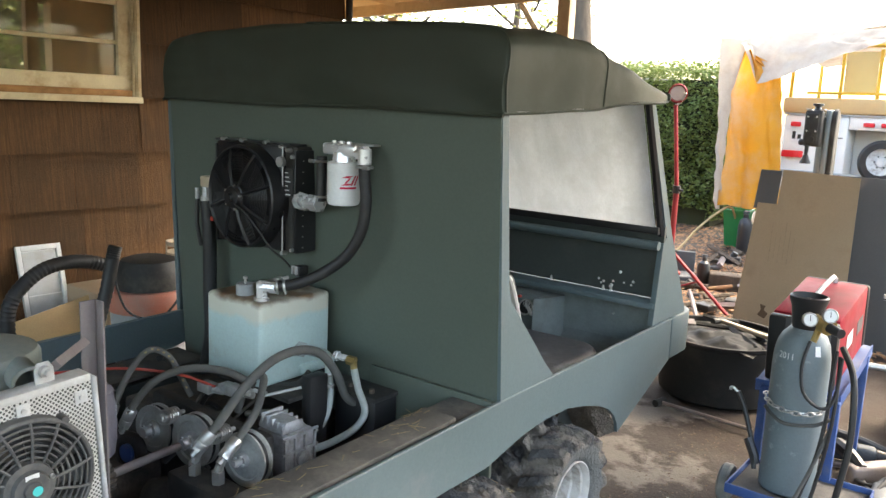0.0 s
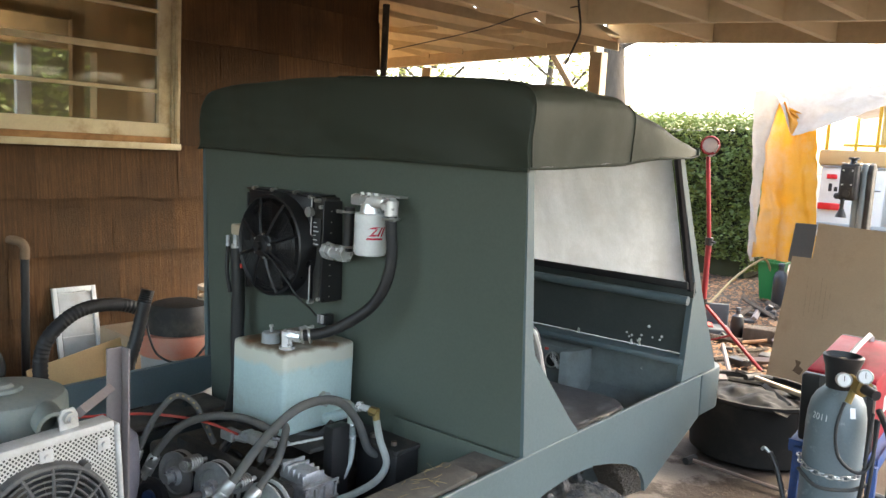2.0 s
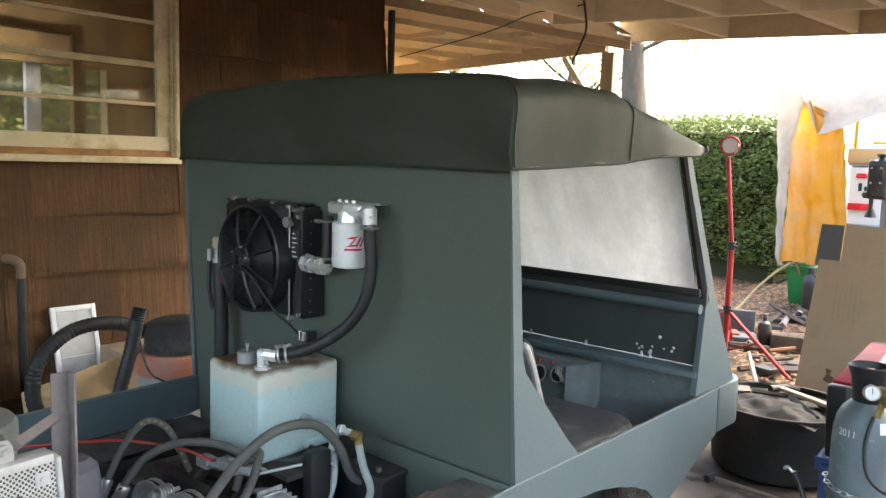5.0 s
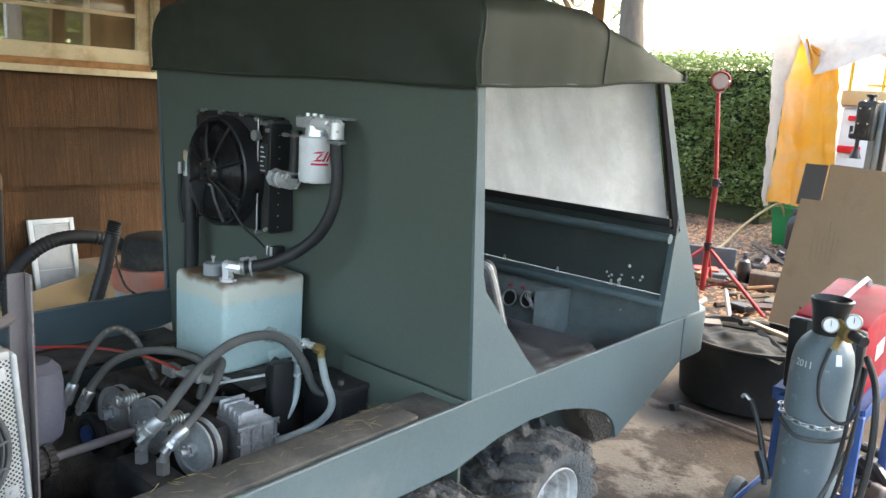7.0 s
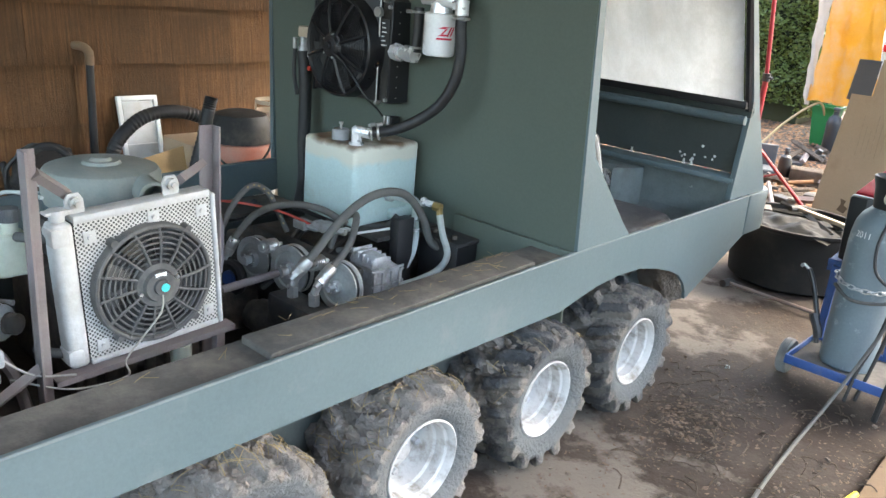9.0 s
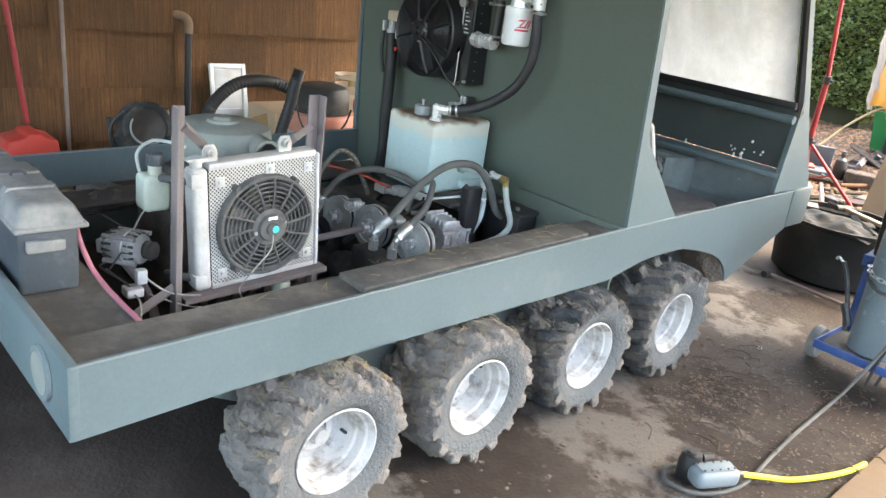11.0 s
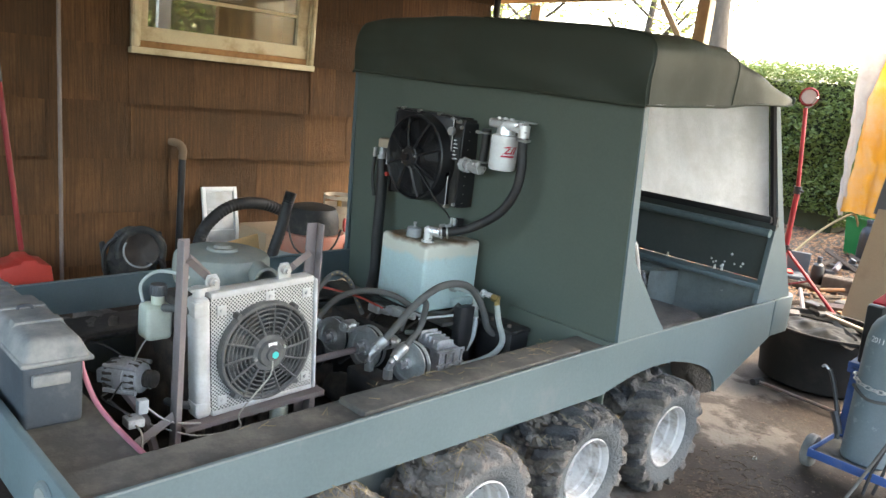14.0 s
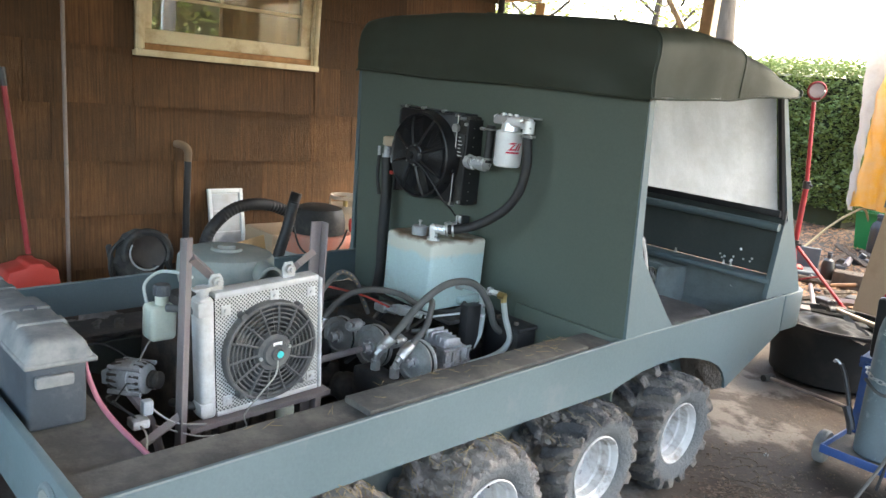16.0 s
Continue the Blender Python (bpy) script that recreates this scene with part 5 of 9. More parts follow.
        ya = y0 if y0 < 0.6 else y1 - 0.005
        box(bm, (px + 0.0031, ya, 0.16), (px + 0.035, ya + 0.005, top), 0.001)
        part("stand_post", bm, M_rust, V, "primer-brown steel angle post")
    bm = B()
    prism(bm, [(0.465, 0.454), (0.915, 0.478), (0.915, 0.4825), (0.465, 0.4585)], 0, -1.47, -1.426)
    prism(bm, [(0.465, 0.444), (0.915, 0.468), (0.915, 0.4778), (0.465, 0.4538)], 0, -1.431, -1.426)
    part("stand_rail", bm, M_rust, V)
    bm = B()
    box(bm, (-1.46, 0.866, 0.16), (-1.454, 0.902, 0.4705), 0.001)
    box(bm, (-1.4535, 0.866, 0.16), (-1.432, 0.871, 0.4705), 0.001)
    part("stand_post", bm, M_rust, V)
    for a, b in (((-1.45, 0.46, 0.93), (-1.5, 0.545, 0.86)), ((-1.55, 0.9, 0.885), (-1.465, 0.79, 0.875)), ((-1.44, 0.44, 0.5), (-1.44, 0.3, 0.42))):
        bm = B()
        tube(bm, [a, b], 0.014, n=4, smooth=False)
        part("stand_brace", bm, M_rust, V)


build_radiator()


def build_engine():
    # block and covers
    bm = B()
    box(bm, (-2.1, 0.6, 0.2), (-1.68, 0.965, 0.56), 0.02)
    box(bm, (-2.02, 0.64, 0.56), (-1.76, 0.93, 0.68), 0.03)
    engine = part("engine", bm, M_engine, V, "grimy engine with a round air-cleaner on top")
    for k in range(6):
        bm = B()
        box(bm, (-1.6795, 0.62 + 0.055 * k, 0.26), (-1.66, 0.65 + 0.055 * k, 0.52), 0.006)
        part("rib", bm, M_engine, engine)
    bm = B()
    cyl(bm, (-1.6, 0.66, 0.5), (-1.56, 0.66, 0.5), 0.06, n=20)
    part("cover", bm, surface("orange_rust", (0.22, 0.08, 0.04), (0.3, 0.12, 0.06), rough=0.8, bump=0.2), engine, "rusty orange cover")
    # air cleaner: flat round can with a snout
    c = Vector((-1.83, 0.765, 0.77))
    bm = B()
    lathe(bm, [(0.0, 0.085), (0.022, 0.088), (0.03, 0.08), (0.045, 0.08), (0.05, 0.072), (0.12, 0.07), (0.142, 0.062), (0.15, 0.05), (0.152, 0.0), (0.145, -0.03), (0.0, -0.035)], 48, turned(c, (0, 0, 1)))
    can = part("air_cleaner", bm, M_airbox, engine, "dusty grey-green round air-cleaner can")
    bm = B()
    d = Vector((0.98, -0.16, -0.02)).normalized()
    lathe(bm, [(0.03, 0.11), (0.038, 0.12), (0.036, 0.22), (0.04, 0.225), (0.04, 0.235), (0.031, 0.235), (0.03, 0.13)], 28, turned(Vector((-1.61, 0.8, 0.795)) - d * 0.235, d))
    part("snout", bm, M_airbox, engine)
    # silencer
    bm = B()
    lathe(bm, [(0.0, -0.115), (0.04, -0.112), (0.062, -0.09), (0.068, -0.05), (0.07, 0.0), (0.068, 0.004), (0.068, 0.05), (0.062, 0.09), (0.04, 0.112), (0.0, 0.115)], 28, turned((-1.8, 1.035, 0.575), (0, 0, 1)))
    part("silencer", bm, M_muffler, V, "grey pressed-steel silencer")
    # alternator
    c = Vector((-1.66, 0.4, 0.54))
    d = Vector((0.8, 0.55, 0.06)).normalized()
    bm = B()
    lathe(bm, [(0.0, -0.066), (0.0292, -0.0550), (0.0430, -0.0447), (0.0482, -0.0258), (0.0482, -0.0120), (0.0516, -0.0103), (0.0516, 0.0103), (0.0482, 0.0120), (0.0482, 0.0292), (0.0413, 0.0482), (0.0258, 0.0533), (0.0, 0.062)], 32, turned(c, d))
    alt = part("alternator", bm, M_cast, V, "dusty cast-aluminium alternator with vent slots")
    s, u, _ = frame_to(d)
    for h0, h1 in ((-0.052, -0.02), (0.0172, 0.0447)):
        for k in range(16):
            a = 2 * math.pi * k / 16
            r = math.cos(a) * s + math.sin(a) * u
            p, q = c + d * h0 + r * (0.0455 if abs(h0) < 0.03 else 0.042), c + d * h1 + r * (0.0455 if abs(h1) < 0.03 else 0.042)
            bm = B()
            tube(bm, [p, q], 0.0048, n=5, smooth=False)
            part("vent_slot", bm, M_engine, alt)
    for a in (0.8, 2.4, 4.0, 5.6):
        r = math.cos(a) * s + math.sin(a) * u
        bm = B()
        cyl(bm, c + r * 0.0516 - d * 0.05, c + r * 0.0516 + d * 0.05, 0.007, n=8)
        part("through_bolt", bm, M_cast, alt)
    bm = B()
    lathe(bm, [(0.0, 0.1), (0.0241, 0.0860), (0.0258, 0.0774), (0.0189, 0.0731), (0.0258, 0.0671), (0.0258, 0.0585), (0.0103, 0.0568), (0.0103, 0.0516)], 20, turned(c, d))
    part("pulley", bm, M_engine, alt)
    bm = B()
    box(bm, (-0.03, -0.02, 0), (0.03, 0.02, 0.02), 0.005, turned(c - d * 0.08, d))
    part("terminal_cover", bm, M_greyplastic, alt)
    bm = B()
    tube(bm, [c + Vector((0.03, -0.02, -0.03)), (-1.6, 0.43, 0.42), (-1.52, 0.44, 0.3)], 0.014, n=6, res=3)
    part("bracket", bm, M_rust, alt)
    # small electrics beside the stand
    bm = B()
    box(bm, (-1.475, 0.31, 0.49), (-1.43, 0.355, 0.515), 0.005)
    part("relay_box", bm, M_cast, V)
    bm = B()
    box(bm, (-1.465, 0.34, 0.52), (-1.44, 0.368, 0.56), 0.005)
    part("relay", bm, M_greyplastic, V)
    wires = (((-1.43, 0.33, 0.5), (-1.37, 0.32, 0.5), (-1.3, 0.29, 0.46)), ((-1.45, 0.33, 0.51), (-1.5, 0.29, 0.55), (-1.55, 0.31, 0.53), (-1.6, 0.36, 0.55)),
             ((-1.45, 0.36, 0.54), (-1.43, 0.42, 0.49), (-1.41, 0.5, 0.475)), ((-1.62, 0.4, 0.6), (-1.6, 0.42, 0.66), (-1.58, 0.44, 0.68)), ((-1.75, 0.44, 0.55), (-1.8, 0.36, 0.6), (-1.86, 0.3, 0.56)),
             ((-1.55, 0.3, 0.55), (-1.5, 0.27, 0.56), (-1.4, 0.3, 0.55)))
    for k, w in enumerate(wires):
        bm = B()
        tube(bm, w, 0.0026, n=6)
        part("wire", bm, (M_wire, M_rubber, M_wire, M_wire, M_rubber, M_rubber)[k], V)
    # bottle on the stand
    bm = B()
    box(bm, (-1.64, 0.412, 0.665), (-1.57, 0.487, 0.765), 0.014, None, 4)
    cyl(bm, (-1.6, 0.452, 0.765), (-1.6, 0.452, 0.79), 0.018, n=16)
    bottle = part("expansion_bottle", bm, M_bottle, V, "milky plastic overflow bottle with a ribbed dark cap")
    bm = B()
    lathe(bm, [(0.0, 0.03), (0.02, 0.03), (0.022, 0.026), (0.0225, 0.0), (0.0, 0.0)], 20, turned((-1.6, 0.452, 0.7905), (0, 0, 1)))
    for k in range(14):
        a = 2 * math.pi * k / 14
        cyl(bm, (-1.6 + 0.0225 * math.cos(a), 0.452 + 0.0225 * math.sin(a), 0.792), (-1.6 + 0.0225 * math.cos(a), 0.452 + 0.0225 * math.sin(a), 0.816), 0.002, n=5)
    part("cap", bm, M_darkgrey, bottle)
    bm = B()
    tube(bm, [(-1.61, 0.415, 0.77), (-1.615, 0.41, 0.82), (-1.6, 0.44, 0.855), (-1.56, 0.47, 0.862), (-1.5, 0.49, 0.862)], 0.0045, n=8)
    part("overflow_hose", bm, M_hosepale, bottle)
    # pale pot under the stand rail
    bm = B()
    lathe(bm, [(0.0, 0.06), (0.012, 0.06), (0.014, 0.045), (0.026, 0.04), (0.028, 0.03), (0.026, 0.0), (0.026, -0.05), (0.0, -0.05)], 20, turned((-1.48, 0.79, 0.4), (0, 0, 1)))
    part("fluid_pot", bm, M_bottle, V)
    # pulleys, shaft, pump
    def pulley(c, r, mat, hub, w=0.022, lean=(0.15, -0.98, 0.05)):
        d = Vector(lean).normalized()
        bm = B()
        lathe(bm, [(0.0, 0.004), (hub, 0.004), (hub + 0.006, 0.0), (r * 0.72, 0.0), (r * 0.76, 0.006), (r, 0.006), (r, 0.0), (r - 0.012, -w / 2), (r, -w), (r, -w - 0.006), (0.0, -w - 0.006)], 40, turned(c, d))
        p = part("pulley", bm, mat, V, "zinc-plated belt pulley")
        bm = B()
        lathe(bm, [(0.0, 0.045), (hub * 0.5, 0.045), (hub * 0.55, 0.02), (hub * 0.9, 0.02), (hub, 0.004)], 24, turned(c, d))
        part("pulley_hub", bm, M_cast, p)
        bm = B()
        ring(bm, Vector(c) - d * (w / 2), d, r - 0.008, 0.006, 40, 8)
        part("belt", bm, M_rubber, p)
        side, up, _ = frame_to(d)
        for k in range(4):
            a = k * math.pi / 2 + 0.4
            e = side * math.cos(a) + up * math.sin(a)
            bm = B()
            cyl(bm, Vector(c) + e * hub * 0.75 + d * 0.004, Vector(c) + e * hub * 0.75 + d * 0.026, 0.004, n=6)
            part("bolt", bm, M_bright, p)
    pulley((-1.92, 1.3, 0.44), 0.075, M_pulley, 0.03)
    pulley((-1.717, 1.3, 0.463), 0.08, M_pulley, 0.03)
    pulley((-1.465, 1.29, 0.49), 0.076, M_pulley, 0.02)
    bm = B()
    ring(bm, (-1.985, 1.26, 0.358), (0.15, -0.98, 0.05), 0.045, 0.02, 28, 10)
    roller = part("idler_roller", bm, M_rubber, V)
    bm = B()
    cyl(bm, (-1.985, 1.27, 0.358), (-1.981, 1.238, 0.36), 0.028, n=20)
    part("roller_face", bm, M_blue, roller)
    for c in ((-1.79, 1.27, 0.527), (-1.56, 1.28, 0.537)):
        d = Vector((0.35, -0.92, 0.15)).normalized()
        s, u, _ = frame_to(d)
        bm = B()
        tube(bm, [Vector(c) + 0.021 * (math.cos(0.5 * k) * s + math.sin(0.5 * k) * u) + d * (0.0009 * k - 0.03) for k in range(64)], 0.0032, n=5, smooth=False)
        spring = part("spring", bm, M_zinc, V)
        bm = B()
        cyl(bm, Vector(c) - d * 0.07, Vector(c) + d * 0.04, 0.007, n=8)
        cyl(bm, Vector(c) + d * 0.03, Vector(c) + d * 0.036, 0.014, n=12)
        part("spring_rod", bm, M_pulley, spring)
    bm = B()
    cyl(bm, (-1.728, 0.95, 0.438), (-1.72, 1.27, 0.46), 0.0125, n=14)
    shaft = part("drive_shaft", bm, M_rust, V, "bare brown steel drive shaft")
    bm = B()
    cyl(bm, (-1.727, 0.99, 0.44), (-1.726, 1.046, 0.443), 0.031, n=20)
    for row in (0.994, 1.024):
        for k in range(14):
            a = k * math.pi / 7
            c = Vector((-1.7265 + 0.036 * math.cos(a), row, 0.441 + 0.036 * math.sin(a)))
            cyl(bm, c, c + Vector((0, 0.02, 0.001)), 0.0072, n=8)
    part("chain_coupling", bm, M_engine, shaft)
    bm = B()
    cyl(bm, (-1.72, 1.19, 0.33), (-1.47, 1.27, 0.34), 0.055, n=24)
    cyl(bm, (-1.75, 1.18, 0.33), (-1.721, 1.189, 0.33), 0.045, 0.052, 24)
    box(bm, (-1.64, 1.16, 0.34), (-1.39, 1.25, 0.445), 0.012)
    pump = part("hydraulic_pump", bm, M_blackdust, V, "black hydraulic pump with threaded fittings")
    fits = ((-1.565, 1.2, 0.446), (-1.475, 1.21, 0.446))
    for f in fits:
        bm = B()
        cyl(bm, f, Vector(f) + Vector((0, 0, 0.035)), 0.018, n=6)
        cyl(bm, Vector(f) + Vector((0, 0, 0.0352)), Vector(f) + Vector((0.008, 0.01, 0.07)), 0.012, n=10)
        part("fitting", bm, M_zinc, pump)
    # gearbox
    bm = B()
    box(bm, (-1.575, 1.415, 0.3), (-1.45, 1.535, 0.515), 0.014, None, 3)
    prism(bm, [(1.415, 0.5155), (1.52, 0.5155), (1.48, 0.552), (1.43, 0.552)], 0, -1.57, -1.46, 0.008)
    gear = part("gearbox", bm, M_cast, V, "ribbed cast-aluminium gearbox")
    for k in range(4):
        bm = B()
        box(bm, (-1.4495, 1.412 + 0.037 * k, 0.34), (-1.441, 1.42 + 0.037 * k, 0.505), 0.002)
        part("rib", bm, M_cast, gear)
    for z in (0.4, 0.46, 0.51):
        bm = B()
        box(bm, (-1.4492, 1.405, z), (-1.442, 1.54, z + 0.008), 0.002)
        part("rib", bm, M_cast, gear)
    for k in range(5):
        bm = B()
        box(bm, (-1.56 + 0.022 * k, 1.42, 0.516), (-1.552 + 0.022 * k, 1.5, 0.56 - 0.004 * k), 0.002)
        part("fin", bm, M_cast, gear)
    bm = B()
    cyl(bm, (-1.442, 1.475, 0.44), (-1.43, 1.475, 0.44), 0.024, n=18)
    part("gear_cover", bm, M_cast, gear)
    for y, z in ((1.415, 0.505), (1.53, 0.505), (1.415, 0.33), (1.53, 0.33)):
        bm = B()
        cyl(bm, (-1.45, y, z), (-1.438, y, z), 0.007, n=6)
        part("bolt", bm, M_zinc, gear)
    bm = B()
    box(bm, (-2.02, 1.355, 0.25), (-1.47, 1.4, 0.525), 0.012)
    part("belt_cover", bm, M_blackdust, V)
    # tank stand, levers, dark machinery behind
    bm = B()
    box(bm, (-1.535, 1.555, 0.35), (-1.495, 1.625, 0.645), 0.004)
    part("tank_leg", bm, M_black, V)
    bm = B()
    box(bm, (-1.96, 1.5, 0.57), (-1.53, 1.78, 0.585), 0.003)
    part("tank_shelf", bm, M_blackdust, V)
    for a, b, r in (((-1.61, 1.45, 0.585), (-1.53, 1.55, 0.61), 0.0045), ((-1.72, 1.44, 0.6), (-1.6, 1.52, 0.57), 0.006), ((-1.7, 1.48, 0.5), (-1.56, 1.5, 0.54), 0.009)):
        bm = B()
        cyl(bm, a, b, r, n=10)
        part("lever", bm, M_pulley, V)
    bm = B()
    box(bm, (-2.2, 1.36, 0.2), (-1.6, 1.78, 0.46), 0.02)
    box(bm, (-2.25, 1.1, 0.17), (-1.95, 1.35, 0.32), 0.02)
    part("transmission", bm, M_engine, V, "dark greasy transmission casing")
    bm = B()
    box(bm, (-1.53, 1.69, 0.33), (-1.358, 1.79, 0.565), 0.006)
    bat = part("battery", bm, M_black, V, "black battery")
    bm = B()
    box(bm, (-1.533, 1.687, 0.5652), (-1.355, 1.795, 0.58), 0.004)
    part("battery_lid", bm, M_blackdust, bat)
    for x in (-1.49, -1.4):
        bm = B()
        cyl(bm, (x, 1.72, 0.5802), (x, 1.72, 0.593), 0.009, n=10)
        part("terminal", bm, M_engine, bat)
    for c, m in (((-1.84, 1.44, 0.56), M_pulley), ((-1.76, 1.46, 0.57), M_cast), ((-1.7, 1.44, 0.585), M_pulley)):
        bm = B()
        box(bm, Vector(c) - Vector((0.03, 0.02, 0.015)), Vector(c) + Vector((0.03, 0.02, 0.015)), 0.004)
        cyl(bm, Vector(c) + Vector((0.03, 0, 0)), Vector(c) + Vector((0.07, 0.01, 0.0)), 0.012, n=6)
        part("valve_block", bm, m, V)
    bm = B()
    box(bm, (-1.985, 1.02, 0.53), (-1.93, 1.07, 0.57), 0.005)
    part("connector", bm, M_blue, V)

    # hoses, with crimped steel ends
    def hose(pts, r, mat, ends=(True, False), label=""):
        bm = B()
        tube(bm, pts, 0.9 * r, n=12, res=8)
        h = part("hose", bm, mat, V, label)
        for k, e in enumerate(ends):
            if e:
                p, q = (Vector(pts[0]), Vector(pts[1])) if k == 0 else (Vector(pts[-1]), Vector(pts[-2]))
                d = (q - p).normalized()
                bm = B()
                lathe(bm, [(r + 0.003, -0.004), (r + 0.005, 0.0), (r + 0.005, 0.012), (r + 0.0035, 0.014), (r + 0.005, 0.018), (r + 0.005, 0.045), (r + 0.002, 0.05)], 14, turned(p, d))
                cyl(bm, p - d * 0.03, p, r * 0.75, n=8)
                cyl(bm, p - d * 0.012, p - d * 0.001, r + 0.005, n=6)
                part("crimp", bm, M_zinc, h)
        return h
    hose([(-1.545, 1.205, 0.53), (-1.52, 1.245, 0.59), (-1.49, 1.31, 0.685), (-1.48, 1.4, 0.742), (-1.475, 1.49, 0.752), (-1.475, 1.57, 0.725), (-1.47, 1.635, 0.65), (-1.46, 1.675, 0.56), (-1.43, 1.72, 0.54), (-1.4, 1.75, 0.55)], 0.0145, M_hosegrey, label="thick grey hydraulic hose")
    hose([(-1.455, 1.22, 0.53), (-1.455, 1.27, 0.57), (-1.475, 1.335, 0.61), (-1.515, 1.39, 0.65), (-1.56, 1.43, 0.665), (-1.62, 1.45, 0.645), (-1.67, 1.45, 0.59), (-1.69, 1.44, 0.52)], 0.0125, M_hosegrey)
    braid = hose([(-1.97, 1.185, 0.49), (-1.965, 1.205, 0.545), (-1.96, 1.25, 0.63), (-1.95, 1.31, 0.684), (-1.93, 1.36, 0.66), (-1.92, 1.395, 0.59), (-1.9, 1.42, 0.52)], 0.011, M_hosegrey, label="grey braided hose with yellow printing")
    mid = spline([(-1.96, 1.25, 0.63), (-1.95, 1.31, 0.684), (-1.93, 1.36, 0.66), (-1.92, 1.395, 0.59), (-1.9, 1.42, 0.52)], 10)
    for i in range(8, 36, 3):
        p, d = mid[i], (mid[i + 1] - mid[i]).normalized()
        side = Vector((0.75, -0.55, 0.35))
        side = (side - d * side.dot(d)).normalized()
        w = d.cross(side)
        bm = B()
        c = p + side * 0.0112
        bm.faces.new([bm.verts.new(c + d * a + w * b) for a, b in ((-0.004, -0.003), (0.004, -0.003), (0.003, 0.003), (-0.005, 0.003))])
        thicken(bm, 0.0006)
        part("print_dash", bm, M_straw, braid)
    hose([(-1.93, 1.21, 0.48), (-1.915, 1.235, 0.54), (-1.87, 1.28, 0.615), (-1.8, 1.345, 0.652), (-1.72, 1.42, 0.645), (-1.66, 1.48, 0.6)], 0.013, M_hosegrey)
    hose([(-1.427, 1.667, 0.665), (-1.41, 1.67, 0.605), (-1.392, 1.683, 0.535), (-1.4, 1.65, 0.487), (-1.43, 1.58, 0.455), (-1.46, 1.52, 0.44)], 0.0125, M_hosepale, (False, False), "pale blue-grey return hose")
    hose([(-1.51, 1.645, 0.635), (-1.503, 1.645, 0.58), (-1.5, 1.63, 0.515), (-1.51, 1.59, 0.45), (-1.53, 1.54, 0.41)], 0.011, M_hosepale, (False, False))
    hose([(-1.75, 1.5, 0.6), (-1.66, 1.56, 0.58), (-1.6, 1.6, 0.59), (-1.57, 1.62, 0.63)], 0.013, M_hosegrey, (False, False))
    # shut-off valves at the tank's corner
    bm = B()
    tube(bm, [(-1.64, 1.64, 0.685), (-1.575, 1.645, 0.69), (-1.525, 1.65, 0.685), (-1.512, 1.648, 0.655), (-1.51, 1.645, 0.63)], 0.0155, n=12)
    cyl(bm, (-1.64, 1.64, 0.685), (-1.625, 1.641, 0.686), 0.024, n=8)
    part("tank_elbow", bm, M_hosepale, V, "pale plastic elbow")
    bm = B()
    cyl(bm, (-1.5, 1.66, 0.692), (-1.45, 1.664, 0.692), 0.011, n=8)
    cyl(bm, (-1.5, 1.66, 0.692), (-1.488, 1.661, 0.692), 0.016, n=6)
    part("valve", bm, M_bright, V)
    for z in (0.638, 0.6):
        bm = B()
        ring(bm, (-1.509, 1.644, z), (0, 0, 1), 0.013, 0.003, 18, 6)
        cyl(bm, (-1.5, 1.63, z), (-1.487, 1.632, z), 0.005, n=8)
        part("hose_clamp", bm, M_bright, V)
    bm = B()
    cyl(bm, (-1.45, 1.662, 0.69), (-1.423, 1.668, 0.688), 0.0145, n=6)
    cyl(bm, (-1.43, 1.667, 0.69), (-1.427, 1.667, 0.662), 0.011, n=8)
    part("brass_elbow", bm, M_brass, V, "brass elbow")
    bm = B()
    tube(bm, [(-2.3, 1.0, 0.58), (-2.15, 1.12, 0.608), (-2.02, 1.26, 0.62), (-1.9, 1.38, 0.6), (-1.8, 1.44, 0.57)], 0.0045, n=6)
    part("red_cable", bm, M_redplastic, V)
    for k in range(9):
        rnd = random.Random(k + 5)
        p = Vector((rnd.uniform(-2.1, -1.55), rnd.uniform(1.1, 1.6), rnd.uniform(0.34, 0.5)))
        q = p + Vector((rnd.uniform(-0.2, 0.2), rnd.uniform(0.05, 0.3), rnd.uniform(-0.12, 0.12)))
        bm = B()
        tube(bm, [p, p.lerp(q, 0.5) + Vector((0, 0, 0.06)), q], rnd.uniform(0.006, 0.011), n=7)
        part("pipe", bm, (M_engine, M_hosegrey, M_rubber)[k % 3], V)


build_engine()


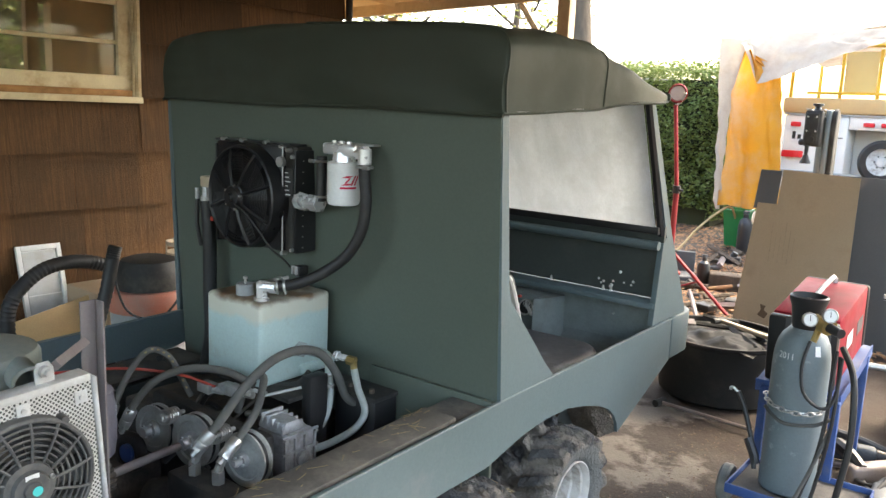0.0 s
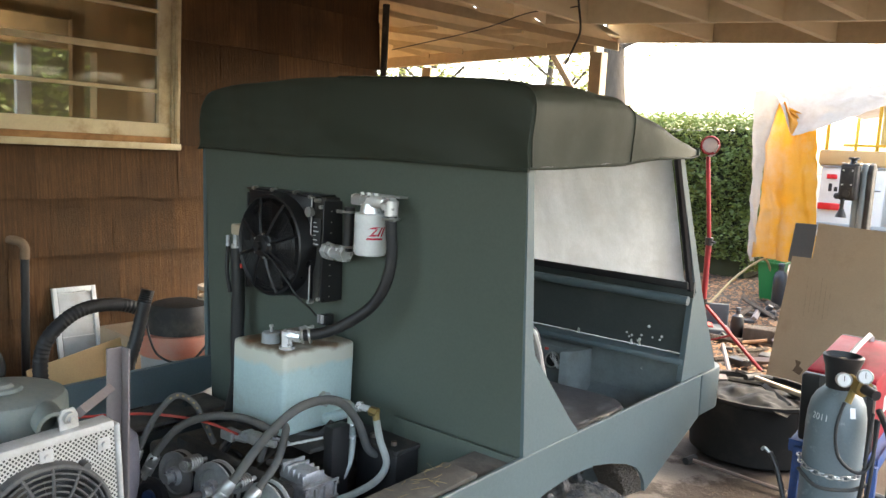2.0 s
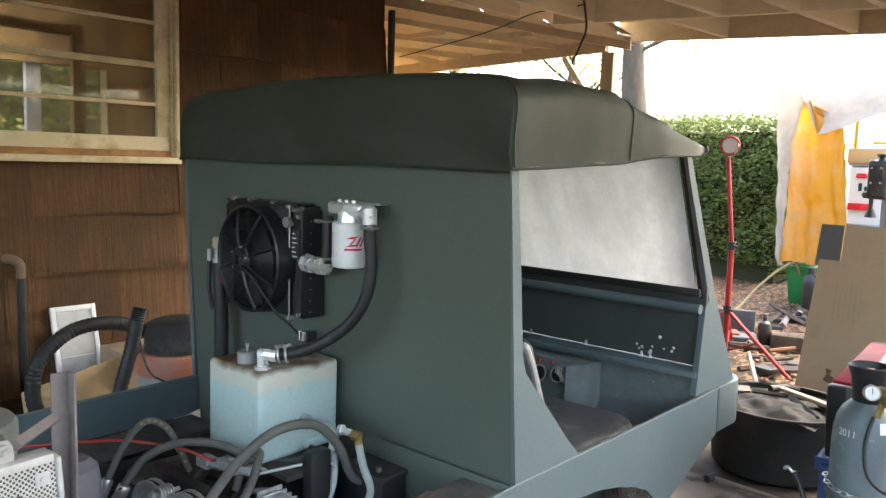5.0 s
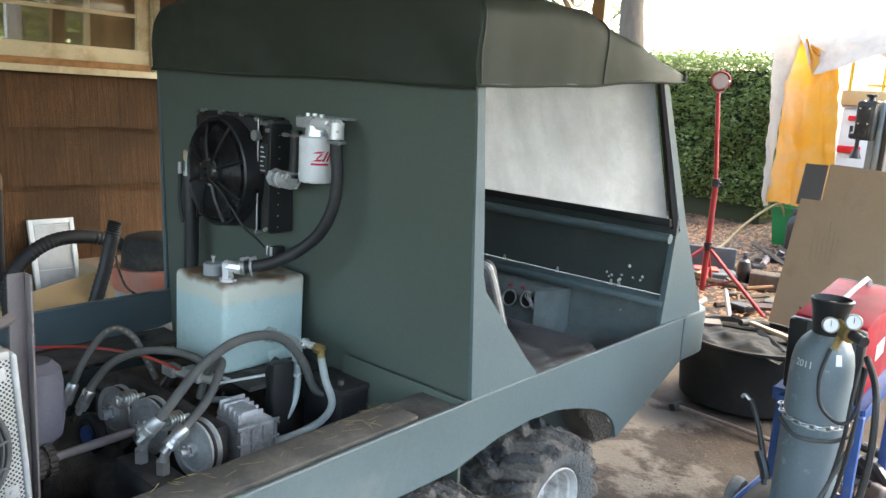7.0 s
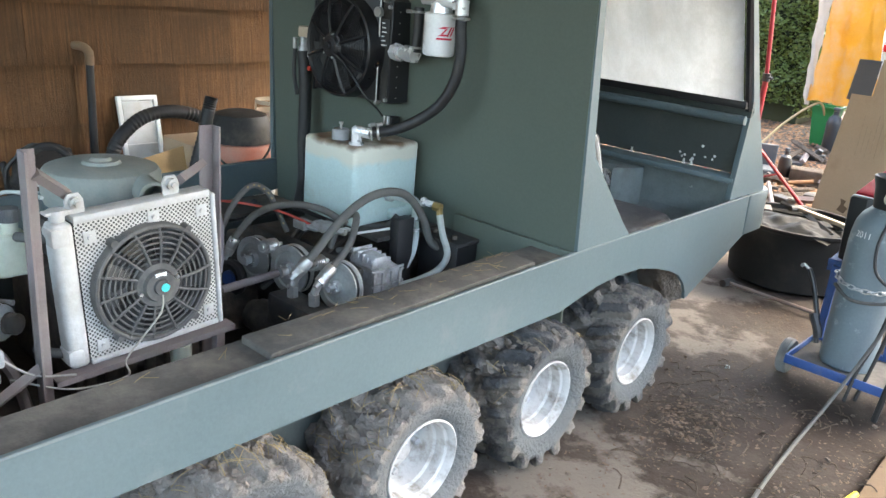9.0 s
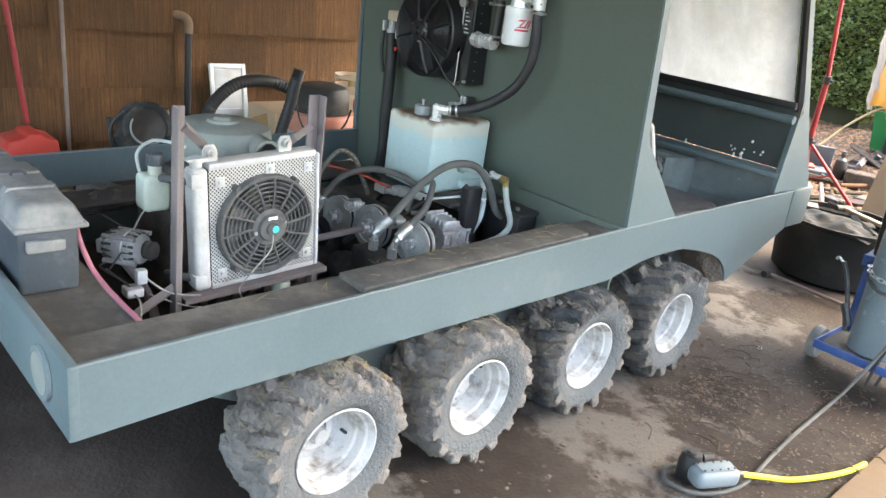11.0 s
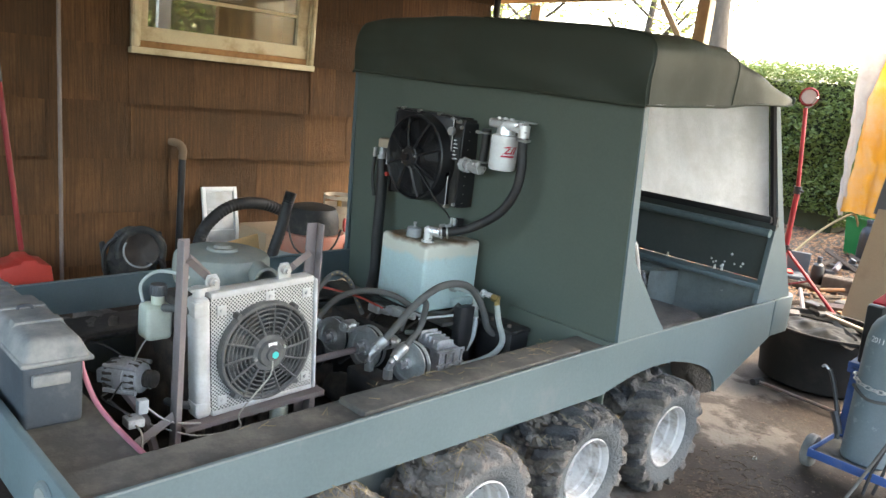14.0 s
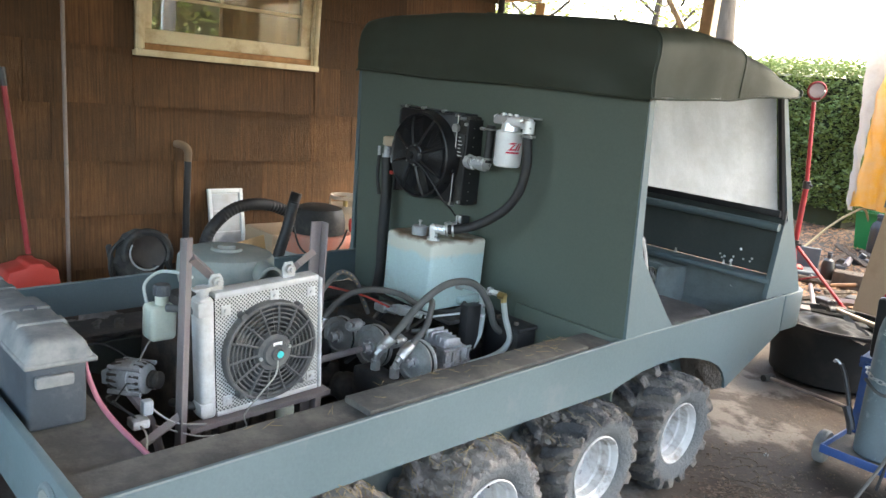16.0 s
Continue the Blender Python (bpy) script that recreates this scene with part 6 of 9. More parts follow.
def build_tank():
    bm = B()
    box(bm, (-1.908, 1.487, 0.588), (-1.644, 1.774, 0.854), 0.016, None, 4)
    box(bm, (-1.7, 1.64, 0.6), (-1.624, 1.755, 0.632), 0.01, None, 3)
    wobble(bm, 0.003, 9)
    tank = part("oil_tank", bm, M_tank, V, "milky plastic hydraulic tank, rust-stained round its top")
    bm = B()
    lathe(bm, [(0.0, 0.02), (0.026, 0.02), (0.029, 0.016), (0.029, -0.014), (0.0, -0.014)], 24, turned((-1.775, 1.535, 0.87), (0, 0, 1)))
    cap = part("breather_cap", bm, M_greyplastic, tank)
    bm = B()
    cyl(bm, (-1.775, 1.535, 0.882), (-1.775, 1.535, 0.905), 0.004, n=8)
    cyl(bm, (-1.775, 1.535, 0.905), (-1.775, 1.535, 0.912), 0.007, n=8)
    part("wing_bolt", bm, M_zinc, tank)
    bm = B()
    cyl(bm, (-1.69, 1.53, 0.852), (-1.69, 1.53, 0.862), 0.024, n=20)
    cyl(bm, (-1.69, 1.53, 0.862), (-1.69, 1.53, 0.908), 0.018, n=6)
    cyl(bm, (-1.7, 1.528, 0.896), (-1.645, 1.55, 0.896), 0.018, n=10)
    part("elbow", bm, M_bright, tank, "steel elbow")


build_tank()


def build_cooler():
    bm = B()
    box(bm, (-2.14, 1.715, 0.965), (-1.745, 1.785, 1.31), 0.004)
    cooler = part("oil_cooler", bm, M_blackdust, V, "black finned oil cooler with electric fan on the cab's back")
    bm = B()
    box(bm, (-1.7445, 1.7, 0.97), (-1.735, 1.79, 1.3), 0.002)
    box(bm, (-2.15, 1.7, 0.96), (-2.1405, 1.79, 1.3), 0.002)
    box(bm, (-2.15, 1.7, 1.3105), (-1.76, 1.77, 1.318), 0.002)
    part("side_plate", bm, M_black, cooler)
    bm = B()
    tube(bm, [(-1.79, 1.695, 0.968), (-1.79, 1.695, 1.312)], 0.0025, n=6, smooth=False)
    part("bright_edge", bm, M_zinc, cooler)
    for k in range(9):
        bm = B()
        box(bm, (-1.7345, 1.73, 0.985 + 0.035 * k), (-1.7335, 1.735, 0.988 + 0.035 * k))
        part("rivet", bm, M_zinc, cooler)
    bm = B()
    box(bm, (-1.786, 1.7, 1.15), (-1.748, 1.7135, 1.24), 0.001)
    lab = part("data_label", bm, M_print, cooler)
    for k in range(6):
        bm = B()
        box(bm, (-1.783, 1.6985, 1.156 + 0.014 * k), (-1.758 - 0.006 * (k % 3), 1.6995, 1.159 + 0.014 * k))
        part("print_bar", bm, M_whiteprint, lab)
    # fan and shroud
    c, d = Vector((-1.955, 1.665, 1.135)), Vector((0, -1, 0))
    bm = B()
    lathe(bm, [(0.168, -0.05), (0.176, -0.048), (0.17, 0.012), (0.164, 0.016), (0.158, 0.01), (0.161, -0.04)], 56, turned(c, d), closed=True)
    shroud = part("fan_shroud", bm, M_black, cooler)
    bm = B()
    box(bm, (-2.135, 1.7, 0.968), (-1.795, 1.714, 1.31), 0.004)
    part("shroud_plate", bm, M_black, shroud)
    for k, a in enumerate([2 * math.pi * i / 8 + 0.3 for i in range(8)]):
        u = Vector((math.cos(a), 0, math.sin(a)))
        bm = B()
        tube(bm, [c + d * 0.034 + u * 0.04, c + d * 0.028 + u * 0.1, c + d * 0.012 + u * 0.16], 0.0055, n=4, res=3)
        part("strut", bm, M_black, shroud)
    for r in [0.05 + 0.0085 * i for i in range(12)]:
        bm = B()
        ring(bm, c + d * 0.018, d, r, 0.0018, 44, 5)
        part("guard_ring", bm, M_black, shroud)
    for k in range(8):
        a = 2 * math.pi * k / 8
        bm = B()
        v = []
        for rr, da, dy in ((0.04, -0.2, 0.0), (0.04, 0.2, 0.012), (0.148, 0.36, 0.014), (0.148, 0.0, 0.0)):
            v.append(bm.verts.new(c + Vector((0, dy, 0)) + rr * Vector((math.cos(a + da), 0, math.sin(a + da)))))
        bm.faces.new(v)
        thicken(bm, 0.002)
        part("fan_blade", bm, M_black, shroud)
    bm = B()
    lathe(bm, [(0.0, 0.062), (0.014, 0.062), (0.016, 0.05), (0.034, 0.048), (0.04, 0.036), (0.046, 0.034), (0.048, 0.012), (0.048, 0.0)], 28, turned(c, d))
    part("fan_motor", bm, M_black, shroud)
    for a in (0.2, 1.4, 2.6, 3.8, 5.0):
        bm = B()
        q = c + d * 0.036 + 0.04 * Vector((math.cos(a), 0, math.sin(a)))
        cyl(bm, q, q + d * 0.008, 0.004, n=8)
        part("screw", bm, M_zinc, shroud)
    for x, z in ((-2.1, 1.318), (-2.0, 1.318), (-1.88, 1.318), (-1.8, 1.31), (-1.77, 1.3), (-1.745, 1.28), (-1.745, 0.98), (-1.79, 0.965), (-1.8, 1.255)):
        bm = B()
        cyl(bm, (x, 1.712, z), (x, 1.69, z), 0.008, 0.006, 8)
        part("bolt", bm, M_zinc, cooler)
    bm = B()
    cyl(bm, (-1.785, 1.69, 1.262), (-1.785, 1.675, 1.262), 0.016, n=16)
    part("thermostat", bm, M_zinc, cooler)
    bm = B()
    tube(bm, [c + Vector((0.02, -0.05, -0.02)), c + Vector((0.07, -0.045, -0.045)), c + Vector((0.13, -0.035, -0.1)), c + Vector((0.17, -0.02, -0.15)), (-1.768, 1.68, 0.95), (-1.768, 1.71, 0.92)], 0.0032, n=8)
    part("fan_cable", bm, M_rubber, cooler)
    bm = B()
    box(bm, (-1.78, 1.735, 0.885), (-1.75, 1.775, 0.92), 0.004)
    part("plug", bm, M_black, cooler)
    for px in (-1.778, -1.762):
        bm = B()
        box(bm, (px, 1.722, 0.892), (px + 0.007, 1.734, 0.922), 0.002)
        part("plug_pin", bm, M_bright, cooler)
    # left fitting and hose
    bm = B()
    box(bm, (-2.27, 1.72, 1.135), (-2.15, 1.775, 1.175), 0.006)
    part("port_block", bm, M_beige, cooler)
    bm = B()
    cyl(bm, (-2.25, 1.735, 1.135), (-2.25, 1.735, 1.1), 0.015, n=8)
    cyl(bm, (-2.25, 1.735, 1.1), (-2.25, 1.735, 1.085), 0.021, n=14)
    part("fitting", bm, M_cast, cooler)
    for x, z0, z1 in ((-2.285, 1.13, 1.09), (-2.195, 1.12, 1.07)):
        bm = B()
        cyl(bm, (x, 1.72, z0), (x, 1.72, z1), 0.008, n=8)
        part("fitting", bm, M_cast, cooler)
    bm = B()
    tube(bm, [(-2.285, 1.72, 1.09), (-2.28, 1.715, 1.0), (-2.265, 1.72, 0.92)], 0.008, n=8)
    part("thin_hose", bm, M_rubber, cooler)
    bm = B()
    tube(bm, [(-2.25, 1.735, 1.085), (-2.235, 1.735, 0.95), (-2.235, 1.735, 0.75), (-2.21, 1.72, 0.6), (-2.16, 1.66, 0.5)], 0.025, n=14)
    part("down_hose", bm, M_rubber, V, "black hose running down from the cooler")
    bm = B()
    cyl(bm, (-2.18, 1.72, 1.03), (-2.18, 1.705, 1.03), 0.009, n=12)
    part("red_plug", bm, M_redplastic, cooler)


build_cooler()


def build_filter():
    c = Vector((-1.532, 1.712, 0))
    bm = B()
    lathe(bm, [(0.0, 1.15), (0.038, 1.15), (0.046, 1.153), (0.05, 1.161), (0.0505, 1.268), (0.05, 1.277), (0.045, 1.281), (0.0, 1.281)], 36, Matrix.Translation(c))
    f = part("oil_filter", bm, M_white, V, "white spin-on oil filter with red printing")
    # printed mark as plain shapes
    def wrap(a0, a1, z0, z1, slant, mat, name):
        bm = B()
        n = 8
        lo, hi = [], []
        for i in range(n + 1):
            a = a0 + (a1 - a0) * i / n
            for z, row, sh in ((z0, lo, 0), (z1, hi, slant)):
                row.append(bm.verts.new(c + Vector((0.0511 * math.cos(a + sh), 0.0511 * math.sin(a + sh), z))))
        for i in range(n):
            bm.faces.new((lo[i], lo[i + 1], hi[i + 1], hi[i]))
        part(name, bm, mat, f)
    a = radians(-52)
    for a0, a1, z0, z1 in ((0.0, 0.42, 1.236, 1.242), (0.16, 0.28, 1.22, 1.236), (-0.04, 0.4, 1.214, 1.22), (0.52, 0.64, 1.214, 1.242), (0.74, 0.86, 1.214, 1.242), (-0.12, 0.9, 1.203, 1.209)):
        wrap(a + a0, a + a1, z0, z1, 0.3 if z1 > 1.21 else 0.05, M_redprint, "print")
    for k in range(5):
        wrap(radians(150) , radians(230) - 0.1 * (k % 2), 1.2 + 0.013 * k, 1.205 + 0.013 * k, 0, M_redprint, "print")
    bm = B()
    cyl(bm, c + Vector((0, 0, 1.281)), c + Vector((0, 0, 1.31)), 0.036, 0.032, 20)
    box(bm, c + Vector((-0.07, -0.028, 1.3)), c + Vector((0.075, 0.028, 1.335)), 0.01, None, 3)
    for x in (-0.03, 0.0, 0.03):
        cyl(bm, c + Vector((x, -0.01, 1.335)), c + Vector((x, -0.01, 1.343)), 0.008, n=6)
    part("filter_head", bm, M_bright, f, "cast filter head")
    bm = B()
    box(bm, c + Vector((-0.085, 0.04, 1.33)), c + Vector((0.09, 0.1, 1.336)), 0.002)
    box(bm, c + Vector((-0.085, 0.03, 1.3365)), c + Vector((0.09, 0.04, 1.33)), 0.002)
    part("bracket", bm, M_zinc, f)
    # outlet elbow, clamp and the big hose
    bm = B()
    cyl(bm, c + Vector((0.06, -0.006, 1.314)), c + Vector((0.1, -0.012, 1.314)), 0.022, n=6)
    cyl(bm, c + Vector((0.096, -0.012, 1.325)), c + Vector((0.096, -0.012, 1.28)), 0.021, n=12)
    part("outlet_elbow", bm, M_bright, f)
    bm = B()
    ring(bm, c + Vector((0.097, -0.012, 1.272)), (0, 0, 1), 0.0235, 0.0045, 24, 6)
    cyl(bm, c + Vector((0.108, -0.03, 1.272)), c + Vector((0.13, -0.03, 1.272)), 0.006, n=8)
    part("hose_clamp", bm, M_zinc, f)
    bm = B()
    tube(bm, [(-1.436, 1.7, 1.285), (-1.434, 1.7, 1.24), (-1.426, 1.7, 1.17), (-1.437, 1.695, 1.085), (-1.477, 1.68, 1.008), (-1.54, 1.65, 0.95), (-1.6, 1.605, 0.912), (-1.655, 1.55, 0.897)], 0.0172, n=16)
    part("suction_hose", bm, M_rubber, V, "thick black rubber hose from filter to tank")
    for q in ((-1.648, 1.556, 0.898), (-1.632, 1.571, 0.9)):
        bm = B()
        ring(bm, q, (0.72, 0.66, 0.15), 0.0215, 0.004, 24, 6)
        cyl(bm, (q[0], q[1] - 0.012, q[2] + 0.024), (q[0], q[1] + 0.012, q[2] + 0.026), 0.006, n=8)
        part("hose_clamp", bm, M_zinc, V)
    # link between cooler and filter
    bm = B()
    cyl(bm, (-1.735, 1.72, 1.14), (-1.69, 1.71, 1.14), 0.03, 0.026, 8)
    cyl(bm, (-1.69, 1.71, 1.14), (-1.65, 1.705, 1.142), 0.022, n=12)
    cyl(bm, (-1.66, 1.705, 1.142), (-1.625, 1.705, 1.142), 0.027, n=6)
    part("union", bm, M_bright, f)
    bm = B()
    tube(bm, [(-1.632, 1.71, 1.15), (-1.632, 1.715, 1.22), (-1.632, 1.715, 1.29)], 0.017, n=12)
    part("short_hose", bm, M_rubber, f)
    for z in (1.165, 1.275):
        bm = B()
        ring(bm, (-1.632, 1.713, z), (0, 0, 1), 0.019, 0.004, 18, 6)
        cyl(bm, (-1.66, 1.69, z), (-1.64, 1.69, z), 0.006, n=8)
        part("hose_clamp", bm, M_zinc, f)


build_filter()


def build_box():
    """Plastic battery case on the rear deck, and the pink hose by it."""
    b = thing("battery_case", (-1.6, 0.13, 0.545), "dusty dark grey plastic battery case with ribbed lid, on deck", "battery box", "battery cases")
    bm = B()
    box(bm, (-1.79, 0.06, 0.549), (-1.42, 0.195, 0.709), 0.012, None, 3)
    part("case", bm, M_darkgrey, b)
    bm = B()
    box(bm, (-1.81, 0.05, 0.71), (-1.402, 0.213, 0.722), 0.005, None, 3)
    va = [bm.verts.new(p) for p in ((-1.805, 0.055, 0.7225), (-1.407, 0.055, 0.7225), (-1.407, 0.208, 0.7225), (-1.805, 0.208, 0.7225))]
    vb = [bm.verts.new(p) for p in ((-1.79, 0.072, 0.772), (-1.43, 0.072, 0.767), (-1.43, 0.19, 0.767), (-1.79, 0.19, 0.772))]
    fs = [bm.faces.new(vb)] + [bm.faces.new((va[i], va[(i + 1) % 4], vb[(i + 1) % 4], vb[i])) for i in range(4)]
    bmesh.ops.bevel(bm, geom=list({e for q in fs for e in q.edges if len(e.link_faces) == 2}), offset=0.016, segments=3, profile=0.5, affect="EDGES")
    wobble(bm, 0.003, 12)
    lid = part("lid", bm, M_boxdust, b, "dust-covered ribbed lid")
    for x in (-1.7, -1.58):
        bm = B()
        prism(bm, [(0.062, 0.745), (0.078, 0.7755), (0.184, 0.7755), (0.2, 0.745), (0.196, 0.745), (0.18, 0.769), (0.082, 0.769), (0.066, 0.745)], 0, x, x + 0.035, 0.001)
        part("rib", bm, M_boxdust, lid)
    bm = B()
    tube(bm, [(-1.66, 0.115, 0.77), (-1.66, 0.12, 0.779), (-1.66, 0.145, 0.779), (-1.66, 0.15, 0.77)], 0.004, n=6)
    part("catch", bm, M_darkgrey, lid)
    bm = B()
    box(bm, (-1.419, 0.075, 0.66), (-1.402, 0.16, 0.69), 0.006)
    part("handle", bm, M_boxdust, b)
    copy_thing(b, Matrix.Translation((-2.06, 0.14, 0.545)) @ Matrix.Rotation(0.04, 4, "Z") @ Matrix.Diagonal((1, 1, 0.82, 1)))
    bm = B()
    tube(bm, [(-1.46, 0.2, 0.7), (-1.45, 0.205, 0.66), (-1.43, 0.222, 0.6), (-1.38, 0.232, 0.572), (-1.295, 0.24, 0.557), (-1.19, 0.242, 0.556), (-1.165, 0.242, 0.556)], 0.0065, n=10)
    solid("pink_hose", bm, M_pink, "faded pink rubber hose lying on the rear deck", "hose")


build_box()

# ---- against the house wall ----
def build_wall_things():
    x = WX + 0.05
    p = thing("drain_pipe", (x, 1.8, 0), "black standpipe with a rusty elbow against the shingles", "pipe")
    bm = B()
    cyl(bm, (x + 0.03, 1.82, 0), (x + 0.03, 1.82, 0.78), 0.022, n=16)
    part("pipe", bm, M_black, p)
    bm = B()
    tube(bm, [(x + 0.03, 1.82, 0.77), (x + 0.03, 1.82, 0.83), (x + 0.018, 1.805, 0.86), (x - 0.005, 1.78, 0.872), (x - 0.03, 1.755, 0.873)], 0.0245, n=14)
    part("elbow", bm, surface("rusty_pipe", (0.16, 0.1, 0.06), (0.25, 0.17, 0.11), rough=0.8, scale=14, bump=0.3), p, "rust-brown elbow")
    bm = B()
    cyl(bm, (x + 0.04, 1.1, 0), (x, 1.06, 2.45), 0.0115, n=12)
    solid("pole", bm, M_polesteel, "thin grey-brown metal pole leaning on the wall", "pole")
    # louvred panel
    w = thing("vent_panel", (WX + 0.1, 2.1, 0), "white framed vent panel with pale grey inset, leaning on shingles", "vent panel")
    m = Matrix.Translation((WX + 0.19, 2.1, 0)) @ Matrix.Rotation(radians(-14), 4, "Y")
    bm = B()
    for lo, hi in (((-0.012, -0.125, 0), (0.012, -0.1, 0.6)), ((-0.012, 0.1, 0), (0.012, 0.125, 0.6)), ((-0.012, -0.0995, 0.57), (0.012, 0.0995, 0.6)), ((-0.012, -0.0995, 0), (0.012, 0.0995, 0.04)), ((-0.008, -0.0995, 0.0405), (-0.005, 0.0995, 0.5695))):
        box(bm, lo, hi, 0.002, m)
    part("panel_frame", bm, M_white, w)
    bm = B()
    box(bm, (-0.0045, -0.094, 0.046), (0.002, 0.094, 0.564), 0.003, m)
    part("inset", bm, M_inset, w, "pale grey mesh inset")
    for k in range(3):
        bm = B()
        box(bm, (0.0025, -0.094, 0.17 + 0.14 * k), (0.006, 0.094, 0.176 + 0.14 * k), 0.001, m)
        part("cross_bar", bm, M_white, w)
    # red dustpan with a long handle
    d = thing("lobby_dustpan", (WX + 0.25, 0.9, 0), "red upright dustpan with a long red handle by the wall", "dustpan")
    bm = B()
    prism(bm, [(0.68, 0.0), (1.0, 0.0), (0.97, 0.2), (0.9, 0.22), (0.89, 0.24), (0.82, 0.24), (0.81, 0.22), (0.72, 0.2)], 0, WX + 0.1, WX + 0.32, 0.015)
    part("pan", bm, M_redplastic, d)
    bm = B()
    cyl(bm, (WX + 0.16, 0.86, 0.26), (WX + 0.07, 0.775, 1.17), 0.015, n=12)
    part("handle", bm, M_red, d)
    bm = B()
    cyl(bm, (WX + 0.07, 0.775, 1.171), (WX + 0.062, 0.767, 1.27), 0.018, n=12)
    part("grip", bm, M_black, d)
    # black mask
    h = thing("face_shield", (WX + 0.35, 1.43, 0), "black plastic face shield with straps on the ground by the wall", "face shield")
    at = Matrix.Translation((WX + 0.26, 1.455, 0.2)) @ Matrix.Rotation(radians(-20), 4, "Z") @ Matrix.Rotation(radians(82), 4, "Y") @ Matrix.Diagonal((1.3, 1.1, 1.1, 1))
    bm = B()
    lathe(bm, [(0.0, -0.1), (0.08, -0.09), (0.125, -0.05), (0.145, 0.0), (0.135, 0.04), (0.09, 0.05), (0.0, 0.035)], 36, at)
    wobble(bm, 0.04, 11)
    part("shell", bm, M_blackdust, h)
    # head band standing out from the shell, with its pale lower edge
    def loop(r, z, a0, a1, n=18):
        return [at @ Vector((-0.035 + 0.85 * r * math.cos(a0 + (a1 - a0) * i / n), 0.03 + r * math.sin(a0 + (a1 - a0) * i / n), z)) for i in range(n + 1)]
    bm = B()
    tube(bm, loop(0.112, 0.06, 1.2, 5.1), 0.026, n=10)
    part("head_band", bm, M_blackdust, h)
    bm = B()
    tube(bm, loop(0.088, 0.085, -2.1, 0.7), 0.006, n=8)
    part("band_edge", bm, M_greyplastic, h, "pale scuffed inner edge")
    bm = B()
    lathe(bm, [(0.0, 0.058), (0.06, 0.062), (0.088, 0.078), (0.09, 0.068), (0.07, 0.05), (0.0, 0.044)], 28, at @ Matrix.Translation((-0.035, 0.03, 0)))
    wobble(bm, 0.012, 17)
    part("visor", bm, M_visor, h, "dull brown visor")
    for y0, y1 in ((0.125, 0.155), (-0.165, -0.135)):
        bm = B()
        box(bm, (-0.1, y0, 0.0), (0.17, y1, 0.045), 0.012, at @ Matrix.Rotation(0.18, 4, "Z"), 3)
        part("cheek_strap", bm, M_blackdust, h)
    for pts in ([(-0.1, -0.09, 0.06), (-0.04, -0.15, 0.05), (0.06, -0.15, 0.04), (0.13, -0.1, 0.02)], [(0.0, 0.12, 0.07), (0.06, 0.15, 0.05), (0.13, 0.12, 0.03)], [(0.1, -0.06, 0.06), (0.12, 0.03, 0.08), (0.1, 0.1, 0.06)]):
        bm = B()
        tube(bm, [at @ Vector(p) for p in pts], 0.012, n=8)
        part("strap", bm, M_rubber, h)
    bm = B()
    ball(bm, (WX + 0.34, 1.61, 0.09), 0.016, 10)
    part("buckle", bm, M_zinc, h)
    # shop vacuum with its hose
    v = thing("shop_vacuum", (-3.5, 2.3, 0), "grey and orange shop vacuum with a black ribbed hose", "vacuum cleaner")
    c = Matrix.Translation((-3.55, 2.3, 0))
    bm = B()
    lathe(bm, [(0.0, 0.04), (0.17, 0.04), (0.185, 0.06), (0.2, 0.34), (0.0, 0.34)], 36, c)
    part("drum", bm, M_greyplastic, v)
    bm = B()
    lathe(bm, [(0.21, 0.341), (0.215, 0.36), (0.212, 0.43), (0.2, 0.45), (0.0, 0.45)], 36, c)
    box(bm, (-3.5, 2.42, 0.36), (-3.34, 2.54, 0.41), 0.015)
    part("collar", bm, M_orange, v, "orange motor collar")
    bm = B()
    lathe(bm, [(0.168, 0.451), (0.165, 0.52), (0.155, 0.57), (0.14, 0.6), (0.09, 0.615), (0.0, 0.618)], 36, c)
    part("motor_head", bm, M_blackdust, v, "dark grey domed motor head")
    bm = B()
    ring(bm, (-3.44, 2.47, 0.5), (0.6, 0.6, 0.1), 0.035, 0.01, 20, 8)
    part("handle", bm, M_redplastic, v)
    for px, py in ((-3.7, 2.2), (-3.42, 2.2), (-3.55, 2.45)):
        bm = B()
        cyl(bm, (px, py - 0.01, 0.03), (px, py + 0.01, 0.03), 0.03, n=14)
        part("castor", bm, M_black, v)
    bm = B()
    tube(bm, [(-3.7, 1.68, 0.15), (-3.7, 1.64, 0.26), (-3.7, 1.638, 0.373), (-3.7, 1.668, 0.462), (-3.7, 1.745, 0.542), (-3.7, 1.832, 0.589), (-3.7, 1.942, 0.605), (-3.7, 2.058, 0.592), (-3.69, 2.147, 0.56), (-3.67, 2.21, 0.53)], 0.033, n=12, res=9, rib=0.004)
    part("hose", bm, M_rubber, v, "black ribbed suction hose")
    bm = B()
    tube(bm, [(-3.3, 1.972, 0.742), (-3.3, 1.966, 0.72), (-3.3, 1.951, 0.664), (-3.3, 1.921, 0.536), (-3.3, 1.886, 0.424), (-3.3, 1.85, 0.3)], 0.03, n=12, res=9, rib=0.003)
    part("wand", bm, M_rubber, v)
    bm = B()
    tube(bm, [(-3.38, 2.0, 0.6), (-3.3, 2.02, 0.42), (-3.25, 2.15, 0.36), (-3.28, 2.28, 0.42), (-3.33, 2.36, 0.5)], 0.006, n=6)
    part("cable", bm, M_rubber, v)
    # gas bottle for a grill
    g = thing("gas_bottle", (-3.85, 2.75, 0), "beige steel propane bottle with a pierced collar", "gas bottle")
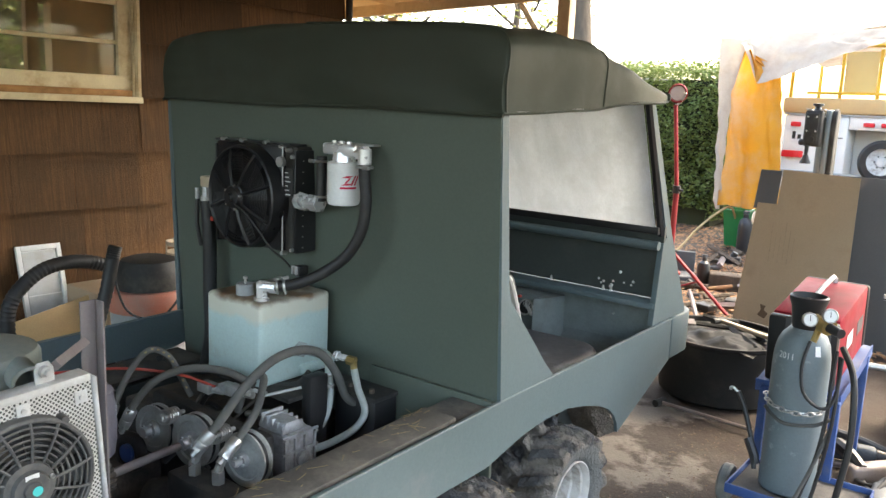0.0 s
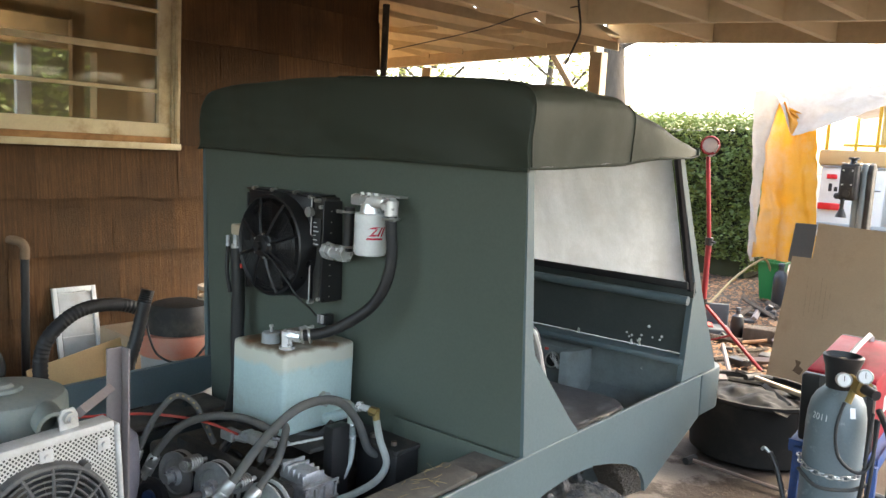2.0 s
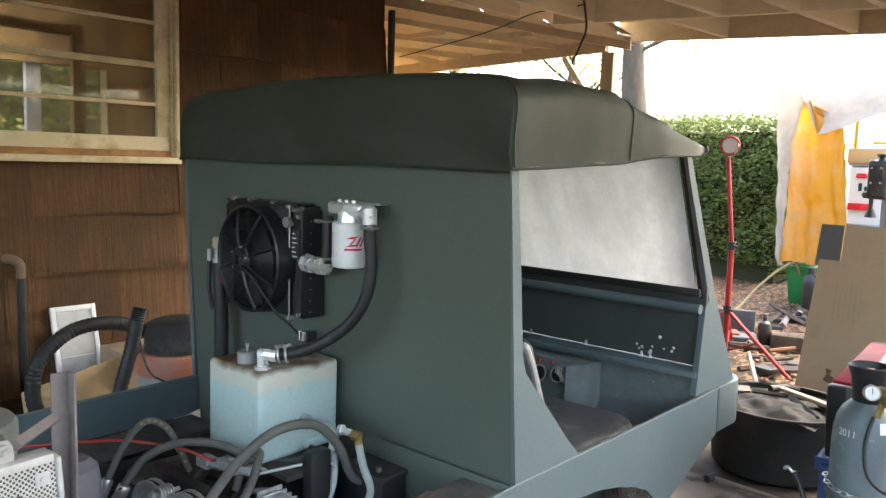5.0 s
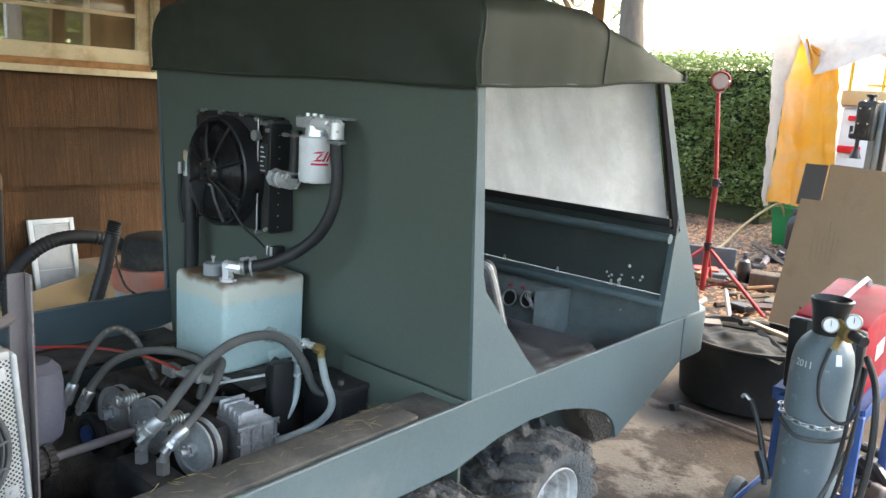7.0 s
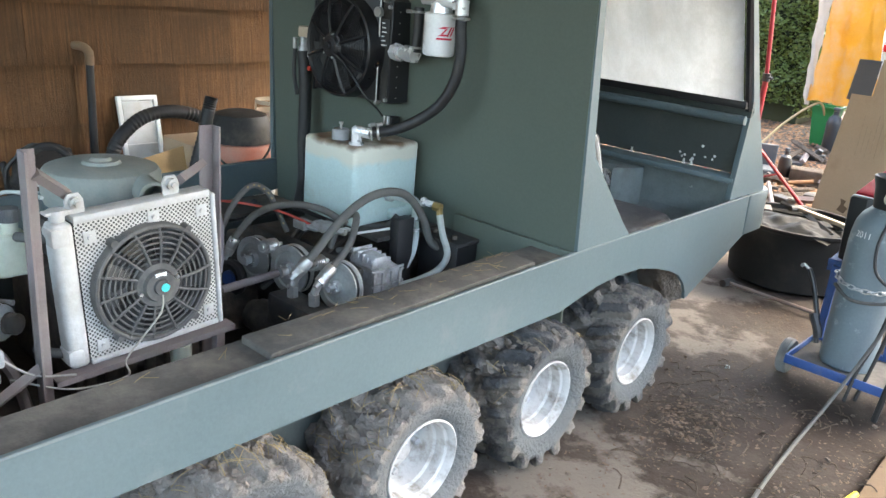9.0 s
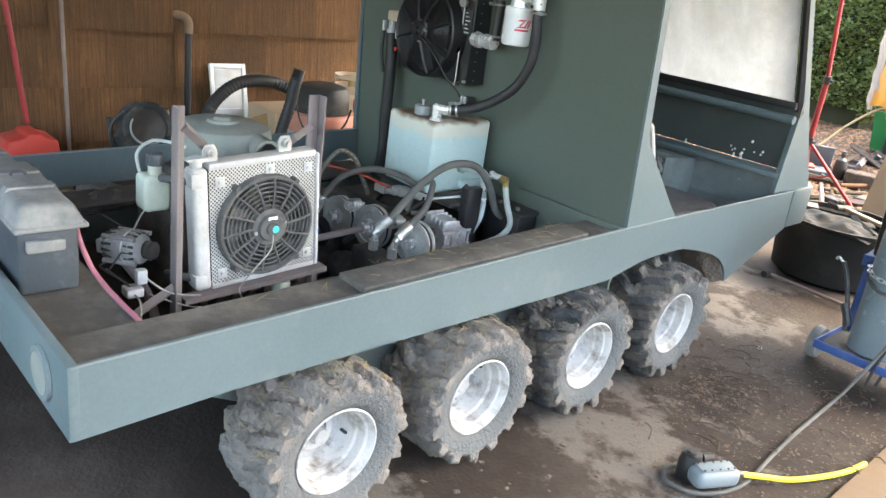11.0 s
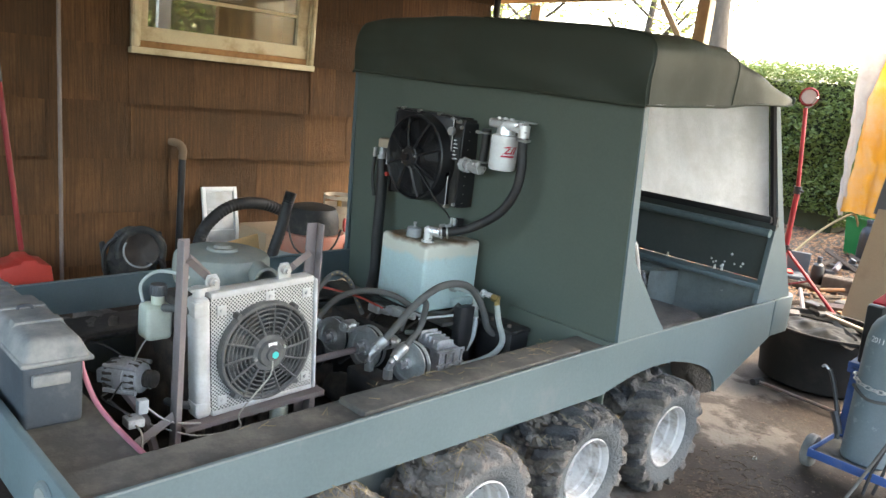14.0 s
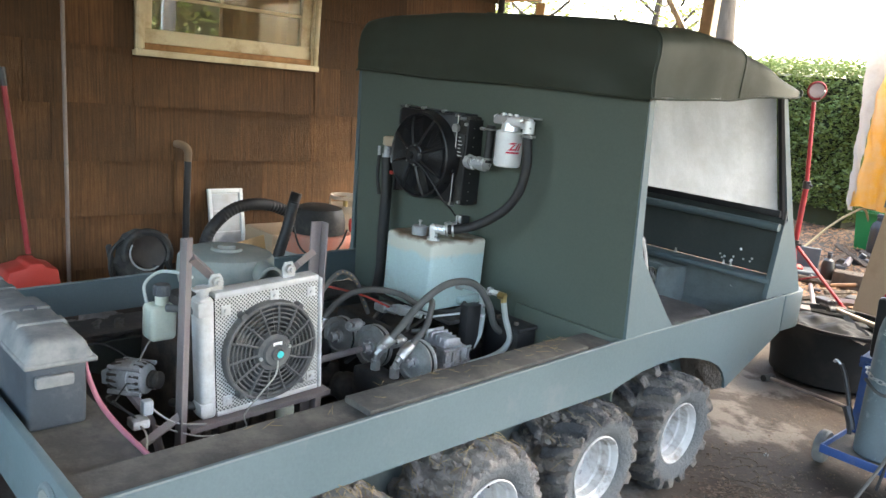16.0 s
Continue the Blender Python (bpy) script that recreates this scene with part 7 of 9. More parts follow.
    c = Matrix.Translation((-3.85, 2.72, 0))
    bm = B()
    lathe(bm, [(0.0, 0.02), (0.12, 0.03), (0.15, 0.09), (0.155, 0.38), (0.14, 0.46), (0.09, 0.51), (0.0, 0.525)], 36, c)
    part("bottle", bm, M_beige, g)
    bm = B()
    lathe(bm, [(0.105, 0.5), (0.108, 0.5), (0.108, 0.55), (0.105, 0.55)], 32, c, closed=True)
    for a in (0.3, 2.2, 4.2):
        box(bm, (0.1, -0.03, 0.5505), (0.106, 0.03, 0.59), 0.002, c @ Matrix.Rotation(a, 4, "Z"))
    lathe(bm, [(0.1, 0.59), (0.108, 0.59), (0.108, 0.612), (0.1, 0.612)], 32, c, closed=True)
    part("collar", bm, M_beige, g)
    bm = B()
    cyl(bm, (-3.85, 2.72, 0.525), (-3.85, 2.72, 0.6), 0.016, n=10)
    part("valve", bm, M_brass, g)
    # tan board in front of the vacuum
    bm = B()
    m = Matrix.Translation((-3.86, 2.1, -0.14)) @ Matrix.Rotation(radians(-18), 4, "Y")
    prism(bm, [(-0.42, 0.0), (0.3, 0.0), (0.28, 0.46), (0.1, 0.5), (-0.42, 0.4)], 0, 0, 0.012, 0.002)
    bmesh.ops.transform(bm, matrix=m, verts=bm.verts[:])
    solid("tan_board", bm, M_tan, "tan plywood offcut leaning by the vehicle", "board")
    bm = B()
    box(bm, (-4.25, 2.2, 0), (-3.9, 2.5, 0.36), 0.01)
    solid("cardboard_box", bm, M_card, "closed brown cardboard box on the ground", "box")
    bm = B()
    def foil(u, v):
        x, y = -3.93 + 0.16 * (u - 0.5), 0.66 + 0.3 * (v - 0.5)
        return Vector((x, y, 0.1 + 0.07 * math.sin(math.pi * u) * math.sin(math.pi * v) + 0.03 * noise.noise(Vector((x * 16, y * 16, 1))) + 0.02 * noise.noise(Vector((x * 40, y * 40, 5)))))
    grid(bm, 18, 26, foil)
    thicken(bm, 0.002)
    solid("crumpled_foil", bm, M_bright, "crumpled silvery foil on the scrap by the wall", "foil")
    bm = B()
    box(bm, (-4.13, 0.31, 0.0), (-3.81, 0.96, 0.1), 0.02)
    wobble(bm, 0.01, 8)
    solid("scrap_sack", bm, M_carddark, "flat brown sack of scrap by the wall", "sack")
    rnd = random.Random(4)
    for k in range(16):
        y = -0.4 + 0.16 * k + rnd.uniform(-0.05, 0.05)
        bm = B()
        p0 = Vector((WX + rnd.uniform(0.12, 0.5), y, 0.03))
        tube(bm, [p0, p0 + Vector((rnd.uniform(-0.05, 0.05), 0.12, 0.02)), p0 + Vector((rnd.uniform(-0.1, 0.1), rnd.uniform(0.2, 0.4), 0.0))], rnd.uniform(0.01, 0.025), n=7)
        solid("wood_offcut", bm, M_wood, "short piece of scrap wood lying by the wall", "scrap wood", "scrap by the wall")


build_wall_things()


# ---- welding cart ----
def build_cart():
    c = thing("welding_cart", (-0.45, 3.15, 0), "bright blue steel welding cart on small rubber wheels", "cart")
    bm = B()
    box(bm, (-0.64, 2.82, 0.105), (-0.2, 2.826, 0.14), 0.001)
    box(bm, (-0.64, 3.14, 0.105), (-0.2, 3.146, 0.14), 0.001)
    box(bm, (-0.64, 2.8265, 0.105), (-0.634, 3.1395, 0.14), 0.001)
    box(bm, (-0.2055, 2.8265, 0.105), (-0.2, 3.1395, 0.14), 0.001)
    part("base_frame", bm, M_blue, c)
    bm = B()
    box(bm, (-0.633, 2.8265, 0.112), (-0.2065, 3.1395, 0.118))
    part("base_plate", bm, M_deck, c)
    for x in (-0.63, -0.375):
        bm = B()
        box(bm, (x, 3.1, 0.1405), (x + 0.03, 3.13, 0.4445), 0.002)
        part("upright", bm, M_blue, c)
    for x in (-0.63, -0.375):
        bm = B()
        box(bm, (x, 3.6, 0.0), (x + 0.03, 3.63, 0.512), 0.002)
        part("upright", bm, M_blue, c)
    bm = B()
    m = Matrix.Translation((-0.505, 3.38, 0.48)) @ Matrix.Rotation(radians(8), 4, "X")
    box(bm, (-0.15, -0.25, 0), (0.15, 0.32, 0.012), 0.002, m)
    box(bm, (-0.15, -0.256, -0.03), (0.15, -0.2505, 0.02), 0.002, m)
    box(bm, (0.1505, -0.25, -0.03), (0.156, 0.32, 0.02), 0.002, m)
    part("tray", bm, M_blue, c)
    bm = B()
    tube(bm, [(-0.35, 3.66, 0.46), (-0.22, 3.7, 0.46), (-0.19, 3.7, 0.5), (-0.19, 3.68, 0.72), (-0.22, 3.67, 0.76), (-0.33, 3.66, 0.76)], 0.013, n=10)
    part("push_handle", bm, M_zinc, c)
    for x, y in ((-0.68, 2.98), (-0.16, 2.98)):
        bm = B()
        lathe(bm, [(0.03, -0.018), (0.066, -0.02), (0.072, -0.012), (0.072, 0.012), (0.066, 0.02), (0.03, 0.018)], 28, turned((x, y, 0.072), (1, 0, 0)), closed=True)
        wh = part("wheel", bm, M_boxdust, c, "dusty solid rubber wheel")
        bm = B()
        lathe(bm, [(0.0, -0.02), (0.03, -0.016), (0.03, 0.016), (0.0, 0.02)], 20, turned((x, y, 0.072), (1, 0, 0)))
        part("rim", bm, M_zinc, wh)
    bm = B()
    cyl(bm, (-0.66, 2.98, 0.072), (-0.18, 2.98, 0.072), 0.008, n=10)
    part("axle", bm, M_zinc, c)
    # gas cylinder
    g = thing("gas_cylinder", (-0.468, 2.99, 0.118), "grey-blue welding gas cylinder chained to the cart", "gas cylinder")
    at = Matrix.Translation((-0.468, 2.985, 0.0))
    bm = B()
    lathe(bm, [(0.0, 0.12), (0.09, 0.12), (0.096, 0.128), (0.097, 0.6), (0.095, 0.64), (0.088, 0.68), (0.074, 0.71), (0.052, 0.733), (0.035, 0.742), (0.0, 0.744)], 44, at)
    part("shell", bm, M_cylgrey, g)
    bm = B()
    lathe(bm, [(0.046, 0.735), (0.05, 0.76), (0.055, 0.81), (0.064, 0.838), (0.066, 0.85), (0.058, 0.854), (0.056, 0.838), (0.047, 0.81), (0.04, 0.76)], 36, at, closed=True)
    part("valve_guard", bm, M_black, g, "black valve guard")
    # regulator and gauges
    bm = B()
    cyl(bm, (-0.468, 2.985, 0.744), (-0.468, 2.985, 0.84), 0.016, n=12)
    cyl(bm, (-0.45, 2.97, 0.79), (-0.39, 2.9, 0.775), 0.016, n=10)
    cyl(bm, (-0.4, 2.92, 0.775), (-0.375, 2.9, 0.77), 0.03, n=20)
    cyl(bm, (-0.41, 2.92, 0.76), (-0.42, 2.9, 0.71), 0.011, n=8)
    reg = part("regulator", bm, M_brass, g, "brass regulator")
    bm = B()
    cyl(bm, (-0.375, 2.9, 0.77), (-0.33, 2.86, 0.765), 0.017, n=14)
    part("knob", bm, M_black, reg)
    for p in ((-0.44, 2.885, 0.79), (-0.382, 2.905, 0.81)):
        d = Vector((0.45, -0.88, 0.15)).normalized()
        bm = B()
        lathe(bm, [(0.0, 0.0), (0.023, 0.0), (0.025, 0.004), (0.025, 0.02), (0.023, 0.022), (0.021, 0.017), (0.0, 0.017)], 28, turned(p, d))
        ga = part("gauge", bm, M_zinc, g)
        bm = B()
        cyl(bm, Vector(p) + d * 0.0172, Vector(p) + d * 0.018, 0.0208, n=24)
        part("dial", bm, M_white, ga)
        bm = B()
        box(bm, (-0.001, -0.004, 0), (0.001, 0.015, 0.001), 0, turned(Vector(p) + d * 0.0182, d))
        part("needle", bm, M_print, ga)
    # painted year on the shoulder, bent round the shell
    cu = bpy.data.curves.new("year", "FONT")
    cu.body, cu.size = "2011", 0.032
    tmp = bpy.data.objects.new("year", cu)
    flat = bpy.data.meshes.new_from_object(tmp)
    bm = B()
    bm.from_mesh(flat)
    bmesh.ops.subdivide_edges(bm, edges=[e for e in bm.edges if e.calc_length() > 0.012], cuts=2)
    for v in bm.verts:
        a, z = radians(-128) + v.co.x / 0.1, 0.632 + v.co.y
        r = 0.0976 if z < 0.61 else 0.0976 - (z - 0.61) * 0.055
        v.co = Vector((-0.468 + r * math.cos(a), 2.985 + r * math.sin(a), z))
    bpy.data.objects.remove(tmp)
    part("painted_year", bm, M_whiteprint, g)
    # chain round the cylinder
    ch = thing("chain", (-0.468, 2.985, 0.5), "bright steel link chain round the gas cylinder", "chain")
    bm = B()
    prof = []
    n = 10
    for i in range(n):
        a = 2 * math.pi * i / n
        prof.append(Vector((0.0165 * math.cos(a), 0.0085 * math.sin(a), 0)))
    link = tube(bm, prof + [prof[0]], 0.0028, n=6, smooth=False)
    link_me = finish(bm)
    for k in range(16):
        a = radians(-170) + radians(200) * k / 15
        p = Vector((-0.468 + 0.105 * math.cos(a), 2.985 + 0.105 * math.sin(a), 0.468 - 0.022 * math.sin(math.pi * k / 15)))
        m = Matrix.Translation(p) @ Matrix.Rotation(a + math.pi / 2, 4, "Z") @ Matrix.Rotation(math.pi / 2 * (k % 2) + 0.15, 4, "X")
        part("link", link_me, M_zinc, ch, m=m)
    # cables
    g_sticker = B()
    for a0, a1, z0, z1 in ((-52, -40, 0.655, 0.69),):
        lo = [g_sticker.verts.new((-0.468 + (0.0985 - (z0 - 0.61) * 0.06) * math.cos(radians(a)), 2.985 + (0.0985 - (z0 - 0.61) * 0.06) * math.sin(radians(a)), z0)) for a in (a0, (a0 + a1) / 2, a1)]
        hi = [g_sticker.verts.new((-0.468 + (0.0945 - (z1 - 0.655) * 0.2) * math.cos(radians(a)), 2.985 + (0.0945 - (z1 - 0.655) * 0.2) * math.sin(radians(a)), z1)) for a in (a0, (a0 + a1) / 2, a1)]
        for k in range(2):
            g_sticker.faces.new((lo[k], lo[k + 1], hi[k + 1], hi[k]))
    part("sticker", g_sticker, M_whiteprint, g, "torn white sticker")
    for pts, r, mat in (([(-0.35, 2.95, 0.68), (-0.345, 2.9, 0.58), (-0.345, 2.88, 0.45), (-0.36, 2.86, 0.3), (-0.39, 2.83, 0.16), (-0.4, 2.8, 0.05)], 0.0065, M_rubber),
                        ([(-0.34, 2.96, 0.66), (-0.325, 2.9, 0.52), (-0.33, 2.87, 0.36), (-0.35, 2.85, 0.2), (-0.37, 2.815, 0.06)], 0.0065, M_rubber),
                        ([(-0.43, 2.9, 0.71), (-0.44, 2.87, 0.62), (-0.42, 2.86, 0.53), (-0.36, 2.87, 0.49), (-0.33, 2.9, 0.53), (-0.33, 2.95, 0.66)], 0.006, M_rubber),
                        ([(-0.33, 2.93, 0.7), (-0.27, 2.84, 0.62), (-0.25, 2.8, 0.42), (-0.27, 2.78, 0.2), (-0.29, 2.8, 0.02)], 0.011, M_rubber),
                        ([(-0.56, 2.93, 0.43), (-0.48, 2.87, 0.405), (-0.38, 2.88, 0.42), (-0.33, 2.91, 0.44), (-0.35, 2.855, 0.33), (-0.4, 2.8, 0.16), (-0.43, 2.71, 0.05), (-0.438, 2.6, 0.012), (-0.42, 2.3, 0.011), (-0.398, 2.046, 0.011), (-0.372, 1.82, 0.011), (-0.385, 1.7, 0.011), (-0.435, 1.61, 0.011), (-0.51, 1.585, 0.011), (-0.555, 1.63, 0.011), (-0.55, 1.7, 0.012)], 0.0066, M_hosegrey)):
        bm = B()
        tube(bm, pts, r, n=9)
        solid("cable", bm, mat, "dusty rubber-covered cable hanging from the welder", "cable", "welding cables")
    # torch and clamp hooked to the cylinder
    t = thing("welding_torch", (-0.62, 2.95, 0.2), "black and bare-steel electrode holder hanging beside the cylinder", "welding torch")
    bm = B()
    tube(bm, [(-0.66, 2.93, 0.46), (-0.63, 2.93, 0.4), (-0.58, 2.9, 0.28), (-0.56, 2.88, 0.2)], 0.009, n=10)
    part("grip", bm, M_black, t)
    bm = B()
    tube(bm, [(-0.66, 2.93, 0.455), (-0.68, 2.93, 0.47), (-0.69, 2.93, 0.46)], 0.006, n=8)
    part("jaw", bm, M_zinc, t)
    bm = B()
    tube(bm, [(-0.6, 2.905, 0.3), (-0.57, 2.89, 0.25), (-0.56, 2.885, 0.22)], 0.016, n=8)
    part("sleeve", bm, M_black, t)
    # welder on the tray
    w = thing("welding_machine", (-0.44, 3.36, 0.58), "red and black box-shaped welding machine on the blue cart", "welder")
    m = Matrix.Translation((-0.505, 3.38, 0.4935)) @ Matrix.Rotation(radians(8), 4, "X")
    bm = B()
    box(bm, (-0.12, -0.2, 0.002), (0.12, 0.27, 0.28), 0.01, m)
    part("case", bm, M_weldred, w)
    bm = B()
    box(bm, (-0.125, -0.245, 0.004), (0.125, -0.2005, 0.275), 0.014, m)
    fr = part("front_panel", bm, M_black, w)
    bm = B()
    box(bm, (-0.125, 0.2705, 0.004), (0.125, 0.3, 0.275), 0.012, m)
    part("back_panel", bm, M_black, w)
    bm = B()
    box(bm, (-0.06, -0.247, 0.15), (0.1, -0.2455, 0.28), 0, m)
    part("plate", bm, M_greyboard, fr)
    for k in range(5):
        bm = B()
        box(bm, (-0.04, -0.249, 0.17 + 0.02 * k), (0.05 + 0.01 * (k % 3), -0.2475, 0.176 + 0.02 * k), 0, m)
        part("print_bar", bm, M_whiteprint, fr)
    for k, (x, z) in enumerate(((-0.06, 0.07), (0.02, 0.07), (0.09, 0.07))):
        bm = B()
        p, q = m @ Vector((x, -0.245, z)), m @ Vector((x, -0.27, z))
        cyl(bm, p, q, 0.02, n=16)
        part("socket", bm, M_brass if k == 1 else M_black, fr)
    bm = B()
    tube(bm, [m @ Vector(p) for p in ((0.0, -0.17, 0.28), (0.0, -0.13, 0.318), (0.0, 0.2, 0.318), (0.0, 0.24, 0.28))], 0.011, n=4, res=2)
    part("handle", bm, M_alu, w)
    for y in (-0.16, 0.02):
        bm = B()
        box(bm, (0.1205, y + 0.1, 0.11), (0.122, y + 0.2, 0.17), 0, m)
        part("logo_patch", bm, M_whiteprint if y < 0 else M_greyboard, w)
    # clutter under and behind the cart
    for k, (p, q, r, mat) in enumerate((((-0.5, 3.95, 0.03), (-0.2, 3.8, 0.035), 0.022, M_darkgrey), ((-0.42, 3.62, 0.1), (-0.3, 3.5, 0.06), 0.03, M_black), ((-0.5, 3.4, 0.02), (-0.2, 3.3, 0.02), 0.012, M_wood), ((-0.56, 3.5, 0.02), (-0.26, 3.62, 0.025), 0.014, M_rust))):
        bm = B()
        tube(bm, [p, Vector(p).lerp(Vector(q), 0.5) + Vector((0, 0, 0.01)), q], r, n=9)
        solid("hand_tool", bm, mat, "worn hand tool lying on the ground by the cart", "tool", "tools by the cart")
    bag = B()
    box(bag, (-0.3, 4.0, 0), (0.3, 4.5, 0.3), 0.06, None, 4)
    wobble(bag, 0.03, 5)
    solid("tool_bag", bag, M_black, "soft black tool bag on the ground behind the cart", "bag")
    for k, (x, y) in enumerate(((-0.38, 3.72), (-0.27, 3.56), (-0.2, 3.3))):
        bm = B()
        m = Matrix.Translation((x, y, 0.045)) @ Matrix.Rotation(0.7 * k + 0.2, 4, "Z")
        box(bm, (-0.12, -0.035, -0.04), (0.1, 0.035, 0.035), 0.018, m, 3)
        t = thing("power_tool", (x, y, 0), "dusty grey hand power tool lying under the cart", "power tool", "tools under the cart")
        part("body", bm, M_polesteel if k == 1 else M_darkgrey, t)
        bm = B()
        p, q = m @ Vector((0.1, 0, 0)), m @ Vector((0.19, 0.0, 0.0))
        cyl(bm, p, q, 0.03, 0.02, 12)
        part("nose", bm, M_black, t)
    for k in range(3):
        bm = B()
        tube(bm, [(-0.34 + 0.05 * k, 3.5, 0.02), (-0.22, 3.38 - 0.05 * k, 0.06), (-0.08 - 0.04 * k, 3.5 + 0.05 * k, 0.12), (-0.16, 3.72, 0.07), (-0.3, 3.6 + 0.06 * k, 0.02)], 0.009, n=8)
        solid("cable", bm, M_rubber, "coiled black cable lying on the ground", "cable", "coiled cables")


build_cart()


# ---- further back ----
def build_far_things():
    # low round tub with scrap on it
    t = thing("rubber_tub", (-1.12, 4.15, 0), "large black rubber tub holding scrap metal", "tub")
    bm = B()
    lathe(bm, [(0.0, 0.005), (0.25, 0.005), (0.27, 0.02), (0.295, 0.3), (0.305, 0.31), (0.305, 0.325), (0.285, 0.325), (0.28, 0.3), (0.0, 0.295)], 44, Matrix.Translation((-1.13, 4.17, 0)) @ Matrix.Scale(1.12, 4) @ Matrix.Diagonal((1, 1, 0.93, 1)))
    part("tub", bm, M_tubrubber, t)
    bm = B()
    tube(bm, [(-0.83, 3.98, 0.3), (-0.78, 3.94, 0.2), (-0.77, 3.93, 0.08), (-0.8, 3.95, 0.0)], 0.014, n=8)
    part("hose", bm, M_rubber, t)
    rnd = random.Random(8)
    for k in range(7):
        a = rnd.uniform(0, 6.28)
        p = Vector((-1.12 + 0.22 * math.cos(a), 4.1 + 0.2 * math.sin(a), 0.3 + rnd.uniform(0, 0.05)))
        q = p + Vector((rnd.uniform(-0.3, 0.3), rnd.uniform(-0.15, 0.2), rnd.uniform(0, 0.05)))
        bm = B()
        tube(bm, [p, q], rnd.uniform(0.008, 0.022), n=4, smooth=False)
        solid("metal_offcut", bm, (M_blackdust, M_rust, M_blackdust, M_rust)[k % 4], "offcut of steel bar lying on the tub", "scrap metal", "scrap in the tub")
    sh = thing("plastic_cover", (-1.1, 4.05, 0.32), "crumpled black plastic cover lying on the tub", "cover")
    bm = B()
    def cover(u, v):
        x, y = -1.38 + 0.5 * u, 3.88 + 0.36 * v
        return Vector((x, y, 0.322 + 0.035 * math.sin(math.pi * u) * math.sin(math.pi * v) + 0.022 * noise.noise(Vector((x * 11, y * 11, 0))) + 0.01 * noise.noise(Vector((x * 30, y * 30, 3)))))
    grid(bm, 34, 24, cover)
    thicken(bm, 0.004)
    part("sheet", bm, M_cover, sh)
    hm = thing("hammer", (-1.0, 4.22, 0.345), "claw hammer with a worn wooden handle lying on the tub", "hammer")
    place = Matrix.Translation((-1.0, 4.22, 0.36)) @ Matrix.Rotation(1.1, 4, "Z")
    bm = B()
    box(bm, (-0.016, -0.2, -0.011), (0.016, 0.2, 0.011), 0.007, place, 3)
    part("handle", bm, M_beige, hm, "worn pale wooden handle")
    bm = B()
    cyl(bm, place @ Vector((-0.06, 0.21, 0)), place @ Vector((0.04, 0.21, 0)), 0.018, n=10)
    tube(bm, [place @ Vector(q) for q in ((0.04, 0.21, 0), (0.08, 0.205, -0.004), (0.11, 0.19, -0.012))], 0.011, n=6)
    part("head", bm, M_blackdust, hm)
    # sledge hammer on the ground
    s = thing("hammer", (-1.0, 3.6, 0), "hammer with a dusty wooden handle on the ground", "hammer")
    bm = B()
    tube(bm, [(-1.27, 3.75, 0.022), (-0.8, 3.72, 0.018)], 0.0105, n=8, smooth=False)
    part("handle", bm, M_polesteel, s)
    bm = B()
    cyl(bm, (-1.28, 3.71, 0.022), (-1.265, 3.79, 0.022), 0.019, n=8)
    part("head", bm, M_blackdust, s)
    # work light on a red tripod
    l = thing("work_light", (-2.17, 6.0, 0), "red floodlight on a red telescopic tripod", "work light")
    for k in range(3):
        a = 2 * math.pi * k / 3 - 0.25
        bm = B()
        tube(bm, [(-2.17, 6.0, 0.42), (-2.17 + 0.55 * math.cos(a), 6.0 + 0.55 * math.sin(a), 0.015)], 0.014, n=8, smooth=False)
        tube(bm, [(-2.17, 6.0, 0.1), (-2.17 + 0.28 * math.cos(a), 6.0 + 0.28 * math.sin(a), 0.22)], 0.008, n=6, smooth=False)
        part("leg", bm, M_red, l)
    bm = B()
    cyl(bm, (-2.17, 6.0, 0.08), (-2.17, 6.0, 0.9), 0.022, n=14)
    cyl(bm, (-2.17, 6.0, 0.9), (-2.24, 6.0, 1.55), 0.016, n=12)
    part("mast", bm, M_red, l)
    for z, x in ((0.42, -2.17), (0.9, -2.17)):
        bm = B()
        cyl(bm, (x, 6.0, z - 0.03), (x, 6.0, z + 0.03), 0.03, n=14)
        cyl(bm, (x, 6.0, z), (x + 0.06, 5.97, z), 0.01, n=8)
        part("clamp", bm, M_black, l)
    d = Vector((0.55, -0.8, -0.1)).normalized()
    bm = B()
    lathe(bm, [(0.0, -0.06), (0.035, -0.055), (0.052, -0.02), (0.068, 0.02), (0.074, 0.04), (0.066, 0.046), (0.06, 0.03), (0.0, 0.025)], 28, turned((-2.24, 6.0, 1.64), d))
    head = part("lamp_head", bm, M_red, l)
    bm = B()
    cyl(bm, Vector((-2.24, 6.0, 1.64)) + d * 0.03, Vector((-2.24, 6.0, 1.64)) + d * 0.036, 0.056, n=28)
    part("lens", bm, M_lightlens, head, "clear lamp lens")
    bm = B()
    tube(bm, [(-2.24, 6.0, 1.55), (-2.2, 6.0, 1.57), (-2.16, 5.98, 1.64)], 0.008, n=6)
    part("yoke", bm, M_zinc, l)
    # cardboard sheet and grey board leaning together
    k = thing("cardboard_sheet", (-1.15, 5.6, 0), "large sheet of brown cardboard leaning upright", "cardboard")
    lean = Matrix.Translation((-0.04, 5.62, 0)) @ Matrix.Rotation(radians(-5), 4, "X")
    bm = B()
    prism(bm, [(-1.49, 0.02), (-0.78, 0.02), (-0.8, 1.12), (-1.28, 1.14), (-1.29, 0.9), (-1.42, 0.9)], 1, 0, 0.006)
    bmesh.ops.transform(bm, matrix=lean, verts=bm.verts[:])
    part("sheet", bm, M_card, k)
    for i in range(6):
        bm = B()
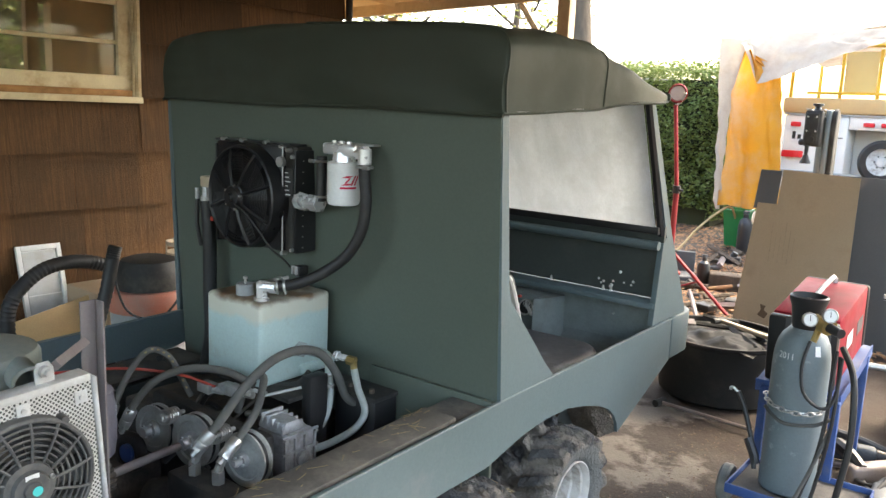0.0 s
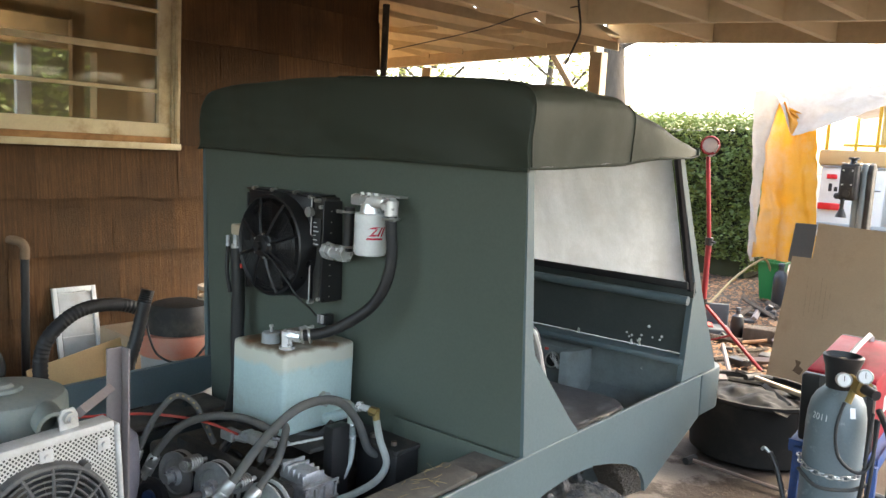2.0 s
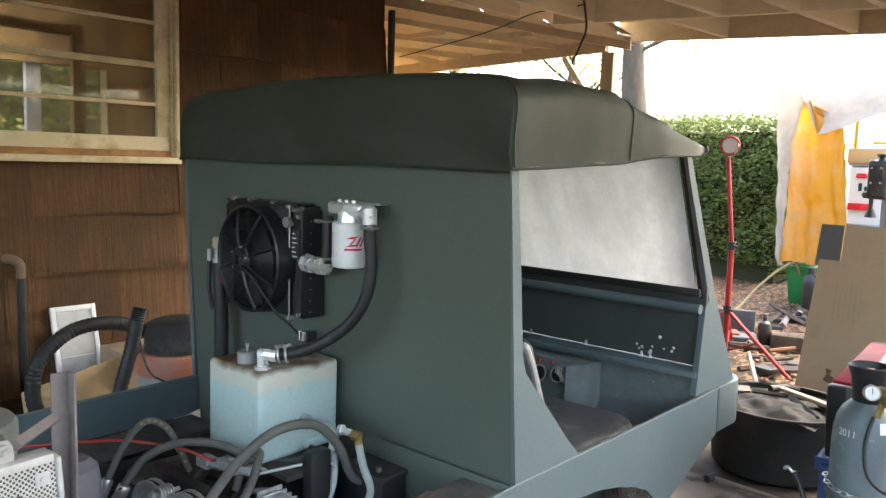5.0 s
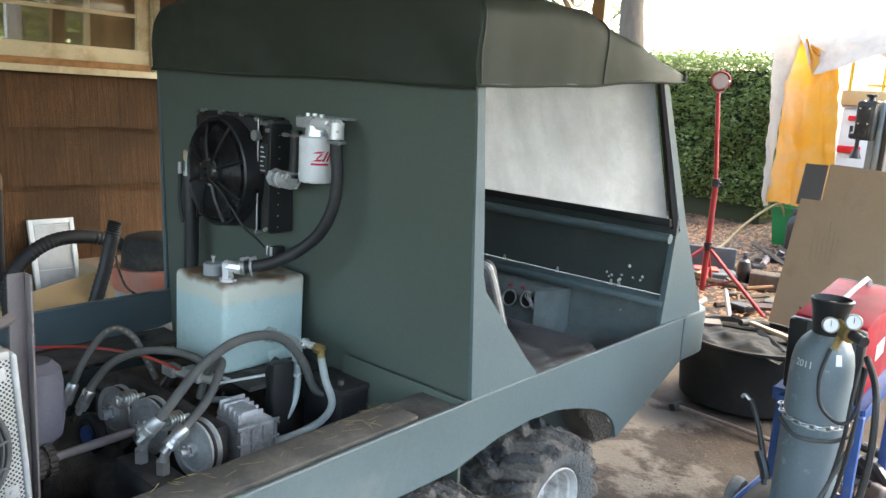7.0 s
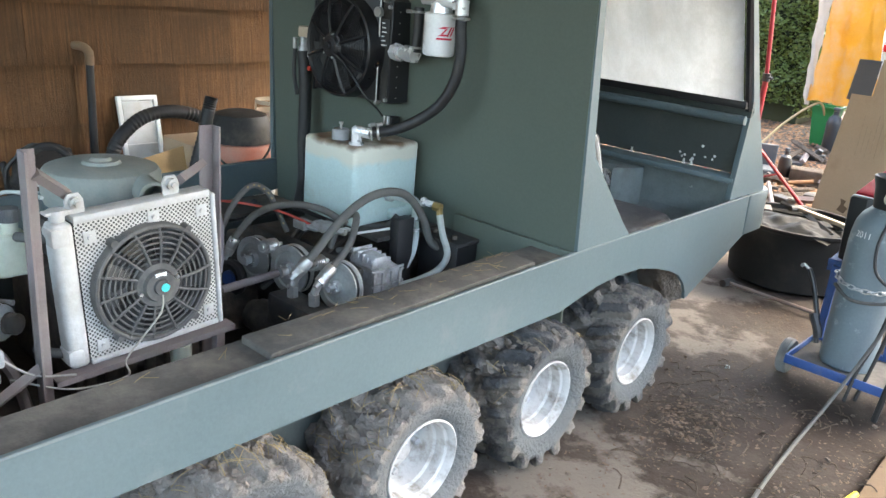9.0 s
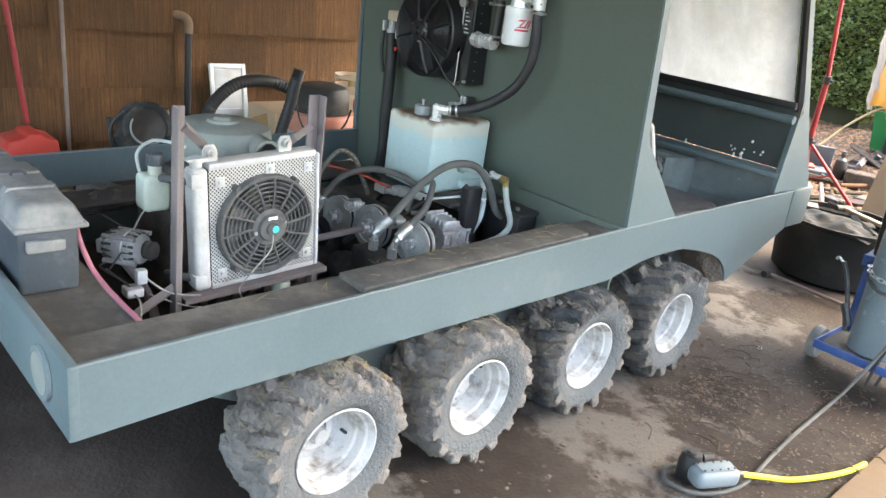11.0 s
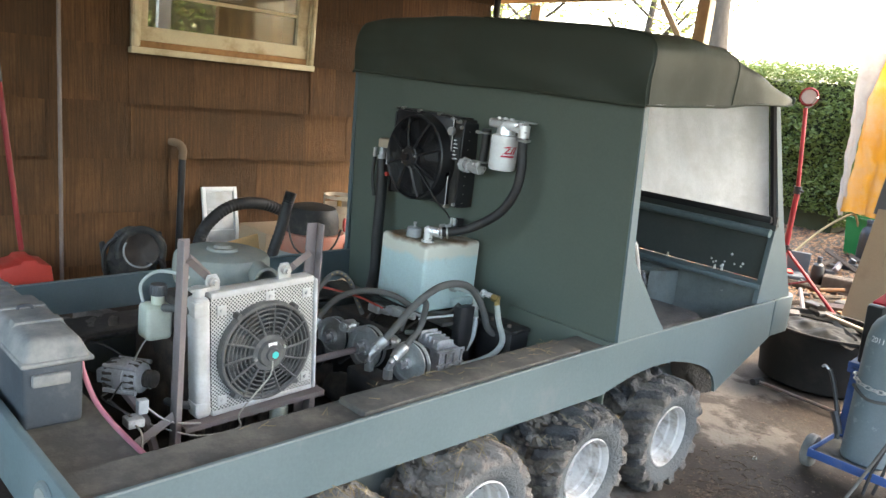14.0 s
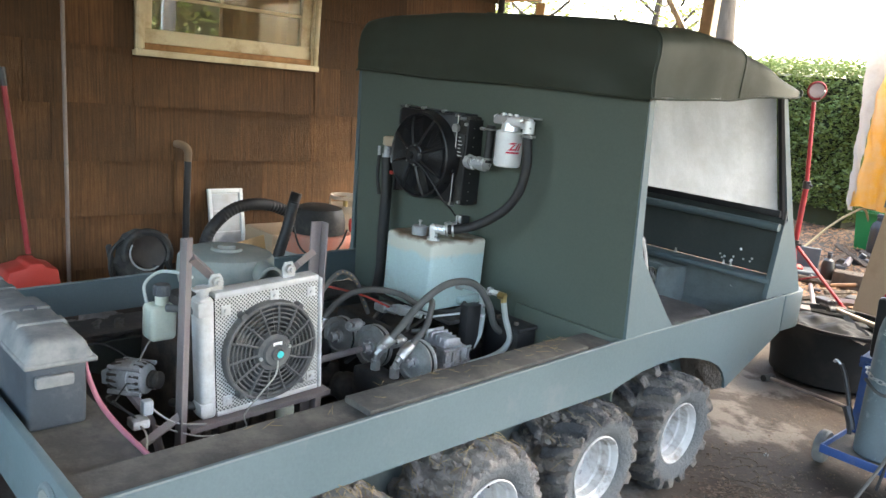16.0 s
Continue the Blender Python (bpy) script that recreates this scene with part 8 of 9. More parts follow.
        box(bm, (-1.3 + 0.03 * i, -0.002, 0.5 + 0.03 * (i % 2)), (-1.296 + 0.03 * i, -0.0005, 0.78 - 0.05 * (i % 3)), 0, lean)
        part("print_bar", bm, M_cardprint, k)
    bm = B()
    prism(bm, [(-1.32, 0.12), (-1.27, 0.1), (-1.25, 0.14), (-1.28, 0.16), (-1.27, 0.19), (-1.31, 0.2), (-1.3, 0.16)], 1, -0.002, -0.0005)
    bmesh.ops.transform(bm, matrix=lean, verts=bm.verts[:])
    part("stain", bm, M_carddark, k)
    bm = B()
    prism(bm, [(-1.45, 0.86), (-1.3, 0.86), (-1.29, 1.13), (-1.43, 1.13)], 1, 0.01, 0.015)
    bmesh.ops.transform(bm, matrix=lean, verts=bm.verts[:])
    solid("grey_offcut", bm, M_greyboard, "small dark grey board behind the cardboard", "board")
    bm = B()
    box(bm, (-0.95, 0.03, 0.01), (0.2, 0.045, 1.13), 0.002, lean)
    solid("grey_sheet", bm, M_greyboard, "tall dark grey sheet leaning behind the cardboard", "sheet")
    # dark mat under them
    bm = B()
    prism(bm, [(-1.5, 4.9), (-0.95, 4.85), (-0.7, 5.5), (-1.45, 5.55)], 2, 0.006, 0.016, 0.002)
    solid("floor_mat", bm, M_greyboard, "dark grey mat lying on the earth", "mat")
    # jack post
    j = thing("trailer_jack", (-1.04, 6.3, 0), "dark grey steel trailer jack with a crank handle", "jack")
    bm = B()
    box(bm, (-1.25, 6.215, 0), (-1.206, 6.29, 1.5), 0.01, None, 3)
    box(bm, (-1.2055, 6.2, 0), (-1.166, 6.3, 1.555), 0.014, None, 3)
    part("post", bm, M_toolgrey, j, "grey-green steel channel")
    bm = B()
    prism(bm, [(6.205, 0.0), (6.32, 0.0), (6.32, 1.5), (6.3, 1.545), (6.26, 1.562), (6.225, 1.545), (6.205, 1.5)], 0, -1.165, -1.13, 0.008)
    part("side_flange", bm, M_blackdust, j)
    bm = B()
    box(bm, (-1.325, 6.12, 1.29), (-1.2065, 6.2145, 1.545), 0.018, None, 3)
    box(bm, (-1.312, 6.108, 1.31), (-1.225, 6.1195, 1.525), 0.008, None, 2)
    cyl(bm, (-1.268, 6.108, 1.34), (-1.268, 6.098, 1.34), 0.026, n=18)
    head = part("gear_head", bm, M_blackdust, j, "dark grimy gear housing")
    for x in (-1.302, -1.212):
        bm = B()
        box(bm, (x - 0.02, 6.125, 1.546), (x + 0.014, 6.2, 1.555), 0.003, None, 2)
        part("clip", bm, M_zinc, head, "pale zinc clip")
    for z in (1.4, 1.5):
        for x in (-1.298, -1.24):
            bm = B()
            cyl(bm, (x, 6.1075, z), (x, 6.102, z), 0.007, n=6)
            part("bolt", bm, M_zinc, head)
    bm = B()
    lathe(bm, [(0.0, 0.0), (0.03, 0.0), (0.022, 0.016), (0.02, 0.026), (0.037, 0.034), (0.037, 0.048), (0.0, 0.05)], 18, Matrix.Translation((-1.252, 6.165, 1.5455)))
    part("cap", bm, M_black, j)
    bm = B()
    ball(bm, (-1.332, 6.14, 1.317), 0.024, 14)
    cyl(bm, (-1.332, 6.14, 1.317), (-1.28, 6.15, 1.325), 0.01, n=10)
    cyl(bm, (-1.285, 6.11, 1.3), (-1.285, 6.11, 1.225), 0.015, 0.013, 12)
    lathe(bm, [(0.0, 0.06), (0.018, 0.06), (0.022, 0.045), (0.036, 0.012), (0.038, 0.0), (0.0, 0.0)], 16, Matrix.Translation((-1.285, 6.11, 1.168)))
    part("crank", bm, M_black, j)
    # green planter and bits round it
    g = thing("green_tub", (-2.7, 9.3, 0), "bright green plastic tub on leaf litter", "tub")
    at = Matrix.Translation((-2.7, 9.3, 0)) @ Matrix.Rotation(0.9, 4, "Z")
    bm = B()
    lathe(bm, [(0.0, 0.0), (0.13, 0.0), (0.138, 0.01), (0.195, 0.42), (0.183, 0.42), (0.13, 0.03), (0.0, 0.02)], 4, at)
    part("tub", bm, M_greenplastic, g)
    bm = B()
    lathe(bm, [(0.19, 0.415), (0.218, 0.415), (0.218, 0.44), (0.19, 0.44)], 4, at, closed=True)
    part("rim", bm, M_greenplastic, g)
    bo = thing("spray_bottle", (-2.5, 8.95, 0), "dark grey plastic bottle standing by the green tub", "bottle")
    bm = B()
    lathe(bm, [(0.0, 0.0), (0.07, 0.0), (0.075, 0.02), (0.075, 0.3), (0.06, 0.36), (0.03, 0.39), (0.028, 0.43), (0.0, 0.43)], 24, Matrix.Translation((-2.5, 8.95, 0)))
    part("body", bm, M_black, bo)
    bm = B()
    box(bm, (-2.53, 8.92, 0.431), (-2.47, 8.98, 0.47), 0.01)
    part("cap", bm, M_darkgrey, bo)
    bm = B()
    tube(bm, [(-2.68, 9.2, 0.3), (-2.72, 9.12, 0.46), (-2.8, 9.05, 0.44), (-2.95, 8.8, 0.25), (-3.0, 8.3, 0.03), (-2.9, 7.6, 0.02), (-2.5, 7.2, 0.02)], 0.013, n=8)
    solid("garden_hose", bm, M_straw, "pale yellow garden hose trailing over the tub's rim", "hose")
    tc = thing("tool_case", (-2.35, 6.9, 0), "grey plastic tool case lying open with red insert", "tool case")
    m = Matrix.Translation((-2.42, 6.75, 0)) @ Matrix.Rotation(0.5, 4, "Z")
    bm = B()
    box(bm, (-0.2, -0.13, 0), (0.2, 0.13, 0.09), 0.02, m, 3)
    part("case", bm, M_darkgrey, tc)
    bm = B()
    box(bm, (-0.15, -0.09, 0.0905), (0.05, 0.08, 0.11), 0.008, m)
    part("insert", bm, M_redplastic, tc)
    bm = B()
    box(bm, (-0.2, 0.1305, 0.02), (0.2, 0.16, 0.27), 0.012, m, 3)
    part("lid", bm, M_darkgrey, tc)
    ob = thing("oil_bottle", (-2.17, 6.8, 0), "black plastic oil bottle standing on leaf litter", "bottle")
    bm = B()
    lathe(bm, [(0.0, 0.0), (0.05, 0.0), (0.055, 0.01), (0.055, 0.17), (0.045, 0.21), (0.02, 0.23), (0.018, 0.26), (0.0, 0.26)], 24, Matrix.Translation((-2.17, 6.8, 0)))
    part("body", bm, M_black, ob)
    bm = B()
    cyl(bm, (-2.17, 6.8, 0.26), (-2.17, 6.8, 0.285), 0.02, n=14)
    part("cap", bm, M_darkgrey, ob)
    bm = B()
    box(bm, (-0.17, -0.09, 0), (0.17, 0.09, 0.14), 0.015, Matrix.Translation((-1.95, 6.85, 0)) @ Matrix.Rotation(0.3, 4, "Z"))
    solid("wooden_block", bm, M_bark, "dark brown wooden block on the ground", "block")
    for k, (x, y, r, mt) in enumerate(((-2.0, 5.15, 0.26, M_straw), (-2.2, 5.05, 0.2, M_rubber), (-1.85, 5.4, 0.22, M_rust))):
        bm = B()
        pts = [(x + (r + 0.03 * math.sin(3 * a)) * math.cos(a), y + 0.8 * r * math.sin(a), 0.015 + 0.006 * (a % 2)) for a in [0.5 * i for i in range(11 + 3 * k)]]
        tube(bm, pts, 0.008, n=6, res=3)
        solid("cord", bm, mt, "loose loop of cord lying on the earth", "cord", "loose cords")
    bm = B()
    lathe(bm, [(0.0, 0.0), (0.009, 0.0), (0.01, 0.002), (0.009, 0.008), (0.0, 0.009)], 16, Matrix.Translation((-0.838, 2.806, 0.004)))
    solid("bottle_cap", bm, M_hosepale, "small pale blue bottle cap lying on the earth", "bottle cap")
    # scrap heap along the front
    rnd = random.Random(21)
    kinds = (("steel_bar", M_litter, "rusty steel bar in the scrap heap", "scrap metal"), ("timber_piece", M_bark, "weathered dark piece of timber in the scrap heap", "scrap wood"),
             ("rusty_tube", M_rust, "rusty tube in the scrap heap", "scrap metal"), ("dark_casting", M_blackdust, "dark oily casting in the scrap heap", "scrap metal"),
             ("plastic_offcut", M_black, "black plastic offcut in the scrap heap", "scrap"))
    for i in range(38):
        name, mat, lab, cat = kinds[i % 5 if i % 3 else (1, 2, 4)[i % 9 // 3]]
        p = Vector((rnd.uniform(-2.6, -1.6), rnd.uniform(5.2, 8.6), rnd.uniform(0.02, 0.1)))
        a = rnd.uniform(0, 3.14)
        bm = B()
        if cat == "scrap" or name == "dark_casting":
            s = rnd.uniform(0.035, 0.085)
            box(bm, (-s, -s * 0.8, 0), (s, s * 0.8, s * 0.9), s * 0.2, Matrix.Translation((p.x, p.y, 0.0)) @ Matrix.Rotation(a, 4, "Z"))
            if i % 2:
                cyl(bm, (p.x, p.y, s * 0.9), (p.x + 0.02, p.y, s * 1.5), s * 0.5, s * 0.4, 12)
        else:
            ln = rnd.uniform(0.25, 0.8)
            q = p + ln * Vector((math.cos(a), math.sin(a), rnd.uniform(-0.05, 0.2)))
            q.z = max(q.z, 0.02)
            tube(bm, [p, p.lerp(q, 0.5), q], rnd.uniform(0.012, 0.03), n=6 if i % 2 else 4, res=2)
        solid(name, bm, mat, lab, cat, "scrap heap")
    # power drill with yellow cord near the wheels
    dr = thing("angle_grinder", (-0.5, 1.78, 0), "grey and black angle grinder lying on the earth", "power tool")
    m = Matrix.Translation((-0.428, 1.695, 0.046)) @ Matrix.Rotation(radians(65), 4, "Z")
    bm = B()
    lathe(bm, [(0.0, -0.045), (0.034, -0.045), (0.036, -0.04), (0.036, 0.015), (0.032, 0.03), (0.03, 0.044), (0.0, 0.046)], 24, m @ Matrix.Translation((-0.05, 0.058, 0)))
    cyl(bm, m @ Vector((-0.05, 0.058, 0.0)), m @ Vector((-0.03, 0.02, 0.0)), 0.03, 0.026, 16)
    head = part("head", bm, M_black, dr)
    bm = B()
    cyl(bm, m @ Vector((-0.01, 0.06, 0.02)), m @ Vector((0.03, 0.062, 0.02)), 0.016, 0.013, 14)
    cyl(bm, m @ Vector((-0.05, 0.058, 0.046)), m @ Vector((-0.05, 0.058, 0.052)), 0.016, n=14)
    part("spindle_cover", bm, M_blackdust, head)
    bm = B()
    box(bm, (-0.08, -0.036, -0.03), (0.075, 0.036, 0.03), 0.022, m, 4)
    body = part("body", bm, M_toolgrey, dr, "dusty blue-grey motor body")
    bm = B()
    box(bm, (-0.062, -0.024, 0.0302), (0.058, 0.024, 0.0335), 0.0012, m)
    part("cover_plate", bm, M_toolgrey, body)
    for x in (-0.055, -0.03, 0.0, 0.028, 0.05):
        for y in (-0.019, 0.019):
            bm = B()
            p = m @ Vector((x, y, 0.0336))
            cyl(bm, p, p + Vector((0, 0, 0.002)), 0.0035, n=8)
            part("screw", bm, M_print, body)
    bm = B()
    cyl(bm, m @ Vector((0.07, 0, 0)), m @ Vector((0.105, 0, -0.008)), 0.013, 0.01, 12)
    part("strain_relief", bm, M_black, dr)
    bm = B()
    tube(bm, [m @ Vector((0.1, 0.0, -0.006)), (-0.345, 1.87, 0.022), (-0.3, 1.94, 0.013), (-0.265, 2.01, 0.012), (-0.237, 2.078, 0.012), (-0.208, 2.17, 0.012), (-0.19, 2.28, 0.012)], 0.0095, n=10)
    solid("extension_cord", bm, M_yellow, "yellow extension cord lying on the earth", "cord")
    bm = B()
    def sheet(u, v):
        x0, x1 = -0.165 - 0.03 * v, 0.55 - 0.1 * v
        x, y = x0 + (x1 - x0) * u, 1.5 + 1.25 * v + 0.12 * u
        return Vector((x, y, 0.012 + 0.03 * u * (1 - u) + 0.008 * noise.noise(Vector((x * 4, y * 4, 0)))))
    grid(bm, 12, 20, sheet)
    thicken(bm, 0.005)
    solid("cardboard_flat", bm, M_carddark, "flat brown cardboard lying on the earth", "cardboard")


build_far_things()


def build_shelter():
    """Camper trailer under a tarpaulin shelter."""
    s = thing("tarp_shelter", (-1.8, 9.2, 0), "white tarpaulin shelter with an orange tarpaulin curtain", "shelter")
    bm = B()
    def curtain(u, v):
        left = -2.86 + 0.16 * max(0.0, (v - 0.72) / 0.28) ** 1.1
        right = -2.18 - 0.14 * v
        if v > 0.88:
            right = -2.3 - 0.37 * (v - 0.88) / 0.12
        x = left + (right - left) * u + 0.02 * math.sin(9 * u + 4 * v)
        z = 0.5 + 1.72 * v - 0.25 * max(0, v - 0.8) * u
        pinch = 1 - 0.05 * math.exp(-((z - 1.0) / 0.15) ** 2)
        return Vector((-2.25 + (x + 2.25) * pinch, 9.0 + 0.04 * math.sin(7 * u + 2 * v) + 0.02 * math.sin(19 * u + 3 * v) + 0.03 * math.exp(-((z - 1.0 - 0.2 * u) / 0.05) ** 2), z)) + 0.03 * noise.noise_vector(Vector((u * 5, v * 7, 0))) + 0.012 * noise.noise_vector(Vector((u * 14, v * 18, 4)))
    grid(bm, 36, 40, curtain)
    part("curtain", bm, M_tarp, s, "translucent orange tarpaulin curtain", angle=80)
    bm = B()
    def hem(x):
        """Height of the sagging front edge of the tarpaulin."""
        return 2.27 - 0.43 * max(0.0, (x + 2.72) / 0.175) if x < -2.545 else 1.84 + 0.368 * (x + 2.545)
    def flap(u, v):
        x = -2.74 + 1.9 * u
        low = hem(x)
        up = max(2.38 + 0.06 * u, low + 0.09)
        return Vector((x, 8.92 + 0.25 * (1 - v), up + (low - up) * v)) + (0.02 + 0.03 * math.sin(math.pi * v)) * noise.noise_vector(Vector((u * 8, v * 3, 2))) + 0.012 * noise.noise_vector(Vector((u * 24, v * 6, 7)))
    grid(bm, 80, 14, flap)
    part("front_flap", bm, M_whitetarp, s, "sagging dirty white tarpaulin edge", angle=80)
    bm = B()
    def roof(u, v):
        return Vector((-2.75 + 4.2 * u, 9.4 + 3.5 * v, 2.28 + 0.25 * math.sin(math.pi * u))) + 0.03 * noise.noise_vector(Vector((u * 5, v * 3, 4)))
    grid(bm, 20, 10, roof)
    part("roof_tarp", bm, M_whitetarp, s, angle=80)
    bm = B()
    def edge(u, v):
        z = 0.45 + 1.88 * v
        lo = -2.875 - 0.06 * (z - 0.45)
        hi = -2.835 + 0.15 * max(0.0, (z - 1.75) / 0.5)
        return Vector((lo + (hi - lo) * u, 8.97 - 0.015 * math.sin(10 * v + 5 * u) + 0.05 * u, z)) + 0.02 * noise.noise_vector(Vector((u * 3, v * 16, 5)))
    grid(bm, 8, 60, edge)
    part("edge_tarp", bm, M_whitetarp, s, angle=80)
    for x, y in ((-2.8, 12.8), (-1.4, 12.8), (1.4, 9.3), (1.4, 12.8)):
        bm = B()
        cyl(bm, (x, y, 0), (x, y, 2.3), 0.025, n=10)
        part("pole", bm, M_yellowframe, s)
    bm = B()
    cyl(bm, (-2.8, 9.35, 2.27), (1.4, 9.35, 2.27), 0.02, n=8)
    part("rail", bm, M_yellowframe, s)
    t = thing("camper_trailer", (-0.9, 10.6, 0), "white folding camper trailer with red tail lights and spare wheel", "trailer")
    bm = B()
    box(bm, (-2.36, 9.5, 0.42), (-1.695, 12.6, 1.54), 0.025)
    box(bm, (-1.6945, 9.86, 0.42), (0.3, 12.6, 1.54), 0.02)
    box(bm, (-1.6945, 9.5, 1.4), (0.3, 9.8595, 1.54), 0.012)
    body = part("body", bm, M_trailer, t)
    bm = B()
    box(bm, (-2.36, 9.44, 0.84), (0.3, 9.499, 0.93), 0.015)
    part("bumper", bm, M_greyplastic, t, "dull grey bumper bar")
    for z in (1.03, 1.17, 1.24, 1.38):
        bm = B()
        box(bm, (-2.33, 9.4945, z), (-1.72, 9.499, z + 0.006))
        part("skin_rib", bm, M_trailer, body)
    bm = B()
    box(bm, (-2.39, 9.46, 1.561), (0.33, 12.64, 1.73), 0.03)
    part("folded_top", bm, M_tan, t, "tan folded tent top")
    bm = B()
    box(bm, (-2.37, 9.482, 1.5405), (0.31, 9.6, 1.5605))
    part("trim_strip", bm, M_greyplastic, t)
    for x, z, w, h in ((-2.23, 1.438, 0.105, 0.052), (-1.495, 1.458, 0.11, 0.046), (-1.325, 1.458, 0.11, 0.046), (-2.235, 1.108, 0.225, 0.075)):
        bm = B()
        box(bm, (x - w / 2, 9.46, z - h / 2), (x + w / 2, 9.499, z + h / 2), 0.01)
        part("tail_light", bm, M_tail, t, "red tail light")
    for k in range(3):
        bm = B()
        box(bm, (-2.26 + 0.058 * k, 9.492, 1.275), (-2.225 + 0.058 * k, 9.499, 1.36 - 0.035 * (k > 0)))
        part("lettering_shape", bm, M_print, t)
    bm = B()
    box(bm, (-1.9, 9.492, 1.3), (-1.74, 9.499, 1.312))
    part("stripe", bm, M_print, t)
    c = Vector((-1.32, 9.42, 1.08))
    bm = B()
    lathe(bm, [(0.14, -0.06), (0.2, -0.06), (0.23, -0.03), (0.23, 0.03), (0.2, 0.06), (0.14, 0.06)], 36, turned(c, (0, -1, 0)), closed=True)
    wh = part("spare_wheel", bm, M_rubber, t, "spare wheel with a white rim")
    bm = B()
    lathe(bm, [(0.145, 0.05), (0.12, 0.03), (0.06, 0.025), (0.045, 0.04), (0.0, 0.042)], 32, turned(c, (0, -1, 0)))
    part("rim", bm, M_rim, wh)
    for k in range(6):
        a = k * math.pi / 3
        bm = B()
        q = c + Vector((0.065 * math.cos(a), -0.03, 0.065 * math.sin(a)))
        cyl(bm, q, q + Vector((0, -0.01, 0)), 0.009, n=6)
        part("wheel_nut", bm, M_black, wh)
    for x in (-2.0, 0.0):
        bm = B()
        lathe(bm, [(0.0, -0.08), (0.24, -0.08), (0.26, -0.05), (0.26, 0.05), (0.24, 0.08), (0.0, 0.08)], 30, turned((x, 11.2, 0.26), (1, 0, 0)))
        part("wheel", bm, M_rubber, t)
    for x in (-2.4, -1.885, -1.515):
        bm = B()
        box(bm, (x, 9.7, 1.7305), (x + 0.034, 9.74, 2.26), 0.004)
        part("tent_bow", bm, M_yellowframe, t)
    bm = B()
    box(bm, (-1.845, 9.725, 1.8), (-1.52, 9.731, 2.24), 0.002)
    part("tent_screen", bm, M_screenyellow, t, "pale yellow translucent tent screen")
    bm = B()
    box(bm, (-2.2, 9.665, 1.775), (-0.5, 9.699, 1.805), 0.003)
    part("tent_rail", bm, M_yellowframe, t)


build_shelter()


def build_plants():
    rnd = random.Random(3)
    x0, x1, y0, y1, top = -13.0, -3.35, 10.6, 12.4, 2.12
    h = thing("hedge", (-7, 11.4, 0), "tall clipped dense green hedge with sunlit top", "hedge")
    # Near-black solid box that fills the hedge behind its leaves.
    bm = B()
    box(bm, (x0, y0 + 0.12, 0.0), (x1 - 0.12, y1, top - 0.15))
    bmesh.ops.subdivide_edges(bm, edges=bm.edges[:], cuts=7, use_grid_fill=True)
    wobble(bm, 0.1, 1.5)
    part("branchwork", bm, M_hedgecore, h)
    verts, faces = [], []
    def leaf(p, size):
        d = Vector((rnd.gauss(0, 1), rnd.gauss(0, 1), rnd.gauss(0, 1))).normalized()
        s, u, w = frame_to(d)
        b = len(verts)
        for a, c in ((-0.5, 0), (0, -0.3), (0.5, 0), (0, 0.3)):
            verts.append(p + size * (a * s + c * u))
        faces.append((b, b + 1, b + 2, b + 3))
    for i in range(42000):
        face = rnd.random()
        if face < 0.62:
            x, z = rnd.uniform(-7.5, x1), rnd.uniform(0.25, top)
            y = y0 + 0.16 * noise.noise(Vector((x * 2, 0, z * 2))) + 0.08 * noise.noise(Vector((x * 6, 1, z * 6))) + rnd.uniform(-0.1, 0.12)
        elif face < 0.8:
            x, y = rnd.uniform(-9, x1), rnd.uniform(y0, y1)
            z = top + 0.1 * noise.noise(Vector((x * 2, y * 2, 0))) + rnd.uniform(-0.1, 0.1)
        elif face < 0.93:
            y, z = rnd.uniform(y0, y1), rnd.uniform(0.1, top)
            x = x1 + 0.1 * noise.noise(Vector((3, y * 2, z * 2))) - rnd.uniform(0, 0.15)
        else:
            x, z = rnd.uniform(x0, -7.5), rnd.uniform(0.3, top)
            y = y0 + rnd.uniform(-0.1, 0.1)
        leaf(Vector((x, y, z)), rnd.uniform(0.035, 0.068))
    me = bpy.data.meshes.new("leaves")
    me.from_pydata([v.to_tuple() for v in verts], [], faces)
    part("leaves", me, M_leaf, h).data.update()
    # East hedge is unseen, added to block low sky and darken the window's reflection.
    for hx, hy0, hy1, ht in ((7.2, -4.0, 9.0, 2.7), (-10.6, 2.6, 7.5, 2.9)):
        g = thing("hedge", (hx, (hy0 + hy1) / 2, 0), "tall dark green hedge; the east one is an unseen added screen", "hedge", "garden hedges")
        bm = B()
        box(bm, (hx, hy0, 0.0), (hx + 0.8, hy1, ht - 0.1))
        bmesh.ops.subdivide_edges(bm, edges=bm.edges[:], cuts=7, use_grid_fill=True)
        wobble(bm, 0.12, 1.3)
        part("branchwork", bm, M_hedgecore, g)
        verts, faces = [], []
        for i in range(7000):
            y, z = rnd.uniform(hy0, hy1), rnd.uniform(0.1, ht)
            x = hx + (0.8 if hx < 0 else 0.0) + 0.15 * noise.noise(Vector((y * 2, z * 2, 0))) + rnd.uniform(-0.1, 0.1)
            leaf(Vector((x, y, z)), rnd.uniform(0.07, 0.13))
        me = bpy.data.meshes.new("leaves")
        me.from_pydata([v.to_tuple() for v in verts], [], faces)
        part("leaves", me, M_leaf, g)
    # trees beyond the carport
    for k, (x, y, r, ht) in enumerate(((-6.45, 12.1, 0.26, 7.0), (-10.6, 16.5, 0.14, 6.0), (-13.5, 15.5, 0.14, 5.5), (-17.0, 18.0, 0.2, 6.5))):
        t = thing("tree", (x, y, 0), "leafy garden tree with a rough brown trunk", "tree", "garden trees")
        bm = B()
